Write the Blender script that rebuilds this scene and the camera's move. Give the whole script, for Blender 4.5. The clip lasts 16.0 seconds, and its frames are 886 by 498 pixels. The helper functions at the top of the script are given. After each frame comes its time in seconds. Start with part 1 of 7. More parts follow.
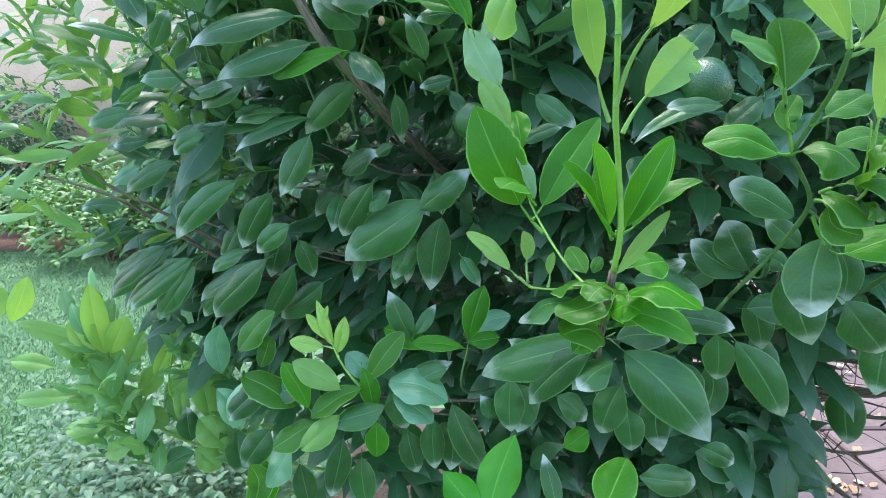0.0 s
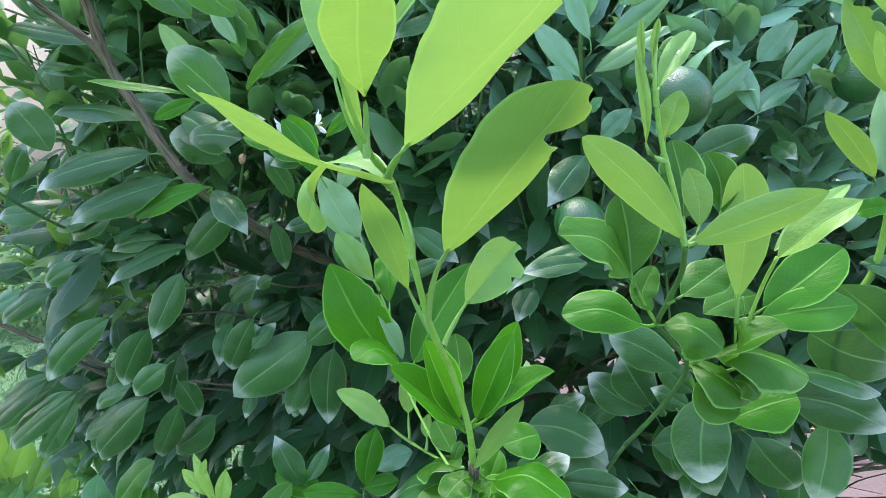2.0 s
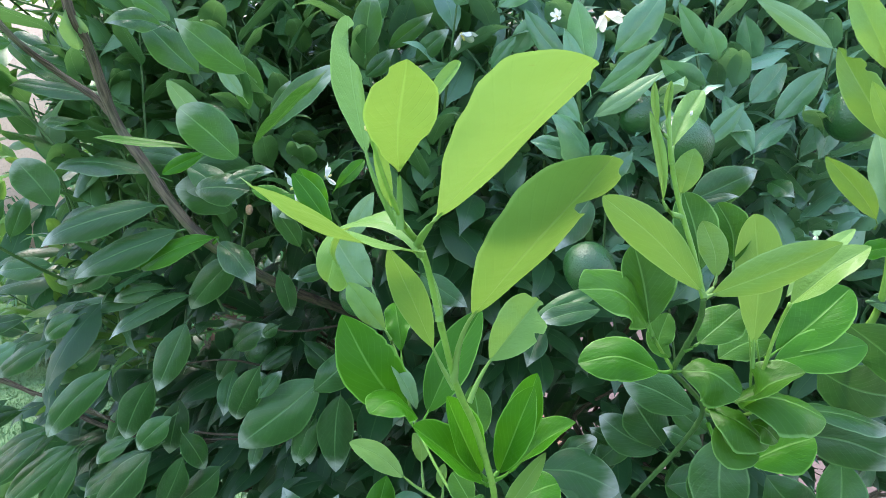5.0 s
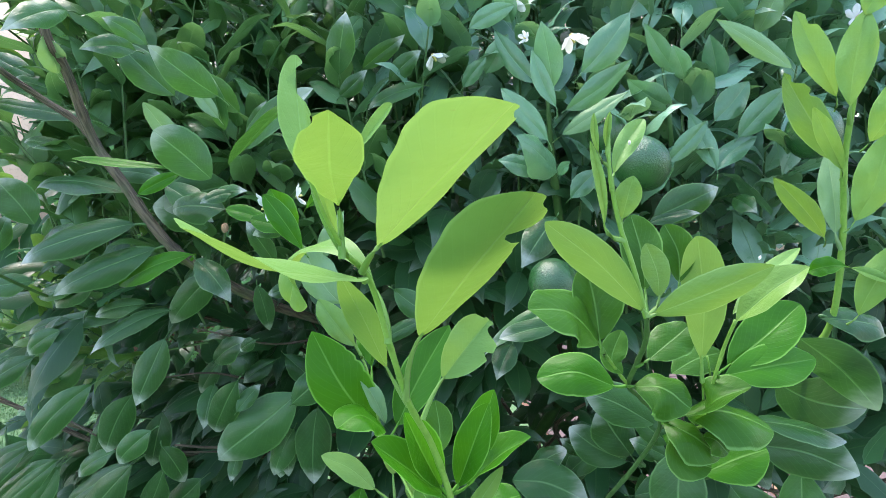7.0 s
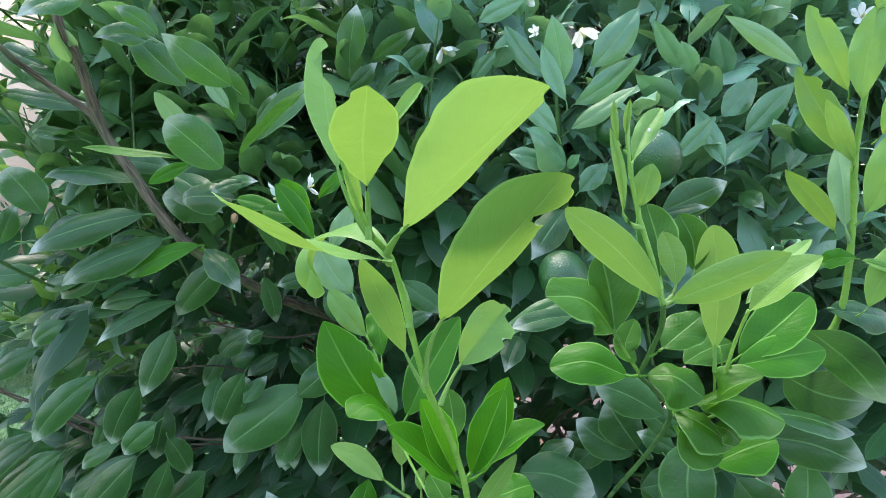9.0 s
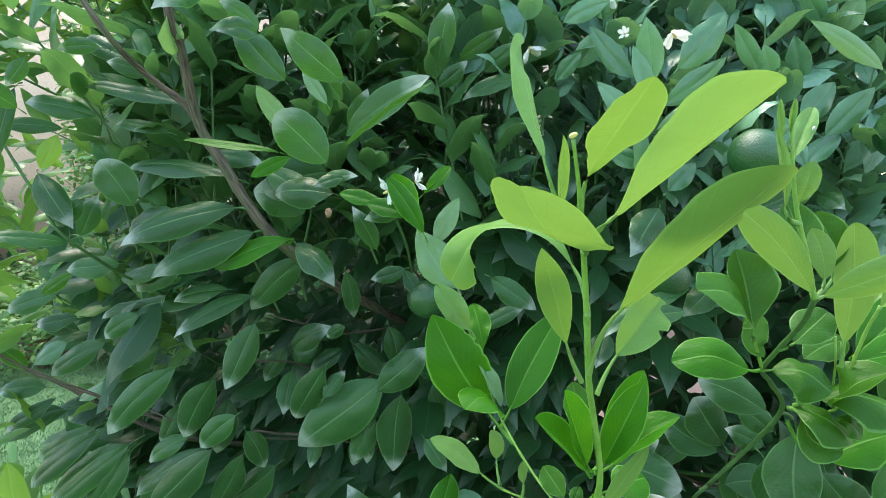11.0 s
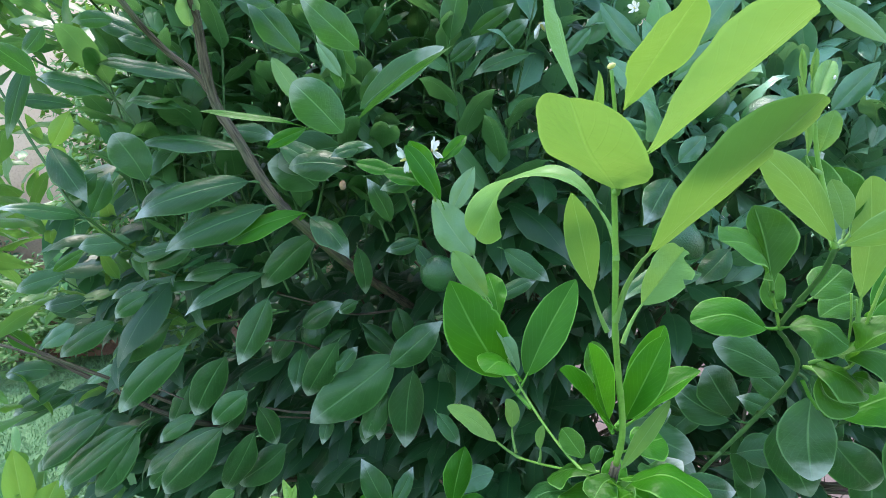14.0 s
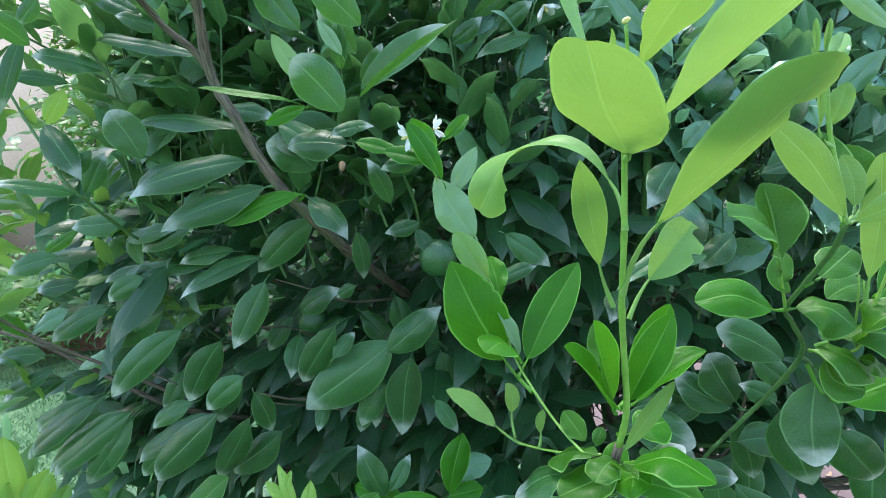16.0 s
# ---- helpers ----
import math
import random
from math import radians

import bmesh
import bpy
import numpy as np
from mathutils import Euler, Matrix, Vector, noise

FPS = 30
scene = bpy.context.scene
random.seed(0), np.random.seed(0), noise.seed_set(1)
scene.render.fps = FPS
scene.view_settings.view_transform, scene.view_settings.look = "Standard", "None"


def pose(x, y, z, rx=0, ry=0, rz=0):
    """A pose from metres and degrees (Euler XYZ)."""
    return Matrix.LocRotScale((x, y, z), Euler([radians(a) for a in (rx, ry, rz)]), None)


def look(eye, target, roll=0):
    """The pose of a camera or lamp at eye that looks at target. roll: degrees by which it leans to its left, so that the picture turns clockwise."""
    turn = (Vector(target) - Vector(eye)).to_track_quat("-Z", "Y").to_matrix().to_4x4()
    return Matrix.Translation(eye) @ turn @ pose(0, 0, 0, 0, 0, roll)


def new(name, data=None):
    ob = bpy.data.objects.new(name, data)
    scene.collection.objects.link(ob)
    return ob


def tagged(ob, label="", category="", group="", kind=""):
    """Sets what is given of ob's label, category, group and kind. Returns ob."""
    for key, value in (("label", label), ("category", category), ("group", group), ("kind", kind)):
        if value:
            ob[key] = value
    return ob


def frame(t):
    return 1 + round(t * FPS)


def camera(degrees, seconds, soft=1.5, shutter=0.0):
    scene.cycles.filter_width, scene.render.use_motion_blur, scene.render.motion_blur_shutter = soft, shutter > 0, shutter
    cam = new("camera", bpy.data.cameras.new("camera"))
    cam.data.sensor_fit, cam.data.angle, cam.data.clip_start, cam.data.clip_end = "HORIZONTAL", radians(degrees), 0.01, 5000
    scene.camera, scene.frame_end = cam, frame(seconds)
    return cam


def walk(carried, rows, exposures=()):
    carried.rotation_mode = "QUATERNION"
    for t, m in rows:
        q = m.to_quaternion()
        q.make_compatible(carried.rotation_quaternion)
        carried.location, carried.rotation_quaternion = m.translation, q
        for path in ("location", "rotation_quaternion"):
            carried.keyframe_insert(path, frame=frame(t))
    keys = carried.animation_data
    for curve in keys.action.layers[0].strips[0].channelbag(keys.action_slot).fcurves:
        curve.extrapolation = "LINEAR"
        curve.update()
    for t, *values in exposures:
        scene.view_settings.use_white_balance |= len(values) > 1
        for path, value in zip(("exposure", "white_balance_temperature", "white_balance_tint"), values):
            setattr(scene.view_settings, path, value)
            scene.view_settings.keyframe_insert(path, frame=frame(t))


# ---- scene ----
cam = camera(74.6, 16.0, soft=0.85)
EXPOSURE = 2.64
METRES, EYE, TILT, LEAN, TURN = 0.36, 1.0, -12.0, 0.0, 0.0
ROWS = [
    (0.0, 0.0, 0.0, 0.0, 0.0, 0.0, -0.0),
    (0.5, 0.1358, -0.0152, 0.1254, -1.19, 0.92, 0.07),
    (1.0, 0.2102, 0.0133, 0.2094, -1.34, 1.65, 0.95),
    (1.5, 0.2207, 0.0545, 0.1846, -1.81, 2.55, 2.06),
    (2.0, 0.1936, 0.0781, 0.2048, -2.1, 3.15, 2.95),
    (2.5, 0.1935, 0.0869, 0.2154, -2.27, 3.7, 3.63),
    (3.0, 0.1889, 0.0838, 0.2189, -2.41, 4.32, 4.12),
    (3.5, 0.1832, 0.0733, 0.2455, -2.55, 4.93, 4.44),
    (4.0, 0.157, 0.0766, 0.2384, -2.78, 5.31, 4.5),
    (6.5, 0.1922, 0.0473, 0.2445, -3.4, 6.38, 4.72),
    (7.0, 0.2067, 0.0405, 0.2494, -3.42, 6.45, 4.83),
    (7.5, 0.1978, 0.0433, 0.2397, -3.53, 6.4, 4.74),
    (8.0, 0.1904, 0.0385, 0.2463, -3.65, 6.43, 4.59),
    (10.5, 0.086, 0.0449, 0.2153, -4.39, 6.58, 4.12),
    (11.0, -0.0047, 0.0438, 0.2363, -4.6, 6.64, 3.82),
    (11.5, -0.0338, 0.0476, 0.2403, -4.68, 6.69, 3.46),
    (12.0, -0.0584, 0.0671, 0.1909, -4.85, 6.8, 3.22),
    (12.5, -0.0615, 0.0564, 0.1853, -4.94, 6.85, 3.42),
    (13.0, -0.0472, 0.0464, 0.2062, -4.94, 6.91, 3.66),
    (13.5, -0.0358, 0.0454, 0.2044, -4.99, 6.89, 4.02),
    (14.0, -0.0457, 0.0469, 0.1806, -5.13, 6.86, 4.17),
    (14.5, -0.0578, 0.0483, 0.176, -5.31, 6.9, 3.94),
    (15.0, -0.0604, 0.0518, 0.1754, -5.48, 6.86, 3.65),
    (15.5, -0.0436, 0.0603, 0.1637, -5.53, 6.81, 3.54),
    (16.0, -0.0545, 0.067, 0.1519, -5.63, 6.79, 3.62),
]
walk(cam, [(t, pose(0, 0, EYE, TILT, LEAN, TURN) @ pose(METRES * x, METRES * y, METRES * z, 90 + pitch, roll, yaw)) for t, x, y, z, yaw, pitch, roll in ROWS],
     exposures=[(t, EXPOSURE + e, k, g) for t, e, k, g in ((0.0, 0.30, 6400, 17), (1.0, 0.22, 6560, 18), (3.0, 0.2, 6650, 21), (4.0, 0.12, 6750, 20), (7.0, 0.13, 6800, 21), (11.0, -0.03, 7250, 10), (12.0, -0.04, 7850, 4), (12.5, -0.05, 6900, 13), (14.5, 0.02, 6550, 15), (16.0, 0.08, 6450, 16))])

# ---- world and light ----
SUN_UP, SUN_ROUND = 72.0, 330.0
world = bpy.data.worlds.new("sky")
scene.world = world
world.use_nodes = True
wn = world.node_tree.nodes
sky = wn.new("ShaderNodeTexSky")
sky.sky_type, sky.sun_disc = "NISHITA", False
sky.sun_elevation, sky.sun_rotation = radians(SUN_UP), radians(SUN_ROUND)
sky.air_density, sky.dust_density = 1.2, 0.8
world.node_tree.links.new(sky.outputs["Color"], wn["Background"].inputs["Color"])
wn["Background"].inputs["Strength"].default_value = 0.125
sun = new("sun", bpy.data.lights.new("sun", "SUN"))
sun.data.energy, sun.data.angle, sun.data.color = 1.0, radians(24), (1.0, 0.96, 0.9)
sun_dir = Vector((math.sin(radians(SUN_ROUND)) * math.cos(radians(SUN_UP)), math.cos(radians(SUN_ROUND)) * math.cos(radians(SUN_UP)), math.sin(radians(SUN_UP))))
sun.matrix_world = look(sun_dir * 30, (0, 0, 0))

# ---- materials ----
def nodes_of(name):
    m = bpy.data.materials.new(name)
    m.use_nodes = True
    nt = m.node_tree
    return m, nt, nt.nodes, nt.links, nt.nodes["Principled BSDF"], nt.nodes["Material Output"]


def mixed(nt, fac, a, b, kind="MIX"):
    n = nt.nodes.new("ShaderNodeMix")
    n.data_type, n.blend_type = "RGBA", kind
    for sock, v in ((n.inputs[0], fac), (n.inputs[6], a), (n.inputs[7], b)):
        if isinstance(v, (int, float)):
            sock.default_value = v
        elif isinstance(v, tuple):
            sock.default_value = (*v, 1) if len(v) == 3 else v
        else:
            nt.links.new(v, sock)
    return n.outputs[2]


def sums(nt, op, a, b=0.0, c=None, clamp=False):
    n = nt.nodes.new("ShaderNodeMath")
    n.operation, n.use_clamp = op, clamp
    for sock, v in zip(n.inputs, (a, b, c)):
        if v is None:
            continue
        if isinstance(v, (int, float)):
            sock.default_value = v
        else:
            nt.links.new(v, sock)
    return n.outputs[0]


def ramp(nt, v, lo, hi):
    n = nt.nodes.new("ShaderNodeMapRange")
    n.interpolation_type = "SMOOTHSTEP"
    nt.links.new(v, n.inputs[0])
    n.inputs[1].default_value, n.inputs[2].default_value = lo, hi
    return n.outputs[0]


def noise_of(nt, scale, detail=3.0, coord="Object", rough=0.55, stretch=None):
    tc = nt.nodes.new("ShaderNodeTexCoord")
    n = nt.nodes.new("ShaderNodeTexNoise")
    n.inputs["Scale"].default_value, n.inputs["Detail"].default_value, n.inputs["Roughness"].default_value = scale, detail, rough
    if stretch:
        mp = nt.nodes.new("ShaderNodeMapping")
        mp.inputs["Scale"].default_value = stretch
        nt.links.new(tc.outputs[coord], mp.inputs["Vector"])
        nt.links.new(mp.outputs[0], n.inputs["Vector"])
    else:
        nt.links.new(tc.outputs[coord], n.inputs["Vector"])
    return n.outputs["Fac"]


def leaf_material(name, dark, light, vein, rough, through_it, stuff=False, glow=(0.25, 0.5, 0.05), edge=0.0, residue=0.0, spec=0.42):
    """A leaf blade: pale midrib, side veins, mottling and a waxy gloss; light passes through in part."""
    m, nt, nodes, links, bsdf, out = nodes_of(name)
    k = 1.0 if stuff else 0.06
    grain = None if stuff else (0.9, 2.4, 2.4)
    uv = nodes.new("ShaderNodeUVMap")
    sep = nodes.new("ShaderNodeSeparateXYZ")
    links.new(uv.outputs[0], sep.inputs[0])
    across = sums(nt, "ABSOLUTE", sums(nt, "SUBTRACT", sep.outputs[0], 0.5))
    along = sep.outputs[1]
    rib = sums(nt, "SUBTRACT", 1.0, ramp(nt, across, 0.006, 0.03))
    slant = sums(nt, "SUBTRACT", sums(nt, "MULTIPLY", along, 62.0), sums(nt, "MULTIPLY", across, 50.0))
    side = ramp(nt, sums(nt, "SINE", slant), 0.86, 1.0)
    if stuff:
        rnd = nodes.new("ShaderNodeNewGeometry").outputs["Random Per Island"]
    else:
        rnd = nodes.new("ShaderNodeObjectInfo").outputs["Random"]
    cloud = noise_of(nt, 38.0 * k, 3.0, stretch=grain)
    fac = sums(nt, "ADD", sums(nt, "MULTIPLY", rnd, 0.7), sums(nt, "MULTIPLY", sums(nt, "SUBTRACT", cloud, 0.35), 0.7), clamp=True)
    col = mixed(nt, fac, dark, light)
    col = mixed(nt, sums(nt, "MULTIPLY", side, 0.06), col, vein)
    col = mixed(nt, sums(nt, "MULTIPLY", rib, 0.42), col, vein)
    if edge:
        rim = ramp(nt, across, 0.455, 0.485)
        col = mixed(nt, sums(nt, "MULTIPLY", rim, edge), col, vein)
    if residue:
        seed = sums(nt, "FRACT", sums(nt, "MULTIPLY", rnd, 37.7))
        tipward = sums(nt, "ADD", along, sums(nt, "MULTIPLY", sums(nt, "SUBTRACT", cloud, 0.5), 0.35))
        film = sums(nt, "MULTIPLY", ramp(nt, tipward, 0.70, 1.0), sums(nt, "MULTIPLY_ADD", seed, 0.5 * residue, 0.5 * residue))
        col = mixed(nt, film, col, (0.5, 0.54, 0.48))
    spots = ramp(nt, noise_of(nt, 420.0 * k, 2.0, stretch=grain), 0.70, 0.78)
    col = mixed(nt, sums(nt, "MULTIPLY", spots, 0.3), col, (0.16, 0.17, 0.05))
    links.new(col, bsdf.inputs["Base Color"])
    dust = noise_of(nt, 90.0 * k, 4.0, stretch=grain)
    links.new(sums(nt, "ADD", rough - 0.08, sums(nt, "MULTIPLY", dust, 0.2)), bsdf.inputs["Roughness"])
    bsdf.inputs["Specular IOR Level"].default_value = spec
    bump = nodes.new("ShaderNodeBump")
    bump.inputs["Strength"].default_value, bump.inputs["Distance"].default_value = 0.4, 0.0014
    high = sums(nt, "SUBTRACT", sums(nt, "MULTIPLY", noise_of(nt, 130.0 * k, 2.0, stretch=grain), 0.7), sums(nt, "ADD", sums(nt, "MULTIPLY", side, 0.07), sums(nt, "MULTIPLY", rib, 0.6)))
    links.new(high, bump.inputs["Height"])
    links.new(bump.outputs[0], bsdf.inputs["Normal"])
    tr = nodes.new("ShaderNodeBsdfTranslucent")
    links.new(mixed(nt, 0.5, col, glow), tr.inputs["Color"])
    mix = nodes.new("ShaderNodeMixShader")
    mix.inputs[0].default_value = through_it
    links.new(bsdf.outputs[0], mix.inputs[1])
    links.new(tr.outputs[0], mix.inputs[2])
    links.new(mix.outputs[0], out.inputs["Surface"])
    return m


def plain_material(name, a, b, scale, rough, bump=0.3, dist=0.002, spec=0.4, fine=6.0):
    m, nt, nodes, links, bsdf, out = nodes_of(name)
    big = ramp(nt, noise_of(nt, scale, 5.0, rough=0.65), 0.3, 0.7)
    small = noise_of(nt, scale * fine, 4.0)
    col = mixed(nt, big, a, b)
    col = mixed(nt, sums(nt, "MULTIPLY", ramp(nt, small, 0.45, 0.75), 0.35), col, tuple(0.55 * v for v in a))
    links.new(col, bsdf.inputs["Base Color"])
    bsdf.inputs["Roughness"].default_value, bsdf.inputs["Specular IOR Level"].default_value = rough, spec
    bn = nodes.new("ShaderNodeBump")
    bn.inputs["Strength"].default_value, bn.inputs["Distance"].default_value = bump, dist
    links.new(small, bn.inputs["Height"])
    links.new(bn.outputs[0], bsdf.inputs["Normal"])
    return m


def bark_material():
    """Grey brown bark, ribbed along the branch."""
    m, nt, nodes, links, bsdf, out = nodes_of("grey_brown_bark")
    uv, mp, n = nodes.new("ShaderNodeUVMap"), nodes.new("ShaderNodeMapping"), nodes.new("ShaderNodeTexNoise")
    mp.inputs["Scale"].default_value = (14.0, 60.0, 1.0)
    n.inputs["Scale"].default_value, n.inputs["Detail"].default_value = 1.0, 5.0
    links.new(uv.outputs[0], mp.inputs["Vector"])
    links.new(mp.outputs[0], n.inputs["Vector"])
    streak = ramp(nt, n.outputs["Fac"], 0.35, 0.65)
    col = mixed(nt, streak, (0.045, 0.034, 0.023), (0.15, 0.118, 0.078))
    col = mixed(nt, sums(nt, "MULTIPLY", ramp(nt, noise_of(nt, 40.0), 0.45, 0.7), 0.5), col, (0.1, 0.13, 0.06))
    links.new(col, bsdf.inputs["Base Color"])
    bsdf.inputs["Roughness"].default_value = 0.85
    bn = nodes.new("ShaderNodeBump")
    bn.inputs["Strength"].default_value, bn.inputs["Distance"].default_value = 0.8, 0.002
    links.new(n.outputs["Fac"], bn.inputs["Height"])
    links.new(bn.outputs[0], bsdf.inputs["Normal"])
    return m


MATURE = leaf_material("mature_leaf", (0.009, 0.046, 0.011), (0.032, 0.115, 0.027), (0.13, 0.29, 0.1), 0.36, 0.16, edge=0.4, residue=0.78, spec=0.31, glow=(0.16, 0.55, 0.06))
# Lighter, bluer copy of MATURE: sky sheen and haze put into the colour.
SKYLIT = leaf_material("skylit_single_leaf", (0.045, 0.145, 0.062), (0.115, 0.27, 0.125), (0.16, 0.34, 0.14), 0.3, 0.2, edge=0.4, spec=0.6, glow=(0.2, 0.55, 0.15))
MID = leaf_material("half_grown_leaf", (0.016, 0.105, 0.004), (0.04, 0.18, 0.008), (0.18, 0.42, 0.08), 0.42, 0.27, glow=(0.18, 0.7, 0.02), edge=0.6, spec=0.18)
LUSH = leaf_material("lush_pale_leaf", (0.014, 0.076, 0.005), (0.036, 0.128, 0.011), (0.2, 0.42, 0.11), 0.42, 0.26, glow=(0.26, 0.66, 0.04), edge=0.5, spec=0.2)
BRIGHT = leaf_material("bright_green_leaf", (0.02, 0.16, 0.006), (0.04, 0.21, 0.008), (0.16, 0.45, 0.06), 0.4, 0.35, glow=(0.1, 0.8, 0.02), spec=0.3)
YOUNG = leaf_material("young_leaf", (0.095, 0.22, 0.04), (0.16, 0.315, 0.085), (0.21, 0.39, 0.105), 0.46, 0.27, glow=(0.41, 0.64, 0.07), edge=0.45, spec=0.24)
OLIVE = leaf_material("duller_young_leaf", (0.085, 0.19, 0.03), (0.13, 0.262, 0.05), (0.22, 0.38, 0.12), 0.42, 0.25, glow=(0.32, 0.55, 0.06), edge=0.5, spec=0.32)
FRESH = leaf_material("fresh_yellow_leaf", (0.17, 0.34, 0.05), (0.26, 0.43, 0.075), (0.36, 0.52, 0.17), 0.42, 0.3, glow=(0.45, 0.72, 0.09))
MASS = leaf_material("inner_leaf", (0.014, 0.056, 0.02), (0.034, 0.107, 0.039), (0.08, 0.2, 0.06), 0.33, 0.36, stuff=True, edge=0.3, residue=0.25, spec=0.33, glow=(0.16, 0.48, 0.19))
# Same leaf as MASS, lightened and blued to carry sky sheen and glare.
MASS_SKYLIT = leaf_material("skylit_upper_leaf", (0.05, 0.152, 0.085), (0.19, 0.4, 0.245), (0.16, 0.34, 0.13), 0.28, 0.22, stuff=True, edge=0.3, residue=0.1, spec=0.75)
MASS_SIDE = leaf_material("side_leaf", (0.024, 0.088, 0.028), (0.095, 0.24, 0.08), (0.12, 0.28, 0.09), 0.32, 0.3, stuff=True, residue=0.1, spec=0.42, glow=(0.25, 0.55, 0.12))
# Brighter green with the strong light on these sprays put into it.
MASS_LIT_SPRAY = leaf_material("lit_spray_leaf", (0.042, 0.13, 0.026), (0.13, 0.29, 0.075), (0.16, 0.34, 0.1), 0.34, 0.34, stuff=True, edge=0.3, spec=0.42, glow=(0.34, 0.62, 0.08))
MASS_LIGHT = leaf_material("light_shrub_leaf", (0.05, 0.15, 0.035), (0.11, 0.25, 0.06), (0.2, 0.36, 0.14), 0.42, 0.2, stuff=True)
GRASS = plain_material("grass_blades", (0.085, 0.19, 0.068), (0.12, 0.235, 0.088), 3.0, 0.6, 0.0, 0.001)
DRY_PALE = plain_material("pale_dry_leaf", (0.36, 0.32, 0.2), (0.45, 0.42, 0.3), 20.0, 0.8, 0.5, 0.002)
MASS_GREY = leaf_material("grey_green_leaf", (0.045, 0.11, 0.05), (0.085, 0.17, 0.085), (0.16, 0.27, 0.14), 0.45, 0.15, stuff=True)
MASS_PALE = leaf_material("pale_shoot_leaf", (0.06, 0.2, 0.05), (0.18, 0.37, 0.12), (0.3, 0.5, 0.2), 0.42, 0.3, stuff=True)
PALE = leaf_material("pale_leaf_underside", (0.12, 0.25, 0.10), (0.17, 0.31, 0.14), (0.28, 0.42, 0.2), 0.42, 0.25)
PETAL = leaf_material("white_petal", (0.75, 0.76, 0.72), (0.82, 0.82, 0.78), (0.8, 0.82, 0.74), 0.5, 0.3, glow=(0.8, 0.8, 0.75))
STAMEN = plain_material("yellow_stamen", (0.6, 0.5, 0.14), (0.68, 0.6, 0.25), 300.0, 0.6)
DRY = plain_material("dry_brown_leaf", (0.24, 0.13, 0.06), (0.36, 0.26, 0.16), 20.0, 0.8, 0.5, 0.002)
PEEL = plain_material("green_peel", (0.009, 0.06, 0.013), (0.018, 0.092, 0.02), 40.0, 0.3, 0.5, 0.0012, 0.6, 22.0)
DARK_SOIL = plain_material("dark_soil", (0.05, 0.035, 0.026), (0.1, 0.07, 0.05), 6.0, 0.95, 0.8, 0.01, fine=12.0)
SOIL = plain_material("reddish_soil", (0.16, 0.08, 0.055), (0.24, 0.13, 0.09), 4.0, 0.95, 0.8, 0.01, fine=12.0)
GREEN_STEM = plain_material("green_stem", (0.12, 0.27, 0.035), (0.18, 0.34, 0.06), 60.0, 0.45, 0.2, 0.0006)
DARK_STEM = plain_material("dark_green_stem", (0.035, 0.10, 0.025), (0.06, 0.14, 0.035), 60.0, 0.5, 0.3, 0.0008)
BARK = bark_material()
PAVING = plain_material("pinkish_paving", (0.095, 0.066, 0.058), (0.14, 0.1, 0.089), 3.0, 0.85, 0.4, 0.004, fine=30.0)
LAWN = plain_material("lawn_turf", (0.062, 0.14, 0.055), (0.095, 0.185, 0.075), 1.6, 0.9, 0.5, 0.01, fine=40.0)
PLASTER = plain_material("grey_plaster", (0.5, 0.52, 0.54), (0.58, 0.6, 0.62), 2.0, 0.9, 0.3, 0.004, fine=20.0)
WALLPAINT = plain_material("sandy_render", (0.56, 0.39, 0.285), (0.64, 0.465, 0.355), 2.0, 0.9, 0.3, 0.004, fine=20.0)

# ---- building blocks ----
def part(name, bm, material, parent=None, label=""):
    me = bpy.data.meshes.new(name)
    bm.to_mesh(me)
    bm.free()
    me.materials.append(material)
    for p in me.polygons:
        p.use_smooth = True
    ob = new(name, me)
    if parent is not None:
        ob.parent = parent
    if label:
        ob["label"] = label
    return ob


def half_width(s, blunt=1.1, root=0.95):
    """Half the width of a blade of width 1 at the place s along it; a low blunt gives a rounder tip."""
    top = root / (root + blunt)
    return 0.5 * (max(s, 0) ** root) * (max(1 - s, 0) ** blunt) / (top ** root * (1 - top) ** blunt)


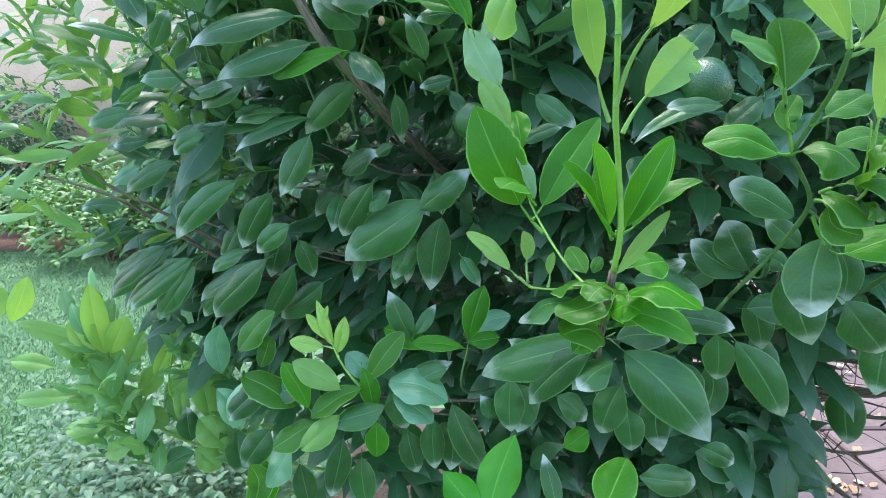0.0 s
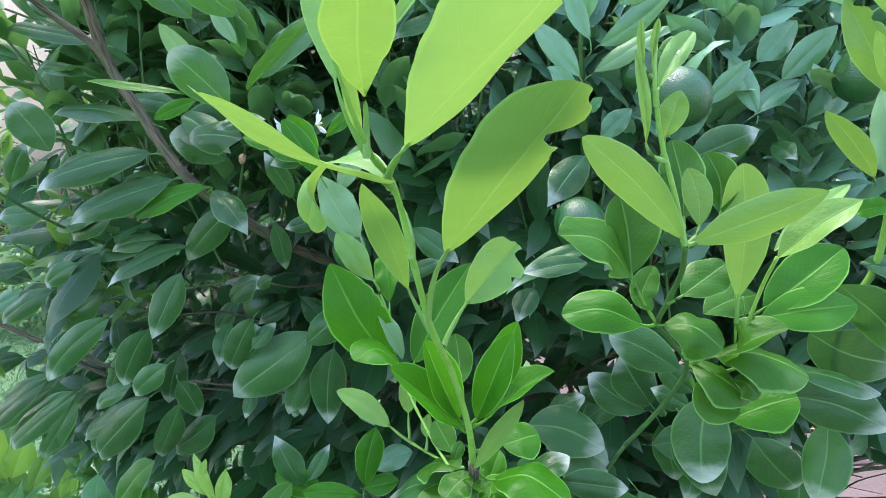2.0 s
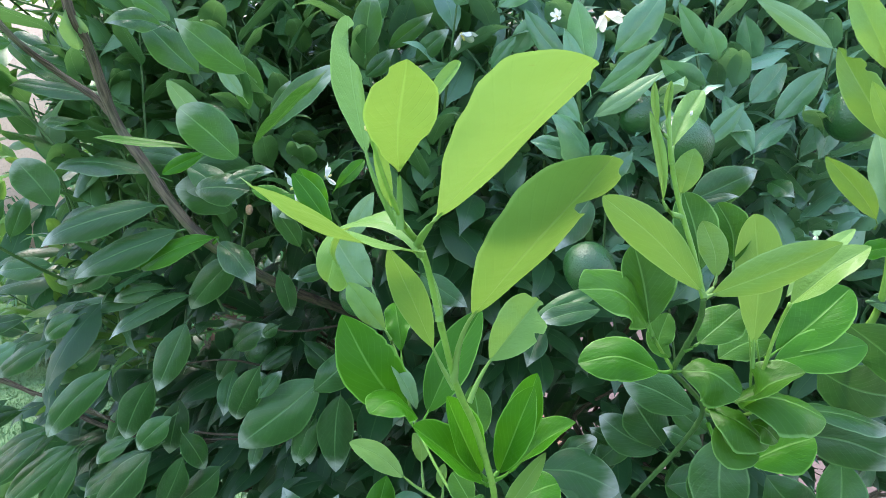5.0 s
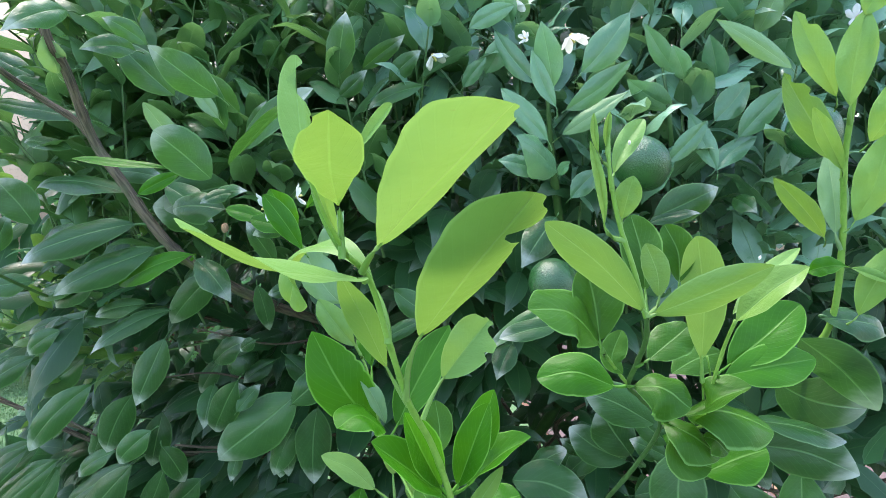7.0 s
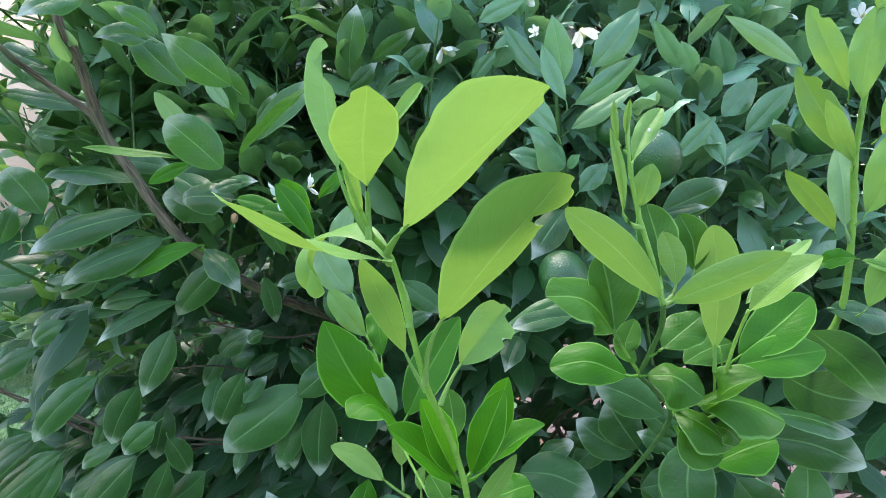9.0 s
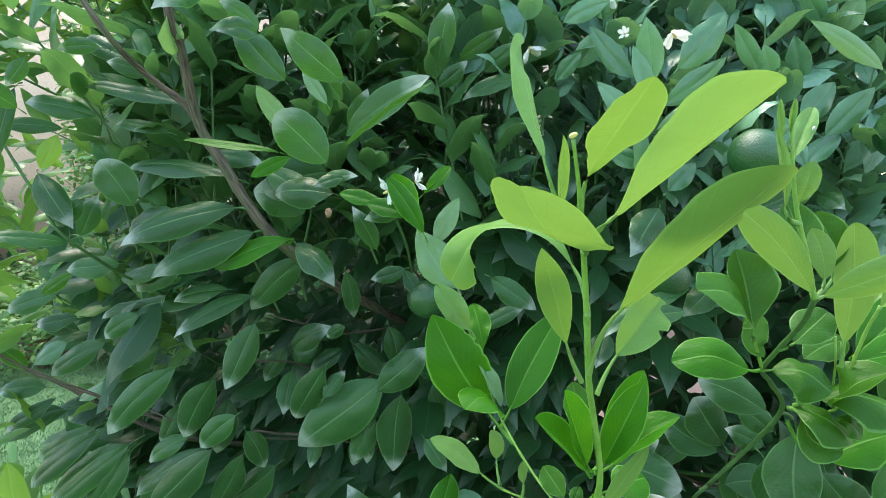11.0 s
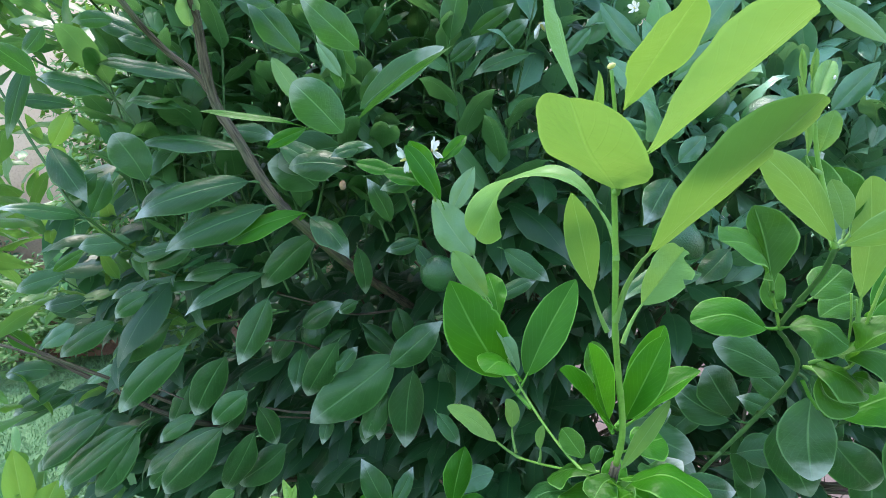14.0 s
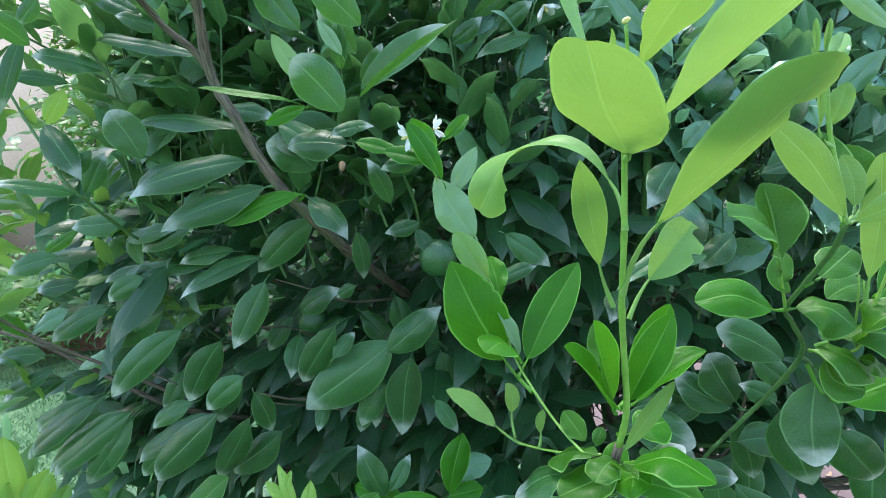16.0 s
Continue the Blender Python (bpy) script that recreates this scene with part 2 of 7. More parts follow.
def blade(segs, cols, fold=0.25, droop=0.25, curl=0.0, wave=0.0, twist=0.0, bites=(), phase=0.0, petiole=0.1, hook=0.0, slim=0.45, blunt=1.1, stalk=None, sway=0.0, root=0.95):
    """Vertices, faces and uvs of a leaf of length 1 along y and width 1 in x; it looks up z. droop bends the tip down, curl rolls the
    margins, wave ripples them; bites are (place along, side, reach, size) eaten out of a margin."""
    verts, faces, uvs = [], [], []
    for i in range(segs + 1):
        s = 0.003 + 0.995 * (0.35 * i / segs + 0.65 * (0.5 - 0.5 * math.cos(math.pi * i / segs)))
        w = half_width(s, blunt, root)
        for j in range(cols + 1):
            u = 2 * j / cols - 1
            u = math.copysign(abs(u) ** 1.35, u)
            k = 1.0 + 0.010 * math.sin(s * 37 + phase * 3 + u) + 0.022 * math.sin(s * 9 + phase + 2 * u)
            for at, way, reach, size in bites:
                if u * way > 0:
                    k = min(k, 1 - reach * max(0.0, 1 - ((s - at) / size) ** 2) * (1 + 0.25 * math.sin(s * 71)))
            x = u * w * k
            z = fold * abs(x) - curl * x * x * 3 + wave * math.sin(s * 15 + phase + (2 if u > 0 else 0)) * abs(u) * w
            z += 0.018 * math.sin(s * 8 + phase * 2 + 1.7 * u) + 0.012 * math.sin(s * 19 + phase * 5 - 2.6 * u) * w
            a = twist * (s - 0.3)
            x, z = x * math.cos(a) - z * math.sin(a), x * math.sin(a) + z * math.cos(a)
            x += sway / slim * (s - s * s) * (1.4 - 0.8 * s)
            verts.append((x, s, z * slim - droop * (s * s - s) - hook * max(0.0, s - 0.72) ** 2))
            uvs.append((0.5 + 0.5 * u, s))
    row = cols + 1
    for i in range(segs):
        for j in range(cols):
            a = i * row + j
            faces.append((a, a + 1, a + row + 1, a + row))
    if petiole:
        n, r = len(verts), 0.012
        for y in (-petiole, 0.05):
            for q in range(3):
                verts.append((r * math.cos(q * 2.09) / slim, y, r * math.sin(q * 2.09) + (0.0 if y < 0 else droop * 0.047)))
                uvs.append((0.5, 0.5))
        for q in range(3):
            faces.append((n + q, n + (q + 1) % 3, n + 3 + (q + 1) % 3, n + 3 + q))
    if stalk:
        rings, to_leaf = stalk
        n = len(verts)
        for i, (p, r) in enumerate(rings):
            d = (rings[min(i + 1, len(rings) - 1)][0] - rings[max(i - 1, 0)][0]).normalized()
            u = d.orthogonal().normalized()
            v = d.cross(u)
            for q in range(6):
                verts.append(tuple(to_leaf @ (p + r * (math.cos(q * 1.0472) * u + math.sin(q * 1.0472) * v))))
                uvs.append((0.5, 0.5))
        for i in range(len(rings) - 1):
            for q in range(6):
                a = n + i * 6
                faces.append((a + q, a + (q + 1) % 6, a + 6 + (q + 1) % 6, a + 6 + q))
    return verts, faces, uvs


def leaf_mesh(name, material, *args, **kw):
    verts, faces, uvs = blade(*args, **kw)
    me = bpy.data.meshes.new(name)
    me.from_pydata(verts, [], faces)
    layer = me.uv_layers.new(name="uv")
    for loop in me.loops:
        layer.data[loop.index].uv = uvs[loop.vertex_index]
    me.materials.append(material)
    for p in me.polygons:
        p.use_smooth = True
    return me


def leaf_frame(base, tip, width, facing):
    """The matrix of a leaf from base to tip that turns its upper side towards facing."""
    base, tip = Vector(base), Vector(tip)
    y = tip - base
    length = y.length
    y.normalize()
    f = Vector(facing)
    z = (f - y * f.dot(y))
    if z.length < 1e-4:
        z = y.orthogonal()
    z.normalize()
    x = y.cross(z)
    m = Matrix((x, y, z)).transposed().to_4x4()
    return Matrix.Translation(base) @ m @ Matrix.Diagonal((width, length, length, 1))


def tube(points, radii, sides=7, ribs=0.0):
    """A tapered stem through points."""
    bm = bmesh.new()
    pts = [Vector(p) for p in points]
    rings = []
    ref = Vector((0.3, 1, 0.2)).normalized()
    for i, p in enumerate(pts):
        d = (pts[min(i + 1, len(pts) - 1)] - pts[max(i - 1, 0)]).normalized()
        u = d.cross(ref).normalized()
        v = d.cross(u)
        rings.append([bm.verts.new(p + radii[i] * (1 + ribs * math.sin(7 * a + 0.3 * math.sin(0.13 * i)) + ribs * 0.5 * math.sin(3 * a + 0.03 * i)) * (math.cos(a) * u + math.sin(a) * v)) for a in [2 * math.pi * q / sides for q in range(sides)]])
    layer = bm.loops.layers.uv.new("uv")
    run = 0.0
    for i, (a, b) in enumerate(zip(rings, rings[1:])):
        step = (pts[i + 1] - pts[i]).length
        for q in range(sides):
            f = bm.faces.new((a[q], a[(q + 1) % sides], b[(q + 1) % sides], b[q]))
            for loop, uv in zip(f.loops, ((q, run), (q + 1, run), (q + 1, run + step), (q, run + step))):
                loop[layer].uv = (uv[0] / sides, uv[1])
        run += step
    bm.faces.new(rings[0][::-1])
    bm.faces.new(rings[-1])
    return bm


def bezier(points, steps=6):
    """A smooth line through points (Catmull-Rom)."""
    p = [Vector(q) for q in points]
    p = [2 * p[0] - p[1]] + p + [2 * p[-1] - p[-2]]
    out = []
    for i in range(1, len(p) - 2):
        for k in range(steps):
            t = k / steps
            out.append(0.5 * ((2 * p[i]) + (p[i + 1] - p[i - 1]) * t + (2 * p[i - 1] - 5 * p[i] + 4 * p[i + 1] - p[i + 2]) * t * t + (3 * p[i] - p[i - 1] - 3 * p[i + 1] + p[i + 2]) * t ** 3))
    return out + [p[-2]]


LINES = {}


def stem(name, points, r0, r1, material, parent, label="", steps=5, sides=7, ribs=0.0):
    line = bezier(points, steps)
    n = len(line) - 1
    radii = [(r0 + (r1 - r0) * i / n) * (1 + (0.16 if i % 7 == 3 else 0.0)) for i in range(n + 1)]
    ob = part(name, tube(line, radii, sides, ribs), material, parent, label)
    LINES[ob] = (line, radii)
    return ob


def box(bm, x0, y0, z0, x1, y1, z1):
    vs = [bm.verts.new((x, y, z)) for x in (x0, x1) for y in (y0, y1) for z in (z0, z1)]
    for f in ((0, 1, 3, 2), (4, 6, 7, 5), (0, 4, 5, 1), (2, 3, 7, 6), (0, 2, 6, 4), (1, 5, 7, 3)):
        bm.faces.new([vs[i] for i in f])


# ---- ground, wall, distance ----
def sheet(name, x0, x1, y0, y1, z, material, label, category):
    bm = bmesh.new()
    bm.faces.new([bm.verts.new(v) for v in ((x0, y0, z), (x1, y0, z), (x1, y1, z), (x0, y1, z))])
    return tagged(part(name, bm, material), label, category, kind="structure")


sheet("ground", -600, 600, -600, 600, 0.0, LAWN, "green lawn turf of short grass", "lawn")
bm = bmesh.new()
box(bm, 0.61, -2.46, -0.05, 6.03, 4.14, 0.012)
bed = tagged(part("pavement", bm, SOIL), "pinkish paving slabs with reddish joints", "paving", kind="structure")
bm = bmesh.new()
box(bm, -0.32, 0.55, -0.05, 0.61, 1.9, 0.02)
tagged(part("planting_bed", bm, DARK_SOIL), "bare dark soil bed under a bush", "soil", kind="structure")
bm = bmesh.new()
box(bm, -9.0, 6.2, -0.05, 4.5, 6.45, 4.2)
tagged(part("wall_garden", bm, WALLPAINT), "sandy pink rendered garden wall", "wall", kind="structure")
# Unseen wall added behind the viewpoint; it shapes reflections on the leaves.
bm = bmesh.new()
box(bm, -12.0, -8.25, -0.05, 12.0, -8.0, 1.7)
tagged(part("added_wall", bm, PLASTER), "plain pale grey wall added out of view", "wall", kind="structure")
bm = bmesh.new()
box(bm, -9.0, 4.6, -0.05, -1.2, 6.2, 0.10)
tagged(part("flower_bed", bm, SOIL), "bed of bare reddish soil before a wall", "soil", kind="structure")

# ---- the citrus bush: stems ----
bush = tagged(new("citrus_bush"), "leafy green citrus bush with unripe fruit and pale new shoots", "bush")
rng = random.Random(4)
trunk = stem("trunk", [(0.27, 0.98, -0.03), (0.26, 0.96, 0.2), (0.24, 0.9, 0.5), (0.22, 0.82, 0.72)], 0.034, 0.024, BARK, bush, "grey brown trunk", 6, 12)
left = stem("branch", [(0.22, 0.82, 0.70), (0.13, 0.78, 0.82), (0.01, 0.66, 0.94), (-0.042, 0.535, 1.0), (-0.07, 0.47, 1.038), (-0.092, 0.456, 1.065), (-0.114, 0.45, 1.108), (-0.127, 0.445, 1.137), (-0.126, 0.42, 1.178), (-0.125, 0.40, 1.2), (-0.12, 0.38, 1.29)], 0.0046, 0.0024, BARK, bush, "ribbed grey brown branch", 8, 22, 0.10)
stem("branch", [(-0.127, 0.445, 1.137), (-0.135, 0.44, 1.15), (-0.152, 0.43, 1.166), (-0.165, 0.40, 1.19), (-0.2, 0.4, 1.26)], 0.0023, 0.0015, BARK, bush, "", 8, 22, 0.10)
upper = stem("branch", [(0.22, 0.82, 0.70), (0.26, 0.7, 0.85), (0.22, 0.55, 1.0), (0.195, 0.48, 1.1), (0.188, 0.46, 1.16)], 0.008, 0.001, DARK_STEM, bush, "", 6, 8)
stem("branch", [(0.24, 0.62, 0.95), (0.3, 0.52, 1.06), (0.28, 0.46, 1.12), (0.28, 0.47, 1.17)], 0.004, 0.0008, DARK_STEM, bush, "", 6, 8)
outer = stem("branch", [(0.23, 0.84, 0.66), (0.0, 0.74, 0.76), (-0.187, 0.67, 0.82), (-0.246, 0.63, 0.855), (-0.309, 0.62, 0.9), (-0.363, 0.63, 0.926), (-0.45, 0.66, 0.945)], 0.004, 0.0013, BARK, bush, "", 6, 8)
stem("branch", [(-0.12, 0.7, 0.96), (-0.19, 0.56, 1.0), (-0.222, 0.46, 1.058), (-0.242, 0.46, 1.091), (-0.254, 0.46, 1.114), (-0.275, 0.46, 1.16)], 0.0013, 0.0009, DARK_STEM, bush, "", 6, 8)
for a, b, c, d in (((0.3, 0.85, 0.6), (0.45, 0.75, 0.62), (0.62, 0.72, 0.66), (0.78, 0.7, 0.7)), ((0.3, 0.8, 0.66), (0.48, 0.7, 0.66), (0.6, 0.66, 0.7), (0.7, 0.6, 0.76)), ((0.34, 0.9, 0.5), (0.5, 0.85, 0.52), (0.64, 0.82, 0.5), (0.75, 0.8, 0.55)), ((0.4, 0.76, 0.62), (0.46, 0.66, 0.58), (0.5, 0.6, 0.56), (0.56, 0.55, 0.57))):
    stem("branch", [a, b, c, d], 0.0045, 0.0015, BARK, bush)
stem("branch", [(0.2, 0.7, 0.7), (0.15, 0.5, 0.75), (0.11, 0.39, 0.82), (0.095, 0.335, 0.87)], 0.0036, 0.0026, BARK, bush)
stem("shoot", [(0.096, 0.337, 0.868), (0.092, 0.318, 0.893), (0.0895, 0.296, 0.925)], 0.0021, 0.0023, BARK, bush, "", 6, 12, 0.12)
front = stem("shoot", [(0.0895, 0.296, 0.925), (0.0873, 0.2816, 0.9485), (0.0803, 0.2675, 0.98), (0.0725, 0.2505, 1.0044), (0.0675, 0.236, 1.031), (0.063, 0.2245, 1.057), (0.0575, 0.2105, 1.068)], 0.0016, 0.0009, GREEN_STEM, bush, "pale green upright young shoot", 6, 14, 0.07)
stem("shoot", [(0.0575, 0.2105, 1.0675), (0.0535, 0.199, 1.08), (0.0502, 0.193, 1.0935)], 0.0008, 0.0005, GREEN_STEM, bush, "", 5, 8)
side = stem("shoot", [(0.084, 0.305, 0.908), (0.071, 0.328, 0.922), (0.06, 0.345, 0.94), (0.053, 0.36, 0.957), (0.047, 0.375, 0.985), (0.033, 0.38, 1.016), (0.02, 0.385, 1.046), (0.012, 0.38, 1.068)], 0.0008, 0.0006, GREEN_STEM, bush, "thin pale green young shoot", 6, 7)
stem("branch", [(0.2, 0.7, 0.7), (0.19, 0.55, 0.77), (0.186, 0.43, 0.83), (0.189, 0.37, 0.889)], 0.002, 0.0012, DARK_STEM, bush)
right = stem("shoot", [(0.1890, 0.3700, 0.8890), (0.2000, 0.3450, 0.9237), (0.2012, 0.3180, 0.9565), (0.1858, 0.3050, 0.9769), (0.1781, 0.3000, 0.9856), (0.1765, 0.2850, 1.0008), (0.1729, 0.2650, 1.0174), (0.1673, 0.2505, 1.0309)], 0.0013, 0.0011, DARK_STEM, bush, "green leafy shoot", 6, 12, 0.06)
righttip = stem("shoot", [(0.167, 0.2505, 1.0305), (0.163, 0.25, 1.049), (0.157, 0.248, 1.068), (0.153, 0.245, 1.087), (0.153, 0.245, 1.104)], 0.0011, 0.0007, GREEN_STEM, bush, "pale green shoot tip", 6, 12, 0.06)
stem("shoot", [(0.2002, 0.3120, 0.9602), (0.2121, 0.2950, 0.9638), (0.2126, 0.2850, 0.9889), (0.2155, 0.2800, 1.0070), (0.2180, 0.2750, 1.0197)], 0.0009, 0.0008, GREEN_STEM, bush, "", 6, 7)
stem("shoot", [(0.1781, 0.3000, 0.9856), (0.1676, 0.2880, 0.9986), (0.1551, 0.2750, 1.0160)], 0.0009, 0.0006, GREEN_STEM, bush, "", 6, 7)
stem("branch", [(0.27, 0.7, 0.74), (0.3, 0.52, 0.81), (0.31, 0.39, 0.9), (0.299, 0.34, 0.975)], 0.002, 0.0017, DARK_STEM, bush)
far = stem("shoot", [(0.299, 0.34, 0.975), (0.306, 0.33, 1.002), (0.304, 0.32, 1.047), (0.297, 0.31, 1.085), (0.295, 0.30, 1.122), (0.292, 0.29, 1.155), (0.29, 0.29, 1.2)], 0.0019, 0.0011, GREEN_STEM, bush, "pale green leafy shoot", 6, 12, 0.06)
stem("branch", [(0.12, 0.6, 0.7), (0.0, 0.5, 0.75), (-0.06, 0.43, 0.789)], 0.0018, 0.0014, BARK, bush)
low = stem("shoot", [(-0.06, 0.43, 0.789), (-0.079, 0.435, 0.811), (-0.09, 0.44, 0.833), (-0.098, 0.44, 0.859)], 0.0012, 0.0006, GREEN_STEM, bush, "short shoot with a yellow green tip", 6, 7)
stem("shoot", [(0.06, 0.55, 0.74), (0.017, 0.45, 0.784), (0.02, 0.44, 0.828)], 0.0013, 0.0008, DARK_STEM, bush, "", 6, 7)
pale = stem("shoot", [(0.1, 0.85, 0.42), (-0.15, 0.8, 0.48), (-0.364, 0.75, 0.563), (-0.437, 0.74, 0.645), (-0.442, 0.72, 0.703), (-0.458, 0.72, 0.758)], 0.003, 0.0012, GREEN_STEM, bush, "pale green low shoot", 6, 7)
stem("shoot", [(-0.3, 0.77, 0.54), (-0.36, 0.72, 0.64), (-0.35, 0.71, 0.72)], 0.002, 0.0012, GREEN_STEM, bush, "", 6, 7)

stem("twig", [(0.0030, 0.6000, 0.8526), (-0.0497, 0.5400, 0.8760), (-0.0943, 0.5200, 0.8843), (-0.1204, 0.5000, 0.8980)], 0.0016, 0.0009, BARK, bush, "", 5, 7)
stem("twig", [(-0.0209, 0.6000, 0.8343), (-0.0777, 0.5500, 0.8652), (-0.1207, 0.5100, 0.8874)], 0.0012, 0.0007, BARK, bush, "", 5, 7)
stem("twig", [(-0.0019, 0.6200, 0.9485), (-0.0498, 0.5800, 0.9539), (-0.0814, 0.5500, 0.9717), (-0.1106, 0.5400, 0.9839)], 0.0013, 0.0007, BARK, bush, "", 5, 7)
stem("twig", [(-0.0792, 0.6000, 0.9147), (-0.1076, 0.5600, 0.9378), (-0.1443, 0.5300, 0.9452)], 0.0012, 0.0006, BARK, bush, "", 5, 7)
stem("twig", [(-0.2158, 0.6000, 0.8689), (-0.2710, 0.5800, 0.9082), (-0.3211, 0.5700, 0.9389), (-0.3498, 0.5600, 0.9640)], 0.002, 0.0011, BARK, bush, "", 5, 7)
stem("twig", [(-0.2710, 0.5800, 0.9082), (-0.2293, 0.5500, 0.9096), (-0.1911, 0.5200, 0.9045)], 0.0012, 0.0006, BARK, bush, "", 5, 7)
stem("twig", [(0.2154, 0.3000, 0.9720), (0.2128, 0.2950, 0.9877), (0.2103, 0.2920, 1.0021)], 0.0006, 0.0005, GREEN_STEM, bush, "", 5, 7)
stem("twig", [(0.2203, 0.3000, 0.9716), (0.2180, 0.2970, 0.9866), (0.2149, 0.2940, 0.9985)], 0.0005, 0.0004, GREEN_STEM, bush, "", 5, 7)
stem("twig", [(-0.0048, 0.5000, 1.0802), (0.0110, 0.5200, 1.0375), (0.0170, 0.5600, 0.9821)], 0.0014, 0.001, DARK_STEM, bush, "", 5, 7)
stem("twig", [(0.0858, 0.3100, 0.9147), (0.0741, 0.3450, 0.9014), (0.0607, 0.3780, 0.8932), (0.0536, 0.3820, 0.8969), (0.0457, 0.3830, 0.9040)], 0.0008, 0.0006, GREEN_STEM, bush, "", 5, 7)

# ---- the citrus bush: single leaves ----
FINE = {front, side, right, righttip, far}


def stalk_to(on, base, tip, length):
    """Rings of a curved, slightly winged leaf stalk from the shoot to the leaf's base, or none if the shoot is far."""
    line, radii = LINES[on]
    at = base - (tip - base) * 0.18 - Vector((0, 0, 0.003))
    k = min(range(len(line)), key=lambda i: (line[i] - at).length)
    a, d = line[k], (tip - base).normalized()
    if (line[k] - base).length > (0.026 if on is front else 0.014) or (line[k] - base).length < 0.001:
        a = base - d * 0.12 * length + Vector((0.0, 0.1, -0.03)) * length
    r = min(0.0011, 0.02 * length + 0.0003)
    thin = 1.0 if a == line[k] else 0.4
    rings = []
    for t in (0.0, 0.3, 0.6, 0.85, 1.0):
        p = a * (1 - t) ** 2 + (base - d * (base - a).length * 0.45) * 2 * t * (1 - t) + (base + d * length * 0.03) * t * t
        rings.append((p, thin * r * (1.25 - 0.9 * t + 0.7 * t * (1 - t))))
    return rings


def leaf(on, material, base, tip, width, facing, droop=0.15, fold=0.2, wave=0.04, bites=(), hook=0.0, blunt=0.0):
    """One leaf with its stalk, set on a shoot."""
    fine = on in FINE
    length = (Vector(tip) - Vector(base)).length
    if material is MATURE and not hook:
        hook = 0.5 + 0.5 * rng.random()
    if material in (MATURE, MID, LUSH):
        width *= 1.1
    if material is MATURE and on in (left, outer):
        width = min(width, 0.47 * length)
    place = leaf_frame(base, tip, width, facing)
    stalk = stalk_to(on, Vector(base), Vector(tip), length)
    me = leaf_mesh("leaf", material, 44 if bites else 22 if fine else 16, 12 if bites else 8, fold * 2.2, droop * 1.5, 0.2 if bites else 0.45, wave * 2.0, rng.uniform(-0.45, 0.45) * (0.2 if bites else 1.0), bites, rng.uniform(0, 6), 0.0 if stalk else 0.16, hook, width / length, blunt or 0.8 if blunt or material in (YOUNG, FRESH, OLIVE) else 0.78 if material in (MID, LUSH) else 1.05, stalk=(stalk, place.inverted()) if stalk else None, sway=rng.uniform(-0.16, 0.16) * (0.4 if bites else 1.0), root=0.95 if material in (MID, LUSH, YOUNG, OLIVE) else 0.88)
    ob = new("leaf", me)
    ob.parent = on
    ob.matrix_world = place
    return ob


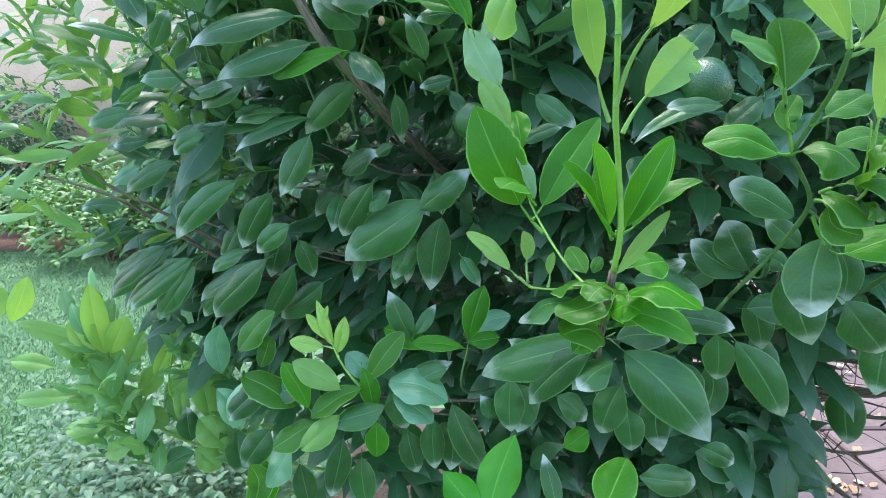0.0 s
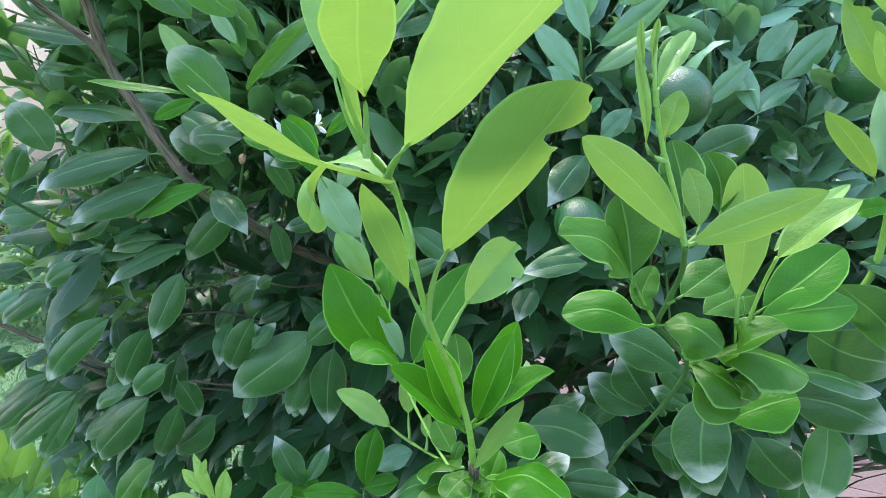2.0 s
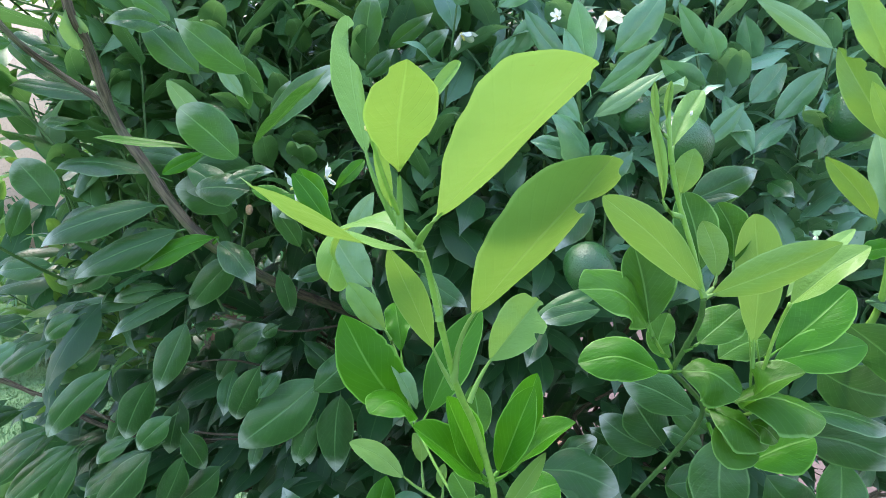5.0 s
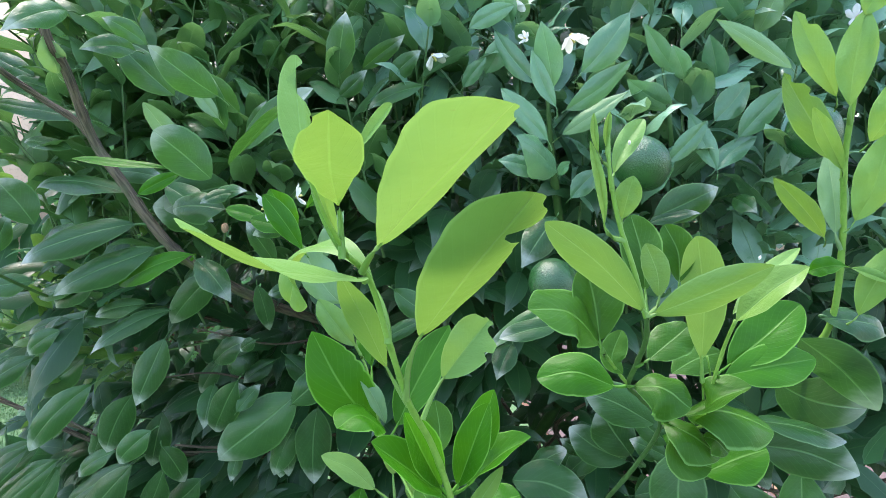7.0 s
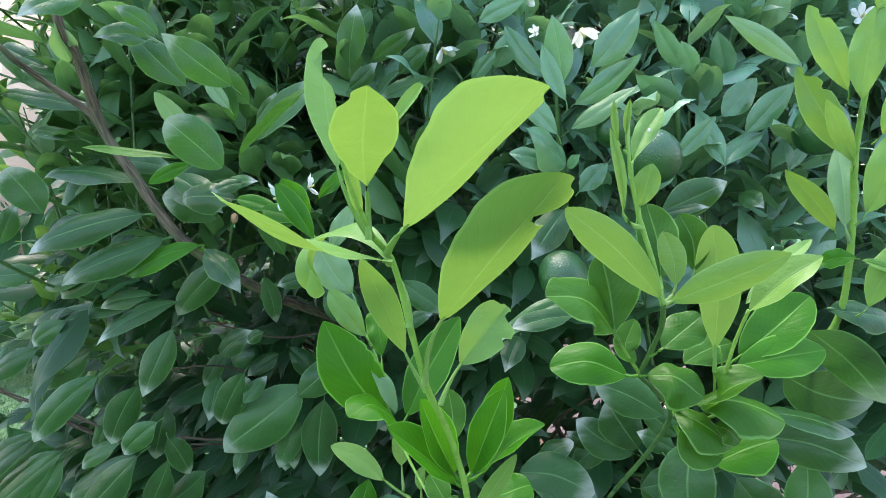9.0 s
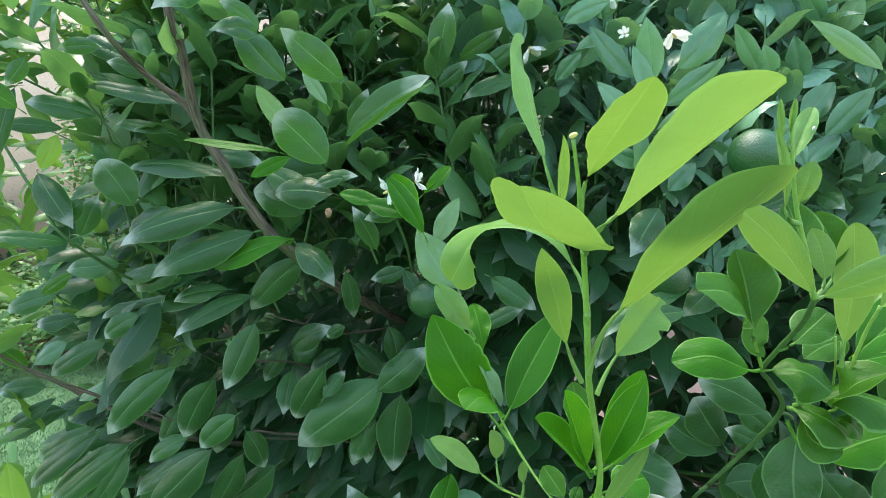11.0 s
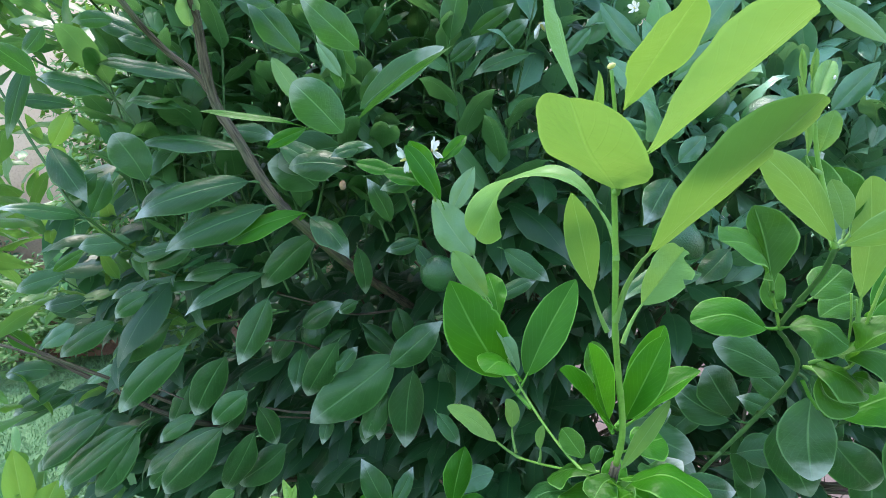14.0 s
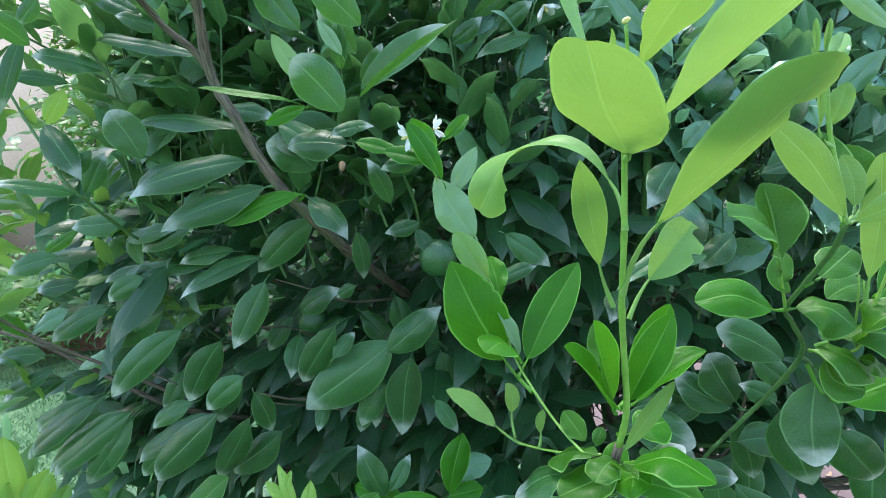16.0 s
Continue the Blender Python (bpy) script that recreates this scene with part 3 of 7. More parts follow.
def bent(on, material, points, width, facings, join=None, fold=0.15, curl=0.2, wave=0.03, bites=(), blunt=0.8, root=1.0, roll=0.0, thick=0.0011):
    """One leaf whose midrib runs through points and whose upper side turns from facing to facing; its stalk starts at join. roll bends
    one margin over."""
    line = bezier(points, 12)
    runs = [0.0]
    for a, b in zip(line, line[1:]):
        runs.append(runs[-1] + (b - a).length)
    length, base, phase = runs[-1], line[0], rng.uniform(0, 6)
    segs, cols = 44 if bites else 26, 14 if bites else 10
    turned = [Vector(f).normalized() for f in facings]
    verts, faces, uvs = [], [], []
    for i in range(segs + 1):
        s = 0.003 + 0.995 * (0.4 * i / segs + 0.6 * (0.5 - 0.5 * math.cos(math.pi * i / segs)))
        k = max(q for q in range(len(runs) - 1) if runs[q] <= s * length)
        f = (s * length - runs[k]) / max(runs[k + 1] - runs[k], 1e-9)
        p = line[k].lerp(line[k + 1], f)
        way = (line[min(k + 2, len(line) - 1)] - line[max(k - 1, 0)]).normalized()
        g = s * (len(turned) - 1)
        face = turned[int(g)].lerp(turned[min(int(g) + 1, len(turned) - 1)], g - int(g)) if len(turned) > 1 else turned[0]
        z = (face - way * face.dot(way)).normalized()
        x = way.cross(z)
        w = half_width(s, blunt, root)
        for j in range(cols + 1):
            u = 2 * j / cols - 1
            kk = 1.0 + 0.010 * math.sin(s * 37 + phase * 3 + u) + 0.022 * math.sin(s * 9 + phase + 2 * u)
            for at, side_of, reach, size in bites:
                if u * side_of > 0:
                    kk = min(kk, 1 - reach * max(0.0, 1 - ((s - at) / size) ** 2) * (1 + 0.07 * math.sin(s * 51 + phase)))
            h = u * w * kk
            up = fold * abs(h) - curl * h * h * 3 + roll * max(0.0, h) ** 2 * 6 + wave * math.sin(s * 13 + phase + (2 if u > 0 else 0)) * abs(u) * w + 0.02 * math.sin(s * 8 + phase * 2 + 1.7 * u) * w
            verts.append(tuple((p + width * (h * x + up * z) - base) / length))
            uvs.append((0.5 + 0.5 * u, s))
    row = cols + 1
    for i in range(segs):
        for j in range(cols):
            a = i * row + j
            faces.append((a, a + 1, a + row + 1, a + row))
    if join is not None:
        a, d, n = Vector(join), (line[2] - line[0]).normalized(), len(verts)
        reach = (base - a).length
        rings = []
        for t in (0.0, 0.2, 0.4, 0.6, 0.8, 1.0):
            rings.append((a * (1 - t) ** 2 + (base - d * reach * 0.4) * 2 * t * (1 - t) + (base + d * length * 0.04) * t * t, thick * (1.3 - 0.8 * t)))
        for i, (p, r) in enumerate(rings):
            w = (rings[min(i + 1, 5)][0] - rings[max(i - 1, 0)][0]).normalized()
            u = w.orthogonal().normalized()
            v = w.cross(u)
            for q in range(8):
                verts.append(tuple((p + r * (math.cos(q * 0.7854) * u + math.sin(q * 0.7854) * v) - base) / length))
                uvs.append((0.5, 0.5))
        faces.extend((n + i * 8 + q, n + i * 8 + (q + 1) % 8, n + i * 8 + 8 + (q + 1) % 8, n + i * 8 + 8 + q) for i in range(5) for q in range(8))
    me = bpy.data.meshes.new("leaf")
    me.from_pydata(verts, [], faces)
    layer = me.uv_layers.new(name="uv")
    for loop in me.loops:
        layer.data[loop.index].uv = uvs[loop.vertex_index]
    me.materials.append(material)
    for q in me.polygons:
        q.use_smooth = True
    ob = new("leaf", me)
    ob.parent = on
    ob.matrix_world = Matrix.Translation(base) @ Matrix.Diagonal((length, length, length, 1))
    return ob


# leaves of the front shoot
bent(front, YOUNG, [(0.0668, 0.2092, 1.0697), (0.0872, 0.1965, 1.0893), (0.1062, 0.1833, 1.1062)], 0.0385, [(0.44, -0.5, -0.74), (0.44, -0.44, -0.78)], (0.061, 0.219, 1.0615), 0.12, 0.35, 0.03, ((0.955, 1, 0.75, 0.06),), 0.4, 0.85)
bent(front, OLIVE, [(0.078, 0.2318, 1.0355), (0.0949, 0.208, 1.0603), (0.1112, 0.187, 1.0832)], 0.0295, [(0.24, -0.65, -0.7), (0.14, -0.67, -0.74)], (0.0713, 0.247, 1.008), 0.1, 0.3, 0.04, ((0.64, 1, 0.25, 0.03), (0.75, 1, 0.85, 0.08), (0.95, 1, 0.4, 0.04)), 0.45, 0.8)
bent(front, YOUNG, [(0.0612, 0.2165, 1.0592), (0.0398, 0.182, 1.0684), (0.0272, 0.1616, 1.0812)], 0.031, [(0.28, 0.22, 0.93), (0.4, 0.12, 0.9), (0.46, 0.07, 0.88)], (0.0615, 0.2195, 1.0585), 0.25, 0.1, 0.04, (), 0.42, 0.68)
bent(front, YOUNG, [(0.0652, 0.2385, 1.0490), (0.0580, 0.2460, 1.0621), (0.0466, 0.2560, 1.0677), (0.0334, 0.2700, 1.0622), (0.0235, 0.2870, 1.0415)], 0.0245, [(-0.5, -0.3, 0.8), (-0.05, -0.25, 0.97), (-0.25, -0.9, 0.35)], (0.0668, 0.2335, 1.0335), 0.35, 0.3, 0.06, ((0.8, -1, 0.25, 0.07),), 0.42, 1.5)
bent(front, OLIVE, [(0.0649, 0.2535, 1.0184), (0.0581, 0.2450, 1.0403), (0.0515, 0.2360, 1.0594)], 0.0125, [(-0.3, -0.95, 0.1)], (0.0719, 0.2575, 1.0015), 0.25, 0.1, 0.05, (), 0.9, 1.1, 0.0, 0.0009)
bent(front, YOUNG, [(0.0861, 0.2559, 1.0118), (0.0955, 0.256, 1.0225), (0.1065, 0.2586, 1.0333)], 0.0185, [(0.1, -0.95, 0.3)], (0.077, 0.2544, 0.9967), 0.45, 0.1, 0.06, ((0.9, 1, 0.8, 0.1), (0.62, 1, 0.3, 0.05), (0.97, -1, 0.5, 0.03)), 0.45, 0.8, 0.0, 0.0009)
bent(front, YOUNG, [(0.0478, 0.2155, 1.0895), (0.0452, 0.2215, 1.11), (0.0446, 0.2295, 1.1325)], 0.0135, [(0.54, -0.78, 0.32)], (0.0552, 0.2195, 1.068), 0.1, 0.1, 0.05, ((0.79, 1, 1.5, 0.17), (0.56, 1, 0.3, 0.04)), 0.6, 0.8, -0.25, 0.0008)
bent(front, YOUNG, [(0.057, 0.2025, 1.0825), (0.0575, 0.184, 1.0925), (0.0605, 0.164, 1.1045)], 0.0168, [(0.1, -0.55, -0.83), (-0.05, -0.45, -0.88)], (0.0562, 0.2065, 1.0672), 0.3, 0.1, 0.12, ((0.9, -1, 0.3, 0.05), (0.35, -1, 0.12, 0.06)), 0.72, 1.45, 0.0, 0.0009)
bent(front, YOUNG, [(0.0645, 0.196, 1.0985), (0.0695, 0.195, 1.104), (0.0745, 0.193, 1.1095)], 0.0045, [(-0.4, -0.8, 0.4)], (0.0575, 0.2, 1.086), 0.5, 0.0, 0.0, (), 0.35, 0.5, 0.0, 0.0006)
leaf(front, YOUNG, (0.054, 0.22, 1.073), (0.051, 0.205, 1.096), 0.0044, (0.12, -0.97, 0.20), .1, .5, 0)
bent(front, MID, [(0.0912, 0.2880, 0.9501), (0.0990, 0.2800, 0.9736), (0.1064, 0.2750, 0.9932)], 0.0170, [(-0.29, -0.74, 0.61)], (0.0877, 0.2900, 0.9470), 0.35, 0.10, 0.06, (), 0.75, 0.85, 0.00, 0.0009)
bent(front, MID, [(0.0976, 0.2980, 0.9525), (0.1052, 0.2900, 0.9775), (0.1103, 0.2850, 0.9953)], 0.0168, [(-0.32, -0.80, 0.51)], (0.0882, 0.2930, 0.9447), 0.30, 0.10, 0.06, (), 0.75, 0.85, 0.00, 0.0009)
bent(front, MID, [(0.0951, 0.2880, 0.9494), (0.1097, 0.2830, 0.9642), (0.1250, 0.2800, 0.9737)], 0.0208, [(-0.14, -0.22, 0.96)], (0.0880, 0.2910, 0.9449), 0.60, 0.10, 0.08, (), 0.85, 0.90, 0.00, 0.0009)
bent(front, OLIVE, [(0.0893, 0.2900, 0.9251), (0.1011, 0.2870, 0.9428), (0.1124, 0.2850, 0.9591)], 0.0085, [(-0.12, -0.97, 0.22)], None, 0.30, 0.20, 0.08, (), 0.80, 0.90, 0.00, 0.0009)
bent(front, MID, [(0.0838, 0.2880, 0.9463), (0.0690, 0.2770, 0.9662), (0.0549, 0.2700, 0.9830)], 0.0208, [(0.10, -0.50, 0.86)], (0.0861, 0.2910, 0.9434), 0.55, 0.10, 0.06, (), 0.70, 0.85, 0.00, 0.0009)
bent(front, MID, [(0.0834, 0.2880, 0.9506), (0.0751, 0.2800, 0.9739), (0.0696, 0.2740, 0.9927)], 0.0172, [(0.27, -0.75, 0.60)], (0.0859, 0.2910, 0.9458), 0.50, 0.00, 0.06, (), 0.75, 0.85, 0.00, 0.0009)
bent(front, LUSH, [(0.0844, 0.3000, 0.9610), (0.0855, 0.3060, 0.9714), (0.0844, 0.3100, 0.9837)], 0.0137, [(-0.05, -0.79, 0.61)], None, 0.30, 0.20, 0.06, (), 0.70, 0.85, 0.00, 0.0009)
bent(front, MID, [(0.1059, 0.3150, 0.9228), (0.1156, 0.3170, 0.9244), (0.1255, 0.3200, 0.9248)], 0.0228, [(-0.09, -0.53, 0.84)], (0.0892, 0.2960, 0.9308), 0.20, 0.20, 0.06, (), 0.60, 0.75, 0.00, 0.0009)
bent(front, MID, [(0.0998, 0.3050, 0.9099), (0.1147, 0.2950, 0.9168), (0.1331, 0.2850, 0.9074)], 0.0317, [(-0.02, -0.11, 0.99)], (0.0892, 0.3000, 0.9201), 0.25, 0.30, 0.06, (), 0.80, 0.85, 0.00, 0.0009)
bent(front, LUSH, [(0.0843, 0.3100, 0.9141), (0.0754, 0.3200, 0.9131), (0.0652, 0.3310, 0.9039)], 0.0235, [(-0.00, -0.14, 0.99)], None, 0.30, 0.40, 0.10, (), 0.60, 0.85, 0.00, 0.0009)
bent(front, MATURE, [(0.0766, 0.3200, 0.9001), (0.0613, 0.3250, 0.8982), (0.0451, 0.3300, 0.8851)], 0.0308, [(0.00, -0.11, 0.99)], None, 0.25, 0.30, 0.06, (), 0.80, 0.85, 0.00, 0.0009)
bent(front, LUSH, [(0.0894, 0.3000, 0.9163), (0.0826, 0.2960, 0.9157), (0.0749, 0.2900, 0.9110)], 0.0172, [(-0.01, -0.25, 0.97)], None, 0.30, 0.30, 0.12, (), 0.60, 0.80, 0.00, 0.0009)
bent(front, LUSH, [(0.0971, 0.2980, 0.9132), (0.0915, 0.2940, 0.9129), (0.0863, 0.2900, 0.9180)], 0.0150, [(-0.01, -0.10, 1.00)], None, 0.40, 0.30, 0.15, (), 0.60, 0.80, 0.00, 0.0009)
bent(front, LUSH, [(0.0811, 0.3200, 0.9177), (0.0772, 0.3250, 0.9245), (0.0728, 0.3300, 0.9311)], 0.0138, [(-0.02, -0.63, 0.77)], None, 0.30, 0.30, 0.06, (), 0.70, 0.85, 0.00, 0.0009)
bent(front, LUSH, [(0.0813, 0.3050, 0.9217), (0.0828, 0.3050, 0.9264), (0.0856, 0.3060, 0.9306)], 0.0067, [(-0.03, -0.61, 0.79)], None, 0.30, 0.30, 0.06, (), 0.70, 0.85, 0.00, 0.0009)
bent(front, MATURE, [(0.1156, 0.3300, 0.9025), (0.1301, 0.3350, 0.8976), (0.1466, 0.3400, 0.9006)], 0.0205, [(-0.05, -0.26, 0.96)], None, 0.30, 0.30, 0.14, (), 0.80, 0.85, 0.00, 0.0009)
bent(front, MATURE, [(0.1385, 0.4000, 0.8876), (0.1618, 0.4000, 0.8802), (0.1887, 0.4000, 0.8569)], 0.0566, [(-0.09, -0.37, 0.93)], None, 0.25, 0.30, 0.05, (), 0.75, 0.80, 0.00, 0.0009)
bent(front, MATURE, [(0.1481, 0.4100, 0.8893), (0.1623, 0.4100, 0.8992), (0.1756, 0.4100, 0.9036)], 0.0188, [(-0.12, -0.47, 0.87)], None, 0.30, 0.30, 0.14, (), 0.70, 0.80, 0.00, 0.0009)
# leaves of the side shoot
bent(side, MID, [(0.0631, 0.3660, 0.9502), (0.0781, 0.3700, 0.9763), (0.0988, 0.3760, 1.0053)], 0.0252, [(-0.35, -0.88, 0.33)], (0.0554, 0.3600, 0.9415), 0.30, 0.10, 0.05, (), 0.80, 0.75, 0.00, 0.0009)
bent(side, MID, [(0.0565, 0.3570, 0.9514), (0.0446, 0.3450, 0.9667), (0.0324, 0.3340, 0.9646)], 0.0273, [(0.03, -0.39, 0.92)], None, 0.30, 0.30, 0.06, (), 0.65, 0.85, 0.00, 0.0009)
bent(side, PALE, [(0.0566, 0.3600, 0.9547), (0.0517, 0.3600, 0.9695), (0.0442, 0.3620, 0.9841)], 0.0103, [(0.43, -0.73, 0.53)], None, 0.80, 0.30, 0.12, (), 0.75, 0.85, 0.00, 0.0009)
bent(side, YOUNG, [(0.0457, 0.3825, 0.9038), (0.0318, 0.3810, 0.9197), (0.0151, 0.3796, 0.9304)], 0.0164, [(0.17, -0.57, 0.80)], (0.0610, 0.3800, 0.8921), 0.25, 0.20, 0.05, (), 0.75, 0.85, 0.00, 0.0009)
bent(side, YOUNG, [(0.0573, 0.3880, 0.9097), (0.0575, 0.3860, 0.9207), (0.0533, 0.3840, 0.9305)], 0.0109, [(0.13, -0.82, 0.56)], (0.0575, 0.3800, 0.8963), 0.30, 0.20, 0.05, (), 0.75, 0.85, 0.00, 0.0009)
bent(side, YOUNG, [(0.0683, 0.3600, 0.9066), (0.0679, 0.3600, 0.9138), (0.0702, 0.3600, 0.9213)], 0.0063, [(0.20, -0.78, 0.59)], (0.0672, 0.3600, 0.8983), 0.40, 0.20, 0.05, (), 0.75, 0.85, 0.00, 0.0009)
bent(side, MID, [(0.0491, 0.3669, 0.9508), (0.033, 0.361, 0.98), (0.0192, 0.3629, 1.0116)], 0.035, [(-0.05, -0.97, -0.05)], (0.062, 0.352, 0.935), 0.22, 0.15, 0.04, ((0.5, 1, 0.06, 0.02), (0.62, 1, 0.07, 0.02), (0.74, 1, 0.06, 0.02)), 0.85, 0.75)
leaf(side, MID, (0.013, 0.38, 1.067), (0.001, 0.375, 1.094), 0.0141, (-0.08, -0.99, -0.06), .15, .25, .05)
leaf(side, MID, (0.019, 0.385, 1.081), (0.037, 0.39, 1.097), 0.0077, (-0.13, -0.98, 0.12), .15, .4, .05)
leaf(side, PALE, (0.025, 0.385, 1.05), (0.041, 0.387, 1.078), 0.0125, (-0.15, -0.99, 0.08), .15, .3, .05)
leaf(side, PALE, (0.036, 0.375, 1.024), (0.014, 0.385, 1.06), 0.0226, (-0.13, -0.99, 0.05), .2, .2, .06)
leaf(side, YOUNG, (0.042, 0.37, 0.999), (0.023, 0.373, 1.028), 0.0155, (-0.15, -0.98, 0.13), .15, .3, .05)
leaf(side, MID, (0.05, 0.38, 0.983), (0.048, 0.4, 1.009), 0.0143, (-0.18, -0.95, 0.26), .3, .4, .1)
leaf(side, MID, (0.012, 0.38, 1.069), (-0.015, 0.39, 1.077), 0.0114, (-0.05, -0.91, 0.42), .2, .3, .05)
# leaves of the right shoot
bent(right, OLIVE, [(0.1667, 0.2500, 1.0328), (0.1465, 0.2430, 1.0546), (0.1263, 0.2400, 1.0716)], 0.0153, [(-0.24, -0.96, -0.17)], (0.1674, 0.2500, 1.0310), 0.20, 0.20, 0.05, (), 0.70, 1.00, 0.00, 0.0009)
bent(right, OLIVE, [(0.1696, 0.2500, 1.0315), (0.1882, 0.2400, 1.0408), (0.2098, 0.2350, 1.0497)], 0.0150, [(-0.48, -0.84, -0.25)], (0.1674, 0.2500, 1.0306), 0.25, 0.30, 0.05, (), 0.85, 0.90, 0.00, 0.0009)
bent(right, YOUNG, [(0.2048, 0.2800, 1.0017), (0.2024, 0.2720, 1.0321), (0.1970, 0.2660, 1.0595)], 0.0191, [(-0.28, -0.92, 0.27)], (0.2067, 0.2840, 0.9898), 0.30, 0.10, 0.05, (), 0.55, 0.90, 0.00, 0.0009)
bent(right, OLIVE, [(0.2182, 0.2750, 1.0193), (0.2295, 0.2680, 1.0325), (0.2430, 0.2620, 1.0433)], 0.0164, [(-0.65, -0.42, 0.63)], None, 0.50, 0.10, 0.08, (), 0.80, 0.90, 0.00, 0.0009)
bent(right, YOUNG, [(0.2196, 0.2800, 1.0212), (0.2385, 0.2850, 1.0361), (0.2590, 0.2900, 1.0475)], 0.0095, [(-0.65, -0.61, 0.44)], None, 0.30, 0.10, 0.08, (), 0.80, 0.90, 0.00, 0.0009)
bent(right, MID, [(0.2284, 0.3000, 0.9905), (0.2494, 0.3050, 1.0013), (0.2746, 0.3120, 1.0152)], 0.0250, [(-0.70, -0.71, 0.12)], (0.2144, 0.2860, 0.9928), 0.35, 0.10, 0.06, (), 0.70, 0.80, 0.00, 0.0009)
bent(right, MID, [(0.2246, 0.2960, 0.9875), (0.2475, 0.2960, 0.9899), (0.2736, 0.3000, 0.9901)], 0.0221, [(-0.50, -0.74, 0.45)], (0.2139, 0.2860, 0.9896), 0.30, 0.20, 0.06, (), 0.80, 0.85, 0.00, 0.0009)
bent(right, LUSH, [(0.1565, 0.2750, 1.0159), (0.1566, 0.2800, 1.0321), (0.1547, 0.2850, 1.0486)], 0.0224, [(-0.09, -0.92, 0.37)], (0.1614, 0.2820, 1.0061), 0.55, -0.10, 0.10, (), 0.75, 0.85, 0.00, 0.0009)
bent(right, LUSH, [(0.1559, 0.2750, 1.0151), (0.1414, 0.2660, 1.0316), (0.1225, 0.2600, 1.0357)], 0.0288, [(-0.17, -0.60, 0.78)], (0.1604, 0.2810, 1.0079), 0.35, 0.30, 0.10, (), 0.70, 0.90, 0.00, 0.0009)
bent(right, MID, [(0.1711, 0.3000, 0.9858), (0.1534, 0.3030, 0.9937), (0.1351, 0.3080, 0.9907)], 0.0239, [(-0.20, -0.69, 0.69)], (0.1778, 0.3000, 0.9857), 0.25, 0.30, 0.06, (), 0.70, 0.80, 0.00, 0.0009)
bent(right, LUSH, [(0.1779, 0.2930, 0.9875), (0.1878, 0.2850, 0.9887), (0.1989, 0.2800, 0.9795)], 0.0253, [(-0.24, -0.52, 0.82)], (0.1785, 0.3000, 0.9851), 0.30, 0.60, 0.12, (), 0.60, 0.90, 0.00, 0.0009)
bent(right, LUSH, [(0.2017, 0.2920, 0.9714), (0.2178, 0.2850, 0.9746), (0.2397, 0.2830, 0.9636)], 0.0339, [(-0.15, -0.26, 0.95)], (0.1946, 0.3000, 0.9659), 0.25, 0.50, 0.08, (), 0.75, 0.90, 0.00, 0.0009)
bent(right, LUSH, [(0.1947, 0.3000, 0.9663), (0.2031, 0.2900, 0.9627), (0.2168, 0.2880, 0.9512)], 0.0228, [(-0.06, -0.46, 0.88)], None, 0.30, 0.50, 0.10, (), 0.70, 0.90, 0.00, 0.0009)
bent(right, LUSH, [(0.1995, 0.3000, 0.9589), (0.2015, 0.2950, 0.9490), (0.2134, 0.2900, 0.9450)], 0.0184, [(0.01, -0.62, 0.78)], (0.1992, 0.3100, 0.9606), 0.35, 0.40, 0.12, (), 0.60, 0.90, 0.00, 0.0009)
bent(right, MID, [(0.2195, 0.3100, 0.9313), (0.2355, 0.3080, 0.9386), (0.2510, 0.3050, 0.9436)], 0.0268, [(-0.35, -0.59, 0.73)], (0.2021, 0.3150, 0.9516), 0.20, 0.30, 0.06, (), 0.60, 0.80, 0.00, 0.0009)
bent(right, MATURE, [(0.2793, 0.3200, 0.9951), (0.3060, 0.3250, 0.9748), (0.3331, 0.3300, 0.9459)], 0.0274, [(-0.79, -0.58, 0.21)], None, 0.25, 0.30, 0.05, (), 0.90, 0.80, 0.00, 0.0009)
bent(right, MATURE, [(0.2863, 0.3500, 0.9603), (0.3129, 0.3520, 0.9453), (0.3470, 0.3550, 0.9361)], 0.0352, [(-0.75, -0.64, 0.13)], None, 0.20, 0.20, 0.05, (), 0.80, 0.80, 0.00, 0.0009)
bent(right, MATURE, [(0.2682, 0.3400, 0.9287), (0.2945, 0.3350, 0.9233), (0.3219, 0.3300, 0.9094)], 0.0303, [(-0.57, -0.76, 0.30)], None, 0.25, 0.30, 0.05, (), 0.90, 0.80, 0.00, 0.0009)
bent(right, MATURE, [(0.2550, 0.3250, 0.9508), (0.2784, 0.3200, 0.9464), (0.3042, 0.3180, 0.9363)], 0.0209, [(-0.19, -0.25, 0.95)], None, 0.20, 0.30, 0.05, (), 0.80, 0.90, 0.00, 0.0009)
bent(right, OLIVE, [(0.1747, 0.2550, 1.0371), (0.1746, 0.2560, 1.0475), (0.1712, 0.2580, 1.0589)], 0.0105, [(-0.32, -0.94, 0.13)], (0.1687, 0.2520, 1.0309), 0.30, 0.20, 0.06, (), 0.70, 0.85, 0.00, 0.0009)
bent(right, LUSH, [(0.1906, 0.2700, 1.0396), (0.1927, 0.2750, 1.0522), (0.1894, 0.2800, 1.0640)], 0.0137, [(-0.33, -0.89, 0.33)], (0.1734, 0.2600, 1.0289), 0.50, -0.10, 0.12, (), 0.65, 0.80, 0.00, 0.0009)
bent(right, LUSH, [(0.1720, 0.2620, 1.0390), (0.1736, 0.2680, 1.0539), (0.1724, 0.2750, 1.0697)], 0.0169, [(-0.28, -0.93, 0.25)], (0.1679, 0.2520, 1.0306), 0.40, 0.00, 0.10, (), 0.70, 0.85, 0.00, 0.0009)
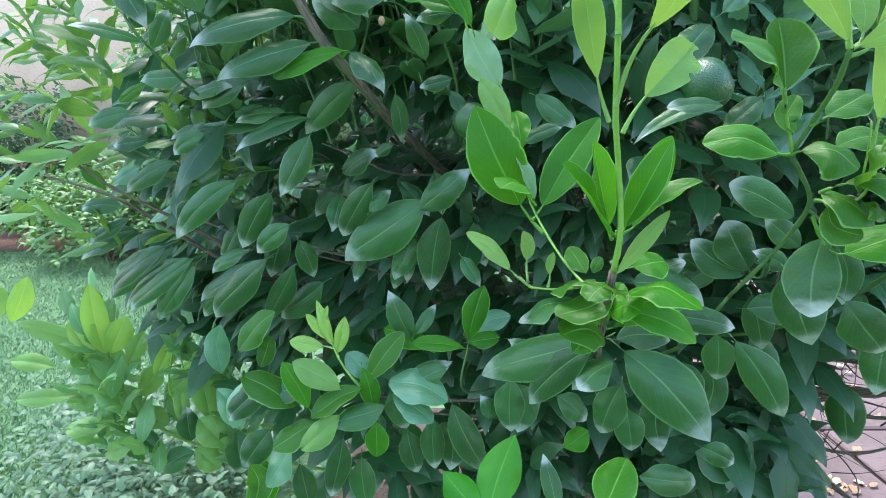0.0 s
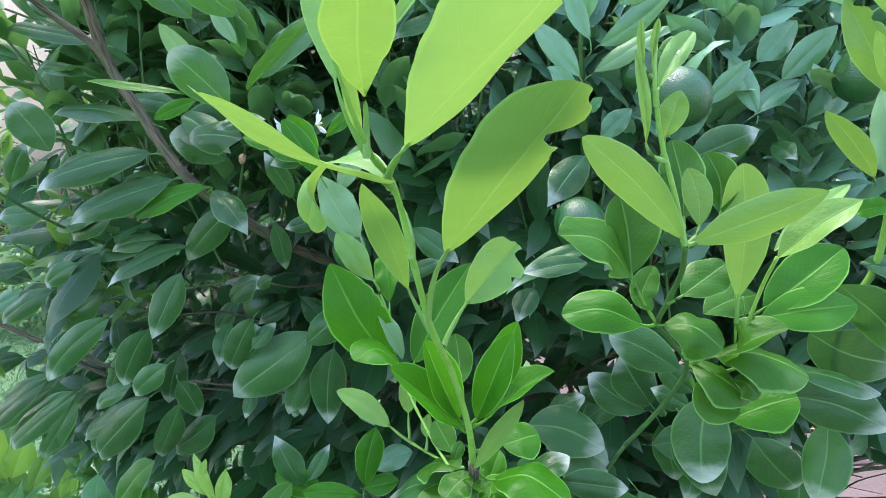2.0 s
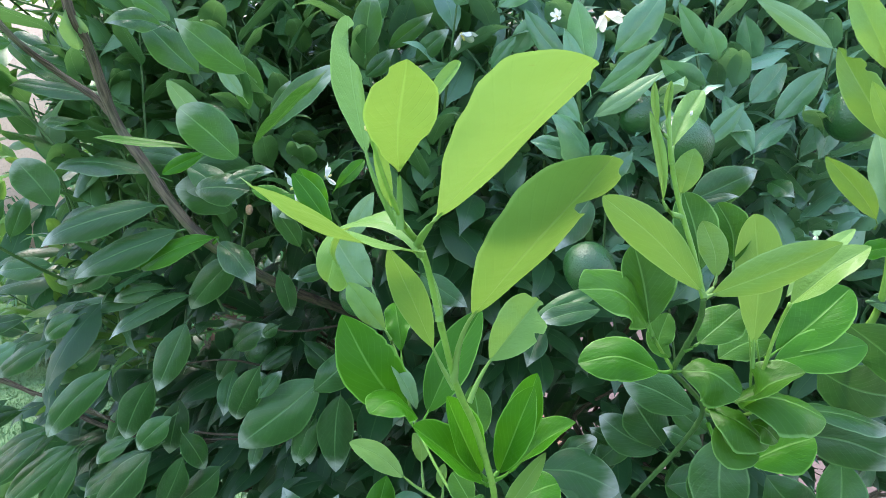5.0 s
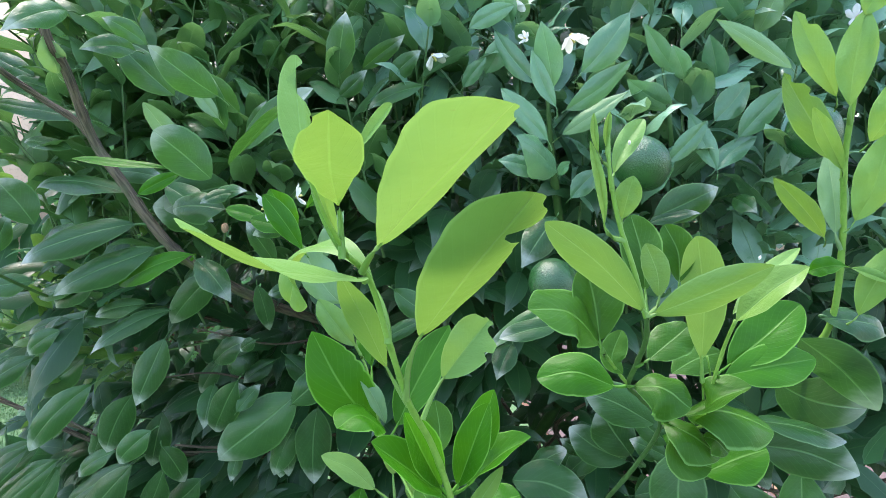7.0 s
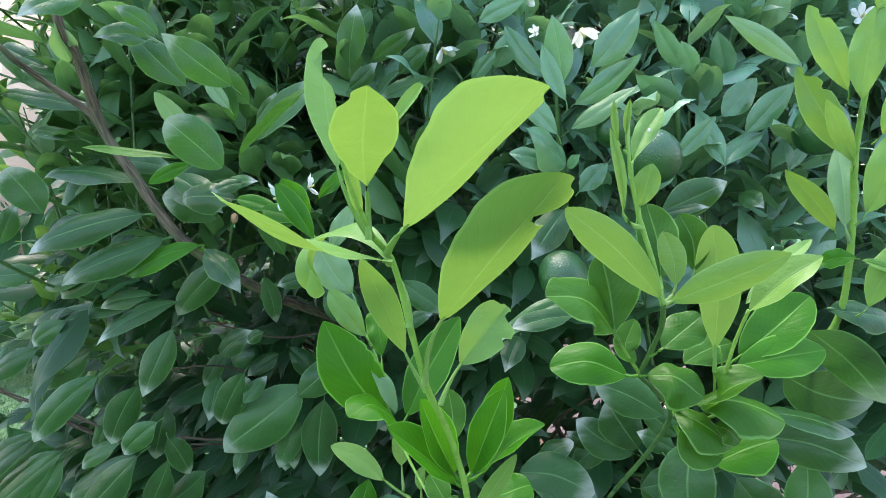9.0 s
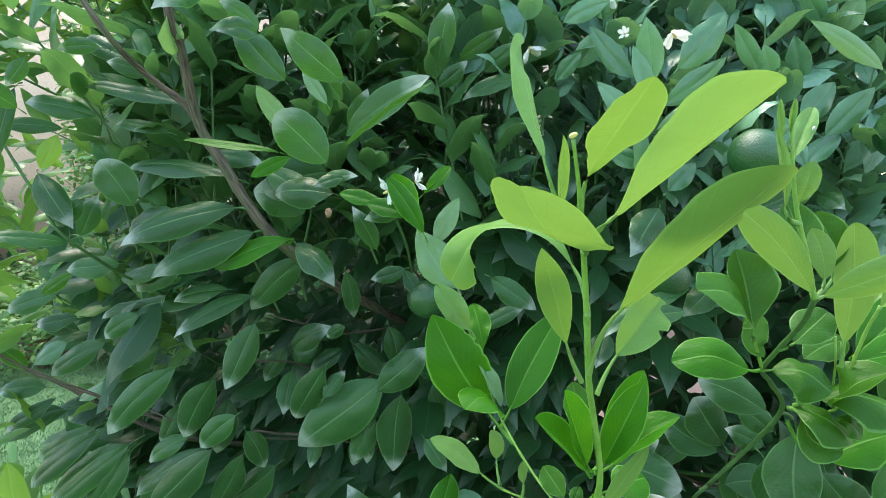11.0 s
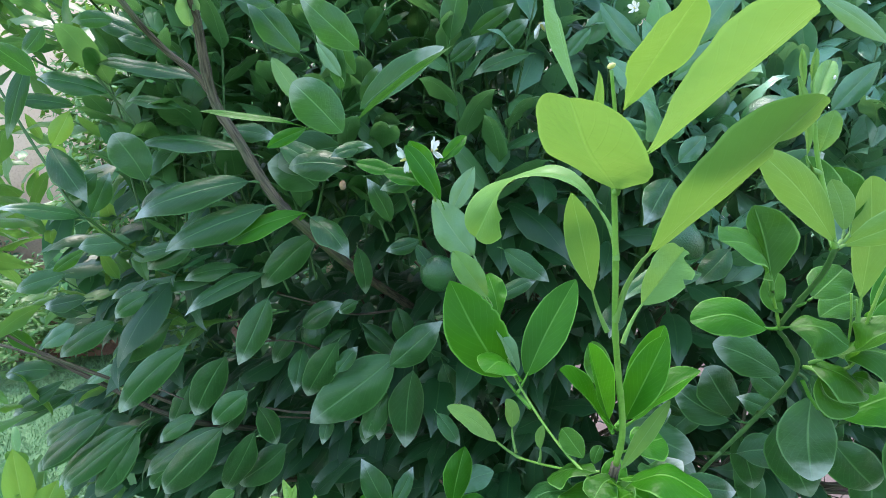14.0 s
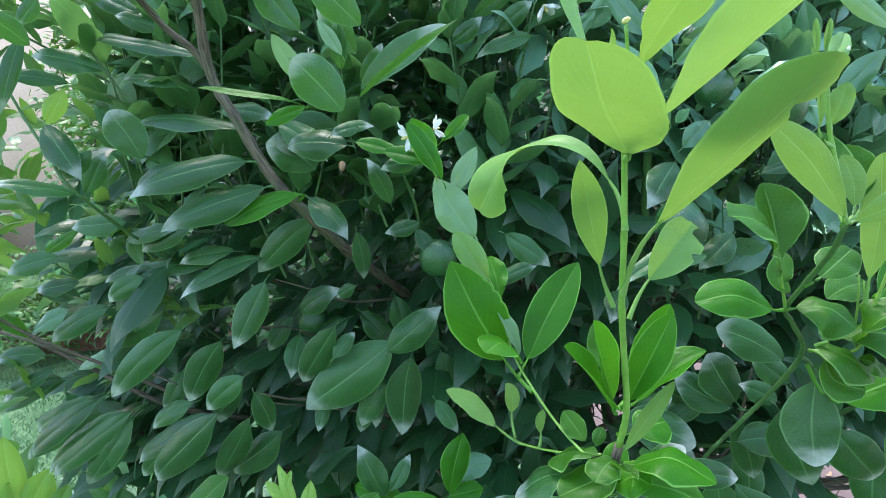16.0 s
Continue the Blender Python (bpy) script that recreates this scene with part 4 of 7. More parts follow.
bent(right, LUSH, [(0.1800, 0.2800, 1.0039), (0.1905, 0.2840, 1.0091), (0.2045, 0.2900, 1.0152)], 0.0186, [(-0.20, -0.73, 0.65)], (0.1766, 0.2850, 0.9999), 0.35, 0.30, 0.10, (), 0.60, 0.80, 0.00, 0.0009)
bent(right, LUSH, [(0.2081, 0.2900, 0.9666), (0.2107, 0.2800, 0.9818), (0.2248, 0.2750, 0.9889)], 0.0230, [(-0.29, -0.19, 0.94)], None, 0.60, 0.10, 0.10, (), 0.80, 0.90, 0.00, 0.0009)
bent(right, LUSH, [(0.1705, 0.2870, 0.9961), (0.1668, 0.2900, 1.0028), (0.1740, 0.2950, 1.0146)], 0.0119, [(-0.09, -0.89, 0.44)], None, 0.45, 0.20, 0.10, (), 0.70, 0.85, 0.00, 0.0009)
bent(right, LUSH, [(0.1999, 0.3000, 0.9895), (0.2141, 0.3050, 0.9936), (0.2311, 0.3100, 0.9947)], 0.0178, [(-0.36, -0.70, 0.62)], None, 0.30, 0.30, 0.10, (), 0.70, 0.85, 0.00, 0.0009)
bent(right, LUSH, [(0.2093, 0.2900, 0.9612), (0.2142, 0.2870, 0.9597), (0.2191, 0.2850, 0.9539)], 0.0150, [(-0.19, -0.33, 0.92)], None, 0.30, 0.30, 0.10, (), 0.60, 0.85, 0.00, 0.0009)
bent(right, MATURE, [(0.2073, 0.3400, 0.9470), (0.1888, 0.3450, 0.9591), (0.1719, 0.3500, 0.9659)], 0.0234, [(-0.17, -0.90, 0.41)], None, 0.25, 0.30, 0.06, (), 0.70, 0.80, 0.00, 0.0009)
bent(right, MATURE, [(0.2169, 0.4000, 0.8997), (0.2051, 0.4000, 0.9186), (0.1959, 0.4000, 0.9349)], 0.0294, [(-0.17, -0.92, 0.37)], (0.2071, 0.3600, 0.9169), 0.30, 0.30, 0.06, (), 0.70, 0.80, 0.00, 0.0009)
bent(right, MATURE, [(0.2142, 0.4000, 0.8962), (0.1945, 0.4050, 0.9056), (0.1779, 0.4100, 0.9195)], 0.0240, [(-0.11, -0.88, 0.47)], (0.2070, 0.3600, 0.9155), 0.30, 0.30, 0.06, (), 0.75, 0.80, 0.00, 0.0009)
bent(right, MATURE, [(0.2190, 0.3300, 0.9359), (0.2131, 0.3250, 0.9157), (0.2119, 0.3200, 0.8916)], 0.0299, [(-0.40, -0.81, 0.43)], (0.2021, 0.3200, 0.9544), 0.30, 0.30, 0.06, (), 0.70, 0.75, 0.00, 0.0009)
bent(right, MATURE, [(0.3085, 0.3600, 0.9005), (0.3047, 0.3550, 0.8788), (0.2965, 0.3500, 0.8550)], 0.0271, [(-0.76, -0.50, 0.40)], None, 0.30, 0.30, 0.06, (), 0.75, 0.75, 0.00, 0.0009)
bent(right, MATURE, [(0.1351, 0.4000, 0.8913), (0.1582, 0.3950, 0.8888), (0.1825, 0.3900, 0.8763)], 0.0343, [(0.07, -0.74, 0.66)], None, 0.30, 0.30, 0.06, (), 0.80, 0.80, 0.00, 0.0009)
bent(right, MATURE, [(0.1722, 0.4200, 0.8730), (0.1826, 0.4200, 0.8852), (0.1936, 0.4200, 0.8974)], 0.0193, [(-0.10, -0.91, 0.40)], None, 0.30, 0.30, 0.06, (), 0.70, 0.80, 0.00, 0.0009)
bent(right, MATURE, [(0.1543, 0.3300, 1.0109), (0.1373, 0.3250, 1.0111), (0.1197, 0.3200, 1.0090)], 0.0132, [(-0.17, -0.70, 0.69)], None, 0.40, 0.30, 0.05, (), 0.80, 0.90, 0.00, 0.0009)
leaf(right, MATURE, (0.218, 0.4, 0.871), (0.261, 0.4, 0.867), 0.0223, (-0.46, -0.66, 0.60), .2, .2, .05)
leaf(right, MATURE, (0.205, 0.42, 0.902), (0.175, 0.42, 0.879), 0.0176, (-0.41, -0.76, 0.51), .2, .2, .05)
leaf(right, MATURE, (0.226, 0.36, 0.925), (0.207, 0.37, 0.942), 0.0152, (-0.51, -0.73, 0.46), .2, .2, .05)
leaf(right, MATURE, (0.233, 0.38, 0.906), (0.212, 0.39, 0.916), 0.0141, (-0.50, -0.72, 0.48), .2, .2, .05)
leaf(right, MATURE, (0.202, 0.38, 1.017), (0.179, 0.38, 0.996), 0.0163, (-0.49, -0.81, 0.31), .2, .2, .05)
leaf(right, MATURE, (0.274, 0.38, 0.883), (0.308, 0.38, 0.844), 0.0285, (-0.59, -0.66, 0.46), .2, .2, .05)
# leaves of the righttip shoot
leaf(righttip, YOUNG, (0.158, 0.248, 1.07), (0.162, 0.245, 1.086), 0.0098, (-0.37, -0.93, 0.03), .12, .2, .04)
leaf(righttip, YOUNG, (0.155, 0.247, 1.087), (0.173, 0.26, 1.108), 0.0086, (-0.38, -0.93, 0.05), .15, .4, .05)
leaf(righttip, YOUNG, (0.15, 0.245, 1.068), (0.146, 0.245, 1.1), 0.0040, (-0.32, -0.93, 0.20), .1, .7, 0)
leaf(righttip, YOUNG, (0.149, 0.245, 1.095), (0.148, 0.245, 1.11), 0.0028, (-0.33, -0.94, 0.12), .1, .7, 0)
leaf(righttip, YOUNG, (0.152, 0.245, 1.097), (0.154, 0.245, 1.11), 0.0028, (-0.35, -0.93, 0.12), .1, .7, 0)
# leaves of the outer young shoot
leaf(far, OLIVE, (0.295, 0.31, 1.085), (0.266, 0.31, 1.131), 0.0159, (-0.59, -0.79, -0.17), .15, .25, .06, bites=((0.9,1,.6,.06),(0.72,1,.3,.05)))
leaf(far, YOUNG, (0.293, 0.31, 1.118), (0.272, 0.31, 1.16), 0.0139, (-0.59, -0.79, -0.15), .2, .25, .06, bites=((0.85,1,.5,.06),))
leaf(far, OLIVE, (0.29, 0.315, 1.048), (0.26, 0.31, 1.081), 0.0117, (-0.58, -0.81, -0.04), .15, .3, .04)
leaf(far, PALE, (0.3, 0.32, 1.049), (0.303, 0.33, 1.093), 0.0139, (-0.61, -0.79, 0.04), .15, .25, .05)
leaf(far, YOUNG, (0.292, 0.3, 1.112), (0.292, 0.29, 1.154), 0.0159, (-0.62, -0.75, -0.24), .15, .2, .06)
leaf(far, YOUNG, (0.286, 0.29, 1.058), (0.286, 0.27, 1.097), 0.0171, (-0.64, -0.75, -0.18), .15, .2, .06)
leaf(far, YOUNG, (0.292, 0.3, 1.034), (0.304, 0.29, 1.027), 0.0060, (-0.44, -0.52, 0.73), .2, .5, 0)
leaf(far, YOUNG, (0.288, 0.3, 1.082), (0.266, 0.29, 1.112), 0.0088, (-0.61, -0.79, -0.04), .15, .3, .06)
leaf(far, MATURE, (0.298, 0.33, 1.003), (0.339, 0.33, 0.99), 0.0198, (-0.44, -0.53, 0.72), .3, .2, .05)
leaf(far, MID, (0.29, 0.3, 1.035), (0.277, 0.31, 1.032), 0.0092, (-0.51, -0.66, 0.55), .3, .4, .1)
leaf(far, YOUNG, (0.291, 0.29, 1.151), (0.298, 0.28, 1.169), 0.0141, (-0.64, -0.74, -0.22), .15, .2, .06)
leaf(far, YOUNG, (0.285, 0.28, 1.094), (0.285, 0.26, 1.12), 0.0148, (-0.66, -0.75, -0.07), .15, .2, .06)
leaf(far, YOUNG, (0.296, 0.3, 1.01), (0.311, 0.29, 1.046), 0.0159, (-0.64, -0.73, 0.26), .2, .2, .06)
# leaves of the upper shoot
leaf(upper, SKYLIT, (0.184, 0.43, 1.15), (0.176, 0.42, 1.192), 0.0188, (-0.25, -0.94, -0.21), .1, .15, .04)
leaf(upper, SKYLIT, (0.177, 0.44, 1.155), (0.152, 0.46, 1.198), 0.0154, (-0.19, -0.90, -0.39), .15, .25, .04)
leaf(upper, SKYLIT, (0.208, 0.44, 1.161), (0.244, 0.44, 1.2), 0.0233, (-0.33, -0.89, -0.31), .15, .2, .05)
leaf(upper, SKYLIT, (0.195, 0.44, 1.136), (0.245, 0.44, 1.169), 0.0177, (-0.29, -0.82, -0.49), .15, .2, .04)
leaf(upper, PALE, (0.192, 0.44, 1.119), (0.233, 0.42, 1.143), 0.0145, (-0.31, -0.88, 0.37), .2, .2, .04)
leaf(upper, SKYLIT, (0.181, 0.42, 1.093), (0.148, 0.39, 1.116), 0.0276, (-0.22, -0.89, 0.41), .2, .1, .04)
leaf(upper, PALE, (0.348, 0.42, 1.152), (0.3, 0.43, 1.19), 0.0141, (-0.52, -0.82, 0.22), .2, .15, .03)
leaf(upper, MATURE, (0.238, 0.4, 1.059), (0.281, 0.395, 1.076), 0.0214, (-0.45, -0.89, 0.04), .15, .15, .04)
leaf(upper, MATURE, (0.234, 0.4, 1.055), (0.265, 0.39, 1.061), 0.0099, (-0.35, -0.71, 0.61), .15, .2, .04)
leaf(upper, SKYLIT, (0.262, 0.43, 1.094), (0.293, 0.43, 1.122), 0.0137, (-0.43, -0.84, -0.33), .2, .3, .04)
leaf(upper, SKYLIT, (0.309, 0.45, 1.123), (0.336, 0.45, 1.15), 0.0208, (-0.51, -0.85, -0.11), .15, .2, .04)
leaf(upper, SKYLIT, (0.321, 0.44, 1.109), (0.351, 0.43, 1.142), 0.0193, (-0.54, -0.82, -0.18), .15, .2, .04)
leaf(upper, SKYLIT, (0.282, 0.46, 1.136), (0.244, 0.45, 1.157), 0.0196, (-0.37, -0.84, -0.40), .2, .2, .04)
leaf(upper, SKYLIT, (0.293, 0.47, 1.162), (0.263, 0.46, 1.198), 0.0150, (-0.42, -0.89, -0.20), .15, .3, .04)
leaf(upper, SKYLIT, (0.292, 0.46, 1.156), (0.279, 0.45, 1.179), 0.0153, (-0.44, -0.88, -0.17), .2, .3, .05)
leaf(upper, SKYLIT, (0.329, 0.48, 1.154), (0.318, 0.47, 1.19), 0.0186, (-0.48, -0.86, -0.17), .2, .3, .05)
leaf(upper, SKYLIT, (0.349, 0.48, 1.2), (0.321, 0.47, 1.227), 0.0159, (-0.49, -0.84, -0.24), .2, .3, .05)
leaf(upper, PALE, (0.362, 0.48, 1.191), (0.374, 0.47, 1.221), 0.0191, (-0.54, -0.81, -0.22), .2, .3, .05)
leaf(upper, SKYLIT, (0.18, 0.41, 1.091), (0.185, 0.4, 1.099), 0.0076, (-0.26, -0.90, 0.35), .2, .3, .05)
leaf(upper, SKYLIT, (0.169, 0.41, 1.095), (0.14, 0.41, 1.103), 0.0162, (-0.17, -0.82, 0.55), .2, .2, .05)
leaf(upper, SKYLIT, (0.179, 0.43, 1.115), (0.152, 0.45, 1.156), 0.0160, (-0.22, -0.98, -0.02), .15, .25, .04)
leaf(upper, SKYLIT, (0.183, 0.42, 1.136), (0.171, 0.43, 1.176), 0.0117, (-0.25, -0.96, -0.07), .15, .35, .04)
leaf(upper, SKYLIT, (0.299, 0.43, 1.087), (0.295, 0.46, 1.131), 0.0154, (-0.48, -0.88, 0.05), .15, .25, .04)
leaf(upper, SKYLIT, (0.297, 0.43, 1.086), (0.341, 0.45, 1.11), 0.0158, (-0.50, -0.83, 0.26), .2, .25, .04)
leaf(upper, SKYLIT, (0.19, 0.42, 1.075), (0.21, 0.42, 1.093), 0.0148, (-0.31, -0.95, 0.10), .2, .25, .04)
leaf(upper, MATURE, (0.174, 0.4, 1.064), (0.146, 0.38, 1.037), 0.0198, (-0.22, -0.93, 0.28), .2, .15, .04)
leaf(upper, MATURE, (0.317, 0.44, 1.066), (0.321, 0.42, 1.056), 0.0136, (-0.48, -0.78, 0.41), .2, .25, .04)
leaf(upper, MATURE, (0.169, 0.36, 1.015), (0.116, 0.36, 0.991), 0.0113, (-0.15, -0.74, 0.65), .25, .3, .04)
leaf(upper, MATURE, (0.144, 0.42, 0.978), (0.129, 0.4, 0.961), 0.0150, (-0.14, -0.88, 0.46), .2, .25, .04)
leaf(upper, SKYLIT, (0.135, 0.47, 1.203), (0.17, 0.47, 1.218), 0.0153, (-0.18, -0.98, -0.07), .2, .25, .04)
leaf(upper, SKYLIT, (0.147, 0.48, 1.172), (0.164, 0.47, 1.198), 0.0177, (-0.18, -0.98, -0.02), .2, .25, .04)
leaf(upper, SKYLIT, (0.128, 0.47, 1.161), (0.145, 0.46, 1.18), 0.0118, (-0.14, -0.99, 0.01), .2, .25, .04)
leaf(upper, SKYLIT, (0.169, 0.48, 1.208), (0.158, 0.47, 1.234), 0.0163, (-0.20, -0.98, -0.09), .2, .25, .04)
# leaves of the left shoot
leaf(left, MATURE, (-0.025, 0.385, 1.149), (-0.056, 0.37, 1.176), 0.0246, (0.30, -0.90, -0.30), .12, .08, .04, bites=((0.85,1,.2,.04),))
bent(left, MATURE, [(-0.0387, 0.4000, 1.1031), (-0.0513, 0.3950, 1.1180), (-0.0655, 0.3900, 1.1328)], 0.0277, [(0.09, -0.99, -0.09)], None, 0.20, 0.30, 0.05, (), 0.60, 0.75, 0.00, 0.0009)
bent(left, MATURE, [(-0.0292, 0.4073, 1.1113), (0.0020, 0.3708, 1.1289), (0.0252, 0.3382, 1.1386)], 0.019, [(0.25, -0.6, 0.75)], None, 0.3, 0.1, 0.04, (), 1.2, 0.9)
leaf(left, MID, (-0.07, 0.42, 1.112), (-0.13, 0.42, 1.122), 0.0103, (0.24, -0.52, 0.82), .1, .3, 0)
leaf(left, MATURE, (-0.11, 0.45, 1.099), (-0.205, 0.5, 1.114), 0.0178, (0.39, -0.74, 0.55), .1, .15, .03)
leaf(left, MID, (-0.063, 0.42, 1.109), (-0.087, 0.41, 1.097), 0.0087, (0.34, -0.88, 0.34), .15, .3, .04)
leaf(left, MATURE, (-0.03, 0.41, 1.094), (-0.047, 0.4, 1.089), 0.0130, (0.26, -0.86, 0.43), .15, .2, .05)
leaf(left, MATURE, (-0.108, 0.45, 1.078), (-0.189, 0.445, 1.057), 0.0213, (0.42, -0.78, 0.47), .22, .12, .03)
leaf(left, MATURE, (-0.098, 0.455, 1.06), (-0.17, 0.447, 1.034), 0.0214, (0.39, -0.77, 0.50), .22, .12, .03)
leaf(left, MID, (-0.072, 0.45, 1.054), (-0.129, 0.46, 1.035), 0.0165, (0.32, -0.76, 0.57), .2, .25, .04)
leaf(left, MATURE, (-0.067, 0.44, 1.051), (-0.041, 0.42, 1.024), 0.0179, (0.28, -0.88, 0.38), .2, .15, .05)
leaf(left, MATURE, (-0.071, 0.5, 1.035), (-0.122, 0.52, 0.992), 0.0230, (0.32, -0.89, 0.32), .15, .15, .04)
leaf(left, MATURE, (-0.038, 0.48, 1.025), (-0.034, 0.49, 0.986), 0.0131, (0.23, -0.94, 0.26), .15, .2, .05)
leaf(left, MATURE, (-0.106, 0.47, 0.992), (-0.13, 0.463, 0.944), 0.0202, (0.38, -0.86, 0.33), .2, .15, .04)
leaf(left, MATURE, (-0.177, 0.5, 0.954), (-0.237, 0.502, 0.902), 0.0221, (0.44, -0.73, 0.51), .2, .18, .04)
leaf(left, MATURE, (-0.148, 0.5, 0.943), (-0.181, 0.51, 0.891), 0.0233, (0.42, -0.82, 0.39), .15, .15, .03)
leaf(left, MATURE, (-0.014, 0.475, 0.939), (-0.088, 0.488, 0.886), 0.0371, (0.23, -0.83, 0.50), .12, .12, .03)
leaf(left, MATURE, (-0.001, 0.48, 0.925), (-0.011, 0.485, 0.859), 0.0262, (0.16, -0.87, 0.47), .1, .12, .03)
leaf(left, MATURE, (-0.031, 0.49, 0.913), (-0.031, 0.49, 0.865), 0.0152, (0.20, -0.86, 0.47), .15, .15, .04)
leaf(left, MATURE, (-0.128, 0.48, 0.919), (-0.16, 0.486, 0.893), 0.0203, (0.38, -0.78, 0.50), .2, .2, .05)
leaf(left, MATURE, (-0.122, 0.48, 0.906), (-0.111, 0.49, 0.87), 0.0201, (0.35, -0.82, 0.45), .15, .15, .04)
leaf(left, MATURE, (-0.15, 0.55, 1.003), (-0.251, 0.564, 0.989), 0.0190, (0.35, -0.67, 0.65), .25, .2, .04)
leaf(left, MATURE, (-0.115, 0.51, 1.006), (-0.179, 0.501, 0.978), 0.0154, (0.33, -0.71, 0.62), .2, .2, .04)
leaf(left, MID, (0.017, 0.37, 1.058), (-0.002, 0.37, 1.091), 0.0120, (0.19, -0.97, 0.13), .15, .25, .04)
leaf(left, MATURE, (0.006, 0.4, 1.071), (-0.018, 0.4, 1.067), 0.0131, (0.21, -0.95, 0.24), .15, .1, .05)
leaf(left, MID, (-0.004, 0.39, 1.074), (-0.032, 0.4, 1.084), 0.0096, (0.23, -0.89, 0.38), .15, .3, .04)
leaf(left, MATURE, (0.039, 0.46, 1.173), (0.048, 0.45, 1.213), 0.0184, (0.07, -0.97, -0.25), .15, .2, .04)
leaf(left, MATURE, (0.055, 0.47, 1.178), (0.088, 0.46, 1.198), 0.0119, (0.01, -0.88, -0.48), .2, .3, .04)
leaf(left, MATURE, (0.098, 0.46, 1.162), (0.056, 0.47, 1.15), 0.0126, (-0.00, -0.95, 0.32), .2, .3, .04)
leaf(left, MATURE, (0.074, 0.47, 1.169), (0.098, 0.46, 1.187), 0.0171, (-0.03, -1.00, -0.01), .2, .2, .05)
leaf(left, MATURE, (0.038, 0.46, 1.158), (0.059, 0.45, 1.173), 0.0154, (0.06, -1.00, 0.01), .2, .2, .05)
leaf(left, MATURE, (0.057, 0.48, 1.218), (0.039, 0.47, 1.192), 0.0138, (0.06, -0.98, -0.17), .2, .2, .05)
bent(left, PALE, [(-0.0609, 0.4300, 1.1241), (-0.0716, 0.4250, 1.1376), (-0.0816, 0.4200, 1.1547)], 0.0131, [(0.13, -0.98, -0.12)], None, 0.30, 0.20, 0.05, (), 0.80, 0.85, 0.00, 0.0009)
leaf(left, MATURE, (-0.065, 0.43, 1.159), (-0.095, 0.42, 1.194), 0.0222, (0.37, -0.93, -0.01), .2, .2, .05)
leaf(left, MATURE, (-0.079, 0.43, 1.192), (-0.1, 0.42, 1.208), 0.0155, (0.39, -0.92, 0.04), .2, .2, .05)
leaf(left, MATURE, (-0.074, 0.4, 1.181), (-0.096, 0.38, 1.179), 0.0136, (0.40, -0.90, 0.17), .3, .3, .05)
leaf(left, MATURE, (-0.1, 0.38, 1.199), (-0.111, 0.34, 1.179), 0.0145, (0.48, -0.88, 0.03), .2, .2, .05)
leaf(left, PALE, (-0.131, 0.42, 1.175), (-0.126, 0.4, 1.193), 0.0151, (0.47, -0.87, -0.13), .2, .2, .05)
leaf(left, MATURE, (-0.041, 0.45, 1.138), (-0.042, 0.43, 1.172), 0.0108, (0.27, -0.96, -0.06), .2, .3, .05)
leaf(left, PALE, (-0.039, 0.43, 1.143), (-0.054, 0.43, 1.166), 0.0095, (0.29, -0.95, -0.07), .2, .3, .05)
leaf(left, MATURE, (-0.027, 0.46, 1.13), (-0.012, 0.45, 1.156), 0.0132, (0.21, -0.96, 0.17), .2, .3, .05)
leaf(left, MATURE, (-0.038, 0.42, 1.084), (-0.081, 0.44, 1.087), 0.0248, (0.31, -0.91, 0.29), .2, .1, .05)
leaf(left, MATURE, (0.006, 0.46, 1.026), (0.021, 0.45, 1.002), 0.0107, (0.12, -0.86, 0.50), .2, .3, .05)
leaf(left, MATURE, (-0.06, 0.47, 0.931), (-0.043, 0.48, 0.948), 0.0141, (0.23, -0.81, 0.53), .2, .2, .05)
leaf(left, MATURE, (-0.089, 0.52, 0.958), (-0.054, 0.5, 0.979), 0.0220, (0.26, -0.84, 0.48), .2, .2, .05)
leaf(left, MATURE, (-0.091, 0.52, 0.939), (-0.097, 0.5, 0.909), 0.0156, (0.29, -0.83, 0.47), .2, .2, .05)
leaf(left, MATURE, (0.015, 0.46, 0.896), (0.03, 0.45, 0.873), 0.0164, (0.10, -0.82, 0.57), .2, .2, .05)
leaf(left, MATURE, (-0.019, 0.47, 0.933), (0.022, 0.46, 0.967), 0.0301, (-0.05, -0.94, 0.33), .15, .1, .08)
leaf(left, MATURE, (-0.057, 0.47, 0.955), (-0.089, 0.5, 0.904), 0.0219, (0.11, -0.93, 0.36), .2, .15, .05)
leaf(left, MATURE, (-0.023, 0.49, 0.906), (-0.043, 0.49, 0.868), 0.0201, (0.02, -0.90, 0.43), .2, .15, .05)
leaf(left, MATURE, (-0.07, 0.5, 0.888), (-0.077, 0.49, 0.867), 0.0136, (0.10, -0.89, 0.44), .2, .15, .05)
leaf(left, MATURE, (-0.04, 0.47, 0.985), (-0.056, 0.48, 0.975), 0.0117, (0.06, -0.96, 0.27), .2, .15, .05)
leaf(left, MATURE, (-0.012, 0.43, 1.045), (-0.026, 0.42, 1.075), 0.0120, (-0.00, -1.00, 0.10), .2, .2, .05)
leaf(left, MATURE, (0.006, 0.42, 1.032), (-0.017, 0.42, 1.026), 0.0132, (-0.04, -0.98, 0.17), .2, .2, .05)
leaf(left, MATURE, (0.066, 0.43, 1.021), (0.095, 0.42, 0.998), 0.0156, (-0.23, -0.89, 0.39), .2, .2, .05)
leaf(left, MATURE, (0.054, 0.42, 0.987), (0.087, 0.42, 1.001), 0.0106, (-0.21, -0.88, 0.42), .2, .2, .05)
leaf(left, MATURE, (-0.047, 0.42, 1.091), (-0.021, 0.41, 1.095), 0.0101, (0.03, -0.89, 0.46), .2, .2, .05)
